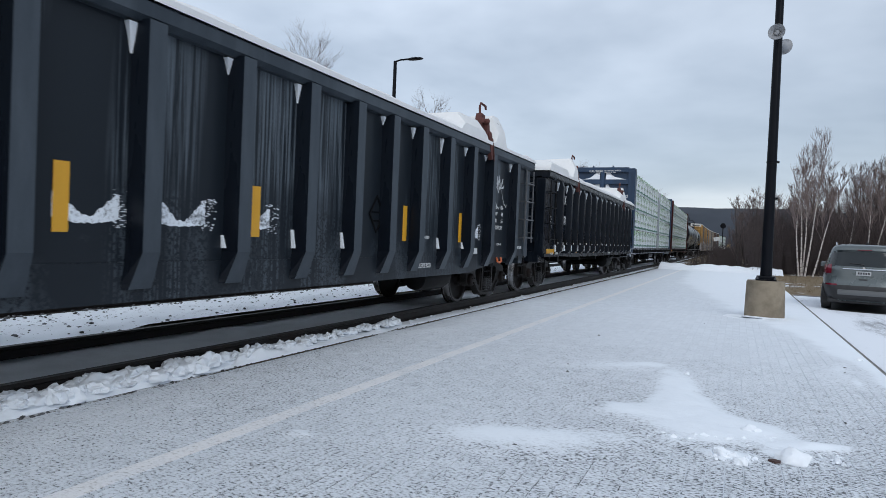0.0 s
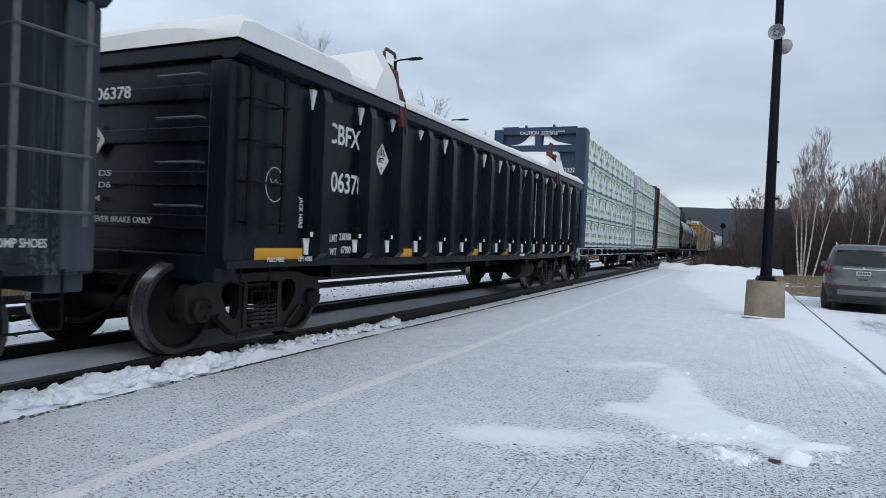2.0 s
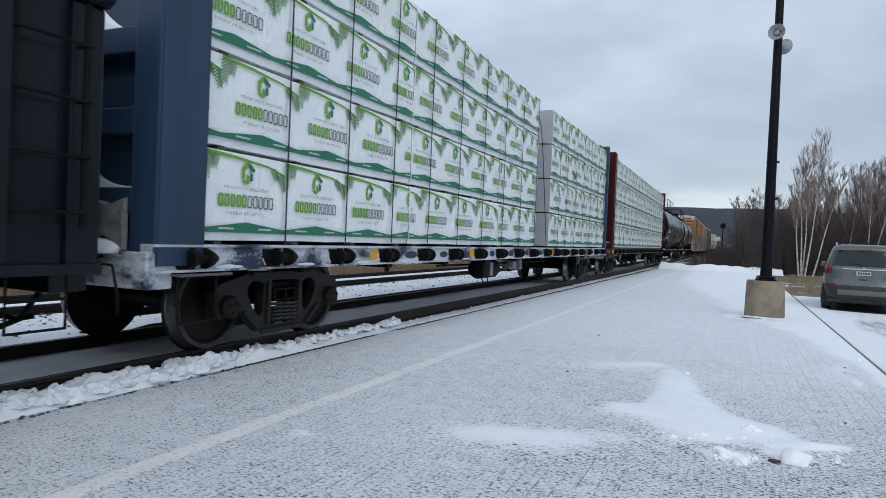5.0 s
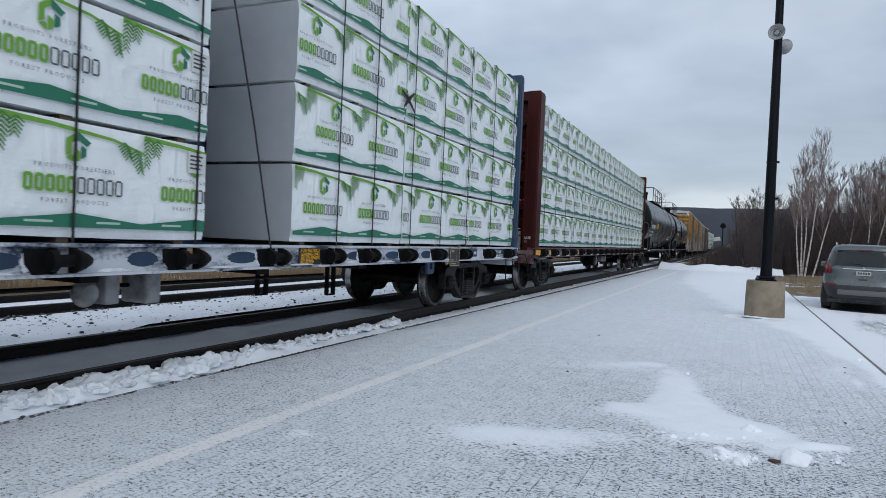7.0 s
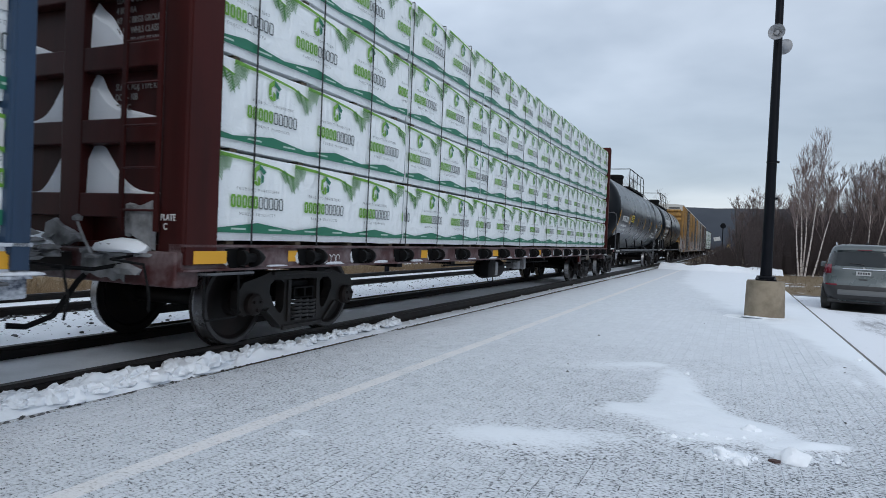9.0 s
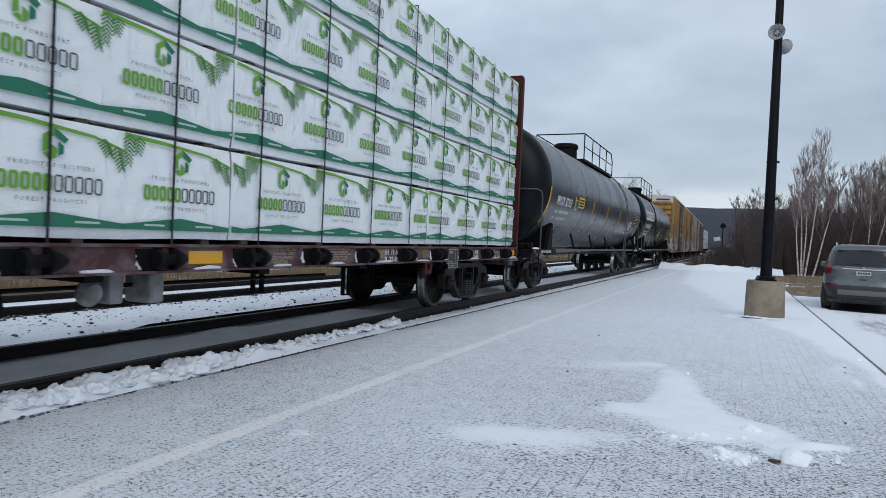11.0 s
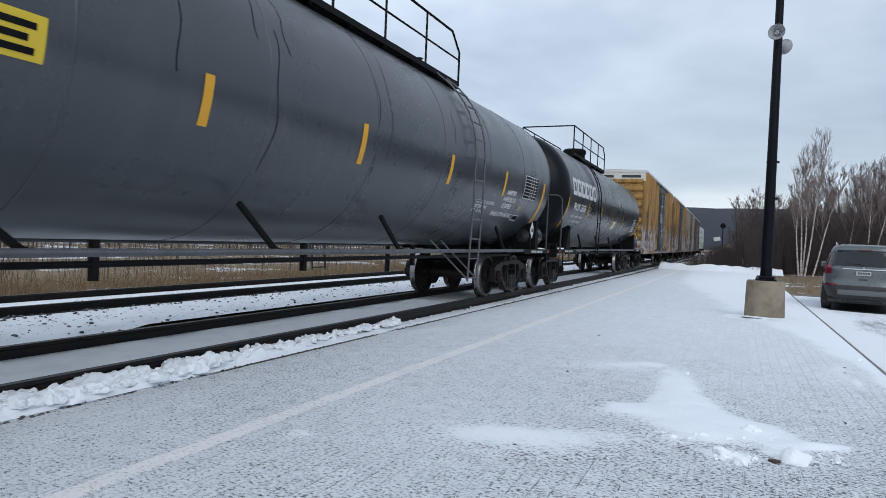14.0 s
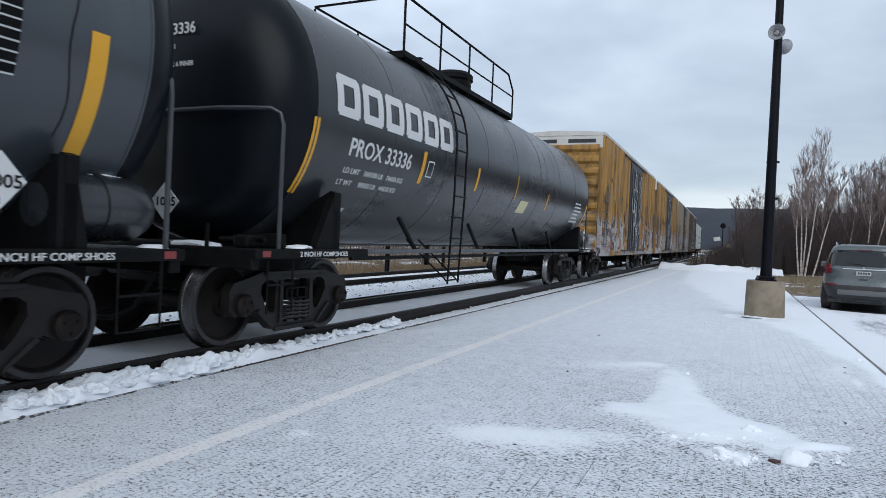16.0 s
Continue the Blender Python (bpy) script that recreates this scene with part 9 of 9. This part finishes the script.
build_trees()
build_brush()


# ---- stones, far lamps, signals ----
def ballast_stones():
    rnd = random.Random(14)
    bm = bmesh.new()
    for k in range(900):
        y = 3 + 32 * rnd.random() ** 1.4
        if rnd.random() < 0.55:
            u = -3.95 + abs(rnd.gauss(0, 0.35))
        else:
            u = rnd.uniform(-3.6, -0.95)
        s = rnd.uniform(0.010, 0.030)
        z = -0.02 + 0.08 * (u + 3.95) / 3.15
        bump_blob(bm, (track_x(y) + u, y, z + 0.025), (s, s * 1.2, s * 0.8), k * 0.17, 0.4, 1)
    single("ballast_stones", bm, DARK_GRIT, "dark ballast stones in the snow between the tracks", "gravel", "", "stuff")


def yard_lamp(x, y, top, label):
    root = thing("yard_lamp", label, "street lamp", "lamps beyond the tracks", at=pose(x, y, -0.5))
    bm = bmesh.new(); lathe(bm, [(0.0, 0.0), (0.10, 0.0), (0.065, top), (0.0, top + 0.01)], "z", 12)
    part("pole", bm, POST_BLACK, root, smooth=True)
    bm = bmesh.new(); tube(bm, [(0, 0, top - 0.02), (0.25, 0.0, top + 0.03), (0.55, 0.0, top + 0.03)], 0.035, 8)
    part("arm", bm, POST_BLACK, root)
    bm = bmesh.new(); bump_blob(bm, (0.85, 0, top + 0.01), (0.36, 0.14, 0.08), 1.0, 0.05, 2)
    part("lamp_head", bm, POST_BLACK, root, "dark flat lamp head", True)


def line_signals():
    root = thing("signal", "dark railway signal with a round target beside the line", "railway signal", at=pose(-2.16, 110, -0.6))
    bm = bmesh.new(); tube(bm, [(0, 0, 0), (0, 0, 6.0)], 0.07, 8)
    part("mast", bm, POST_BLACK, root)
    bm = bmesh.new(); lathe(bm, [(0, -0.05), (0.42, -0.05), (0.42, 0.0), (0, 0.02)], "y", 20, (0, -0.1, 5.65))
    part("target", bm, POST_BLACK, root, "round black signal target")
    bm = bmesh.new(); box(bm, -0.50, 0.45, -0.16, -0.12, 3.35, 3.95, 0.01)
    part("sign_board", bm, WHITE, root, "blank white board", at=pose(0, 0, 0, 0, -12, 0))
    root = thing("track_sign", "small yellow square sign on a post beside the line", "sign", at=pose(-1.08, 95, -0.55))
    bm = bmesh.new(); tube(bm, [(0, 0, 0), (0, 0, 2.6)], 0.04, 6)
    part("post", bm, RUNG, root)
    bm = bmesh.new(); box(bm, -0.24, 0.24, -0.06, -0.03, 2.15, 2.65, 0.01)
    part("sign_face", bm, plain("sign_tan", (0.42, 0.30, 0.14), 0.6), root, "faded yellow sign face")


ballast_stones()
yard_lamp(-12.35, 22.0, 8.66, "black yard lamp on a tall post beyond the tracks")
yard_lamp(-14.95, 33.0, 8.45, "black yard lamp on a tall post beyond the tracks")
line_signals()


# ---- what moves ----
def motions():
    for root, q, wheelsets in ROOTS:
        q, x, z = q if isinstance(q, tuple) else (q, 0.0, 0.0)
        walk(root, [(0.5 * i, car_pose(q, 0.5 * i) @ pose(x, 0, z)) for i in range(33)])
        for w, y, r in wheelsets:
            walk(w, [(0.1 * i, pose(0, y, r, math.degrees((train_shift(0) - train_shift(0.1 * i)) / r), 0, 0)) for i in range(161)])


motions()
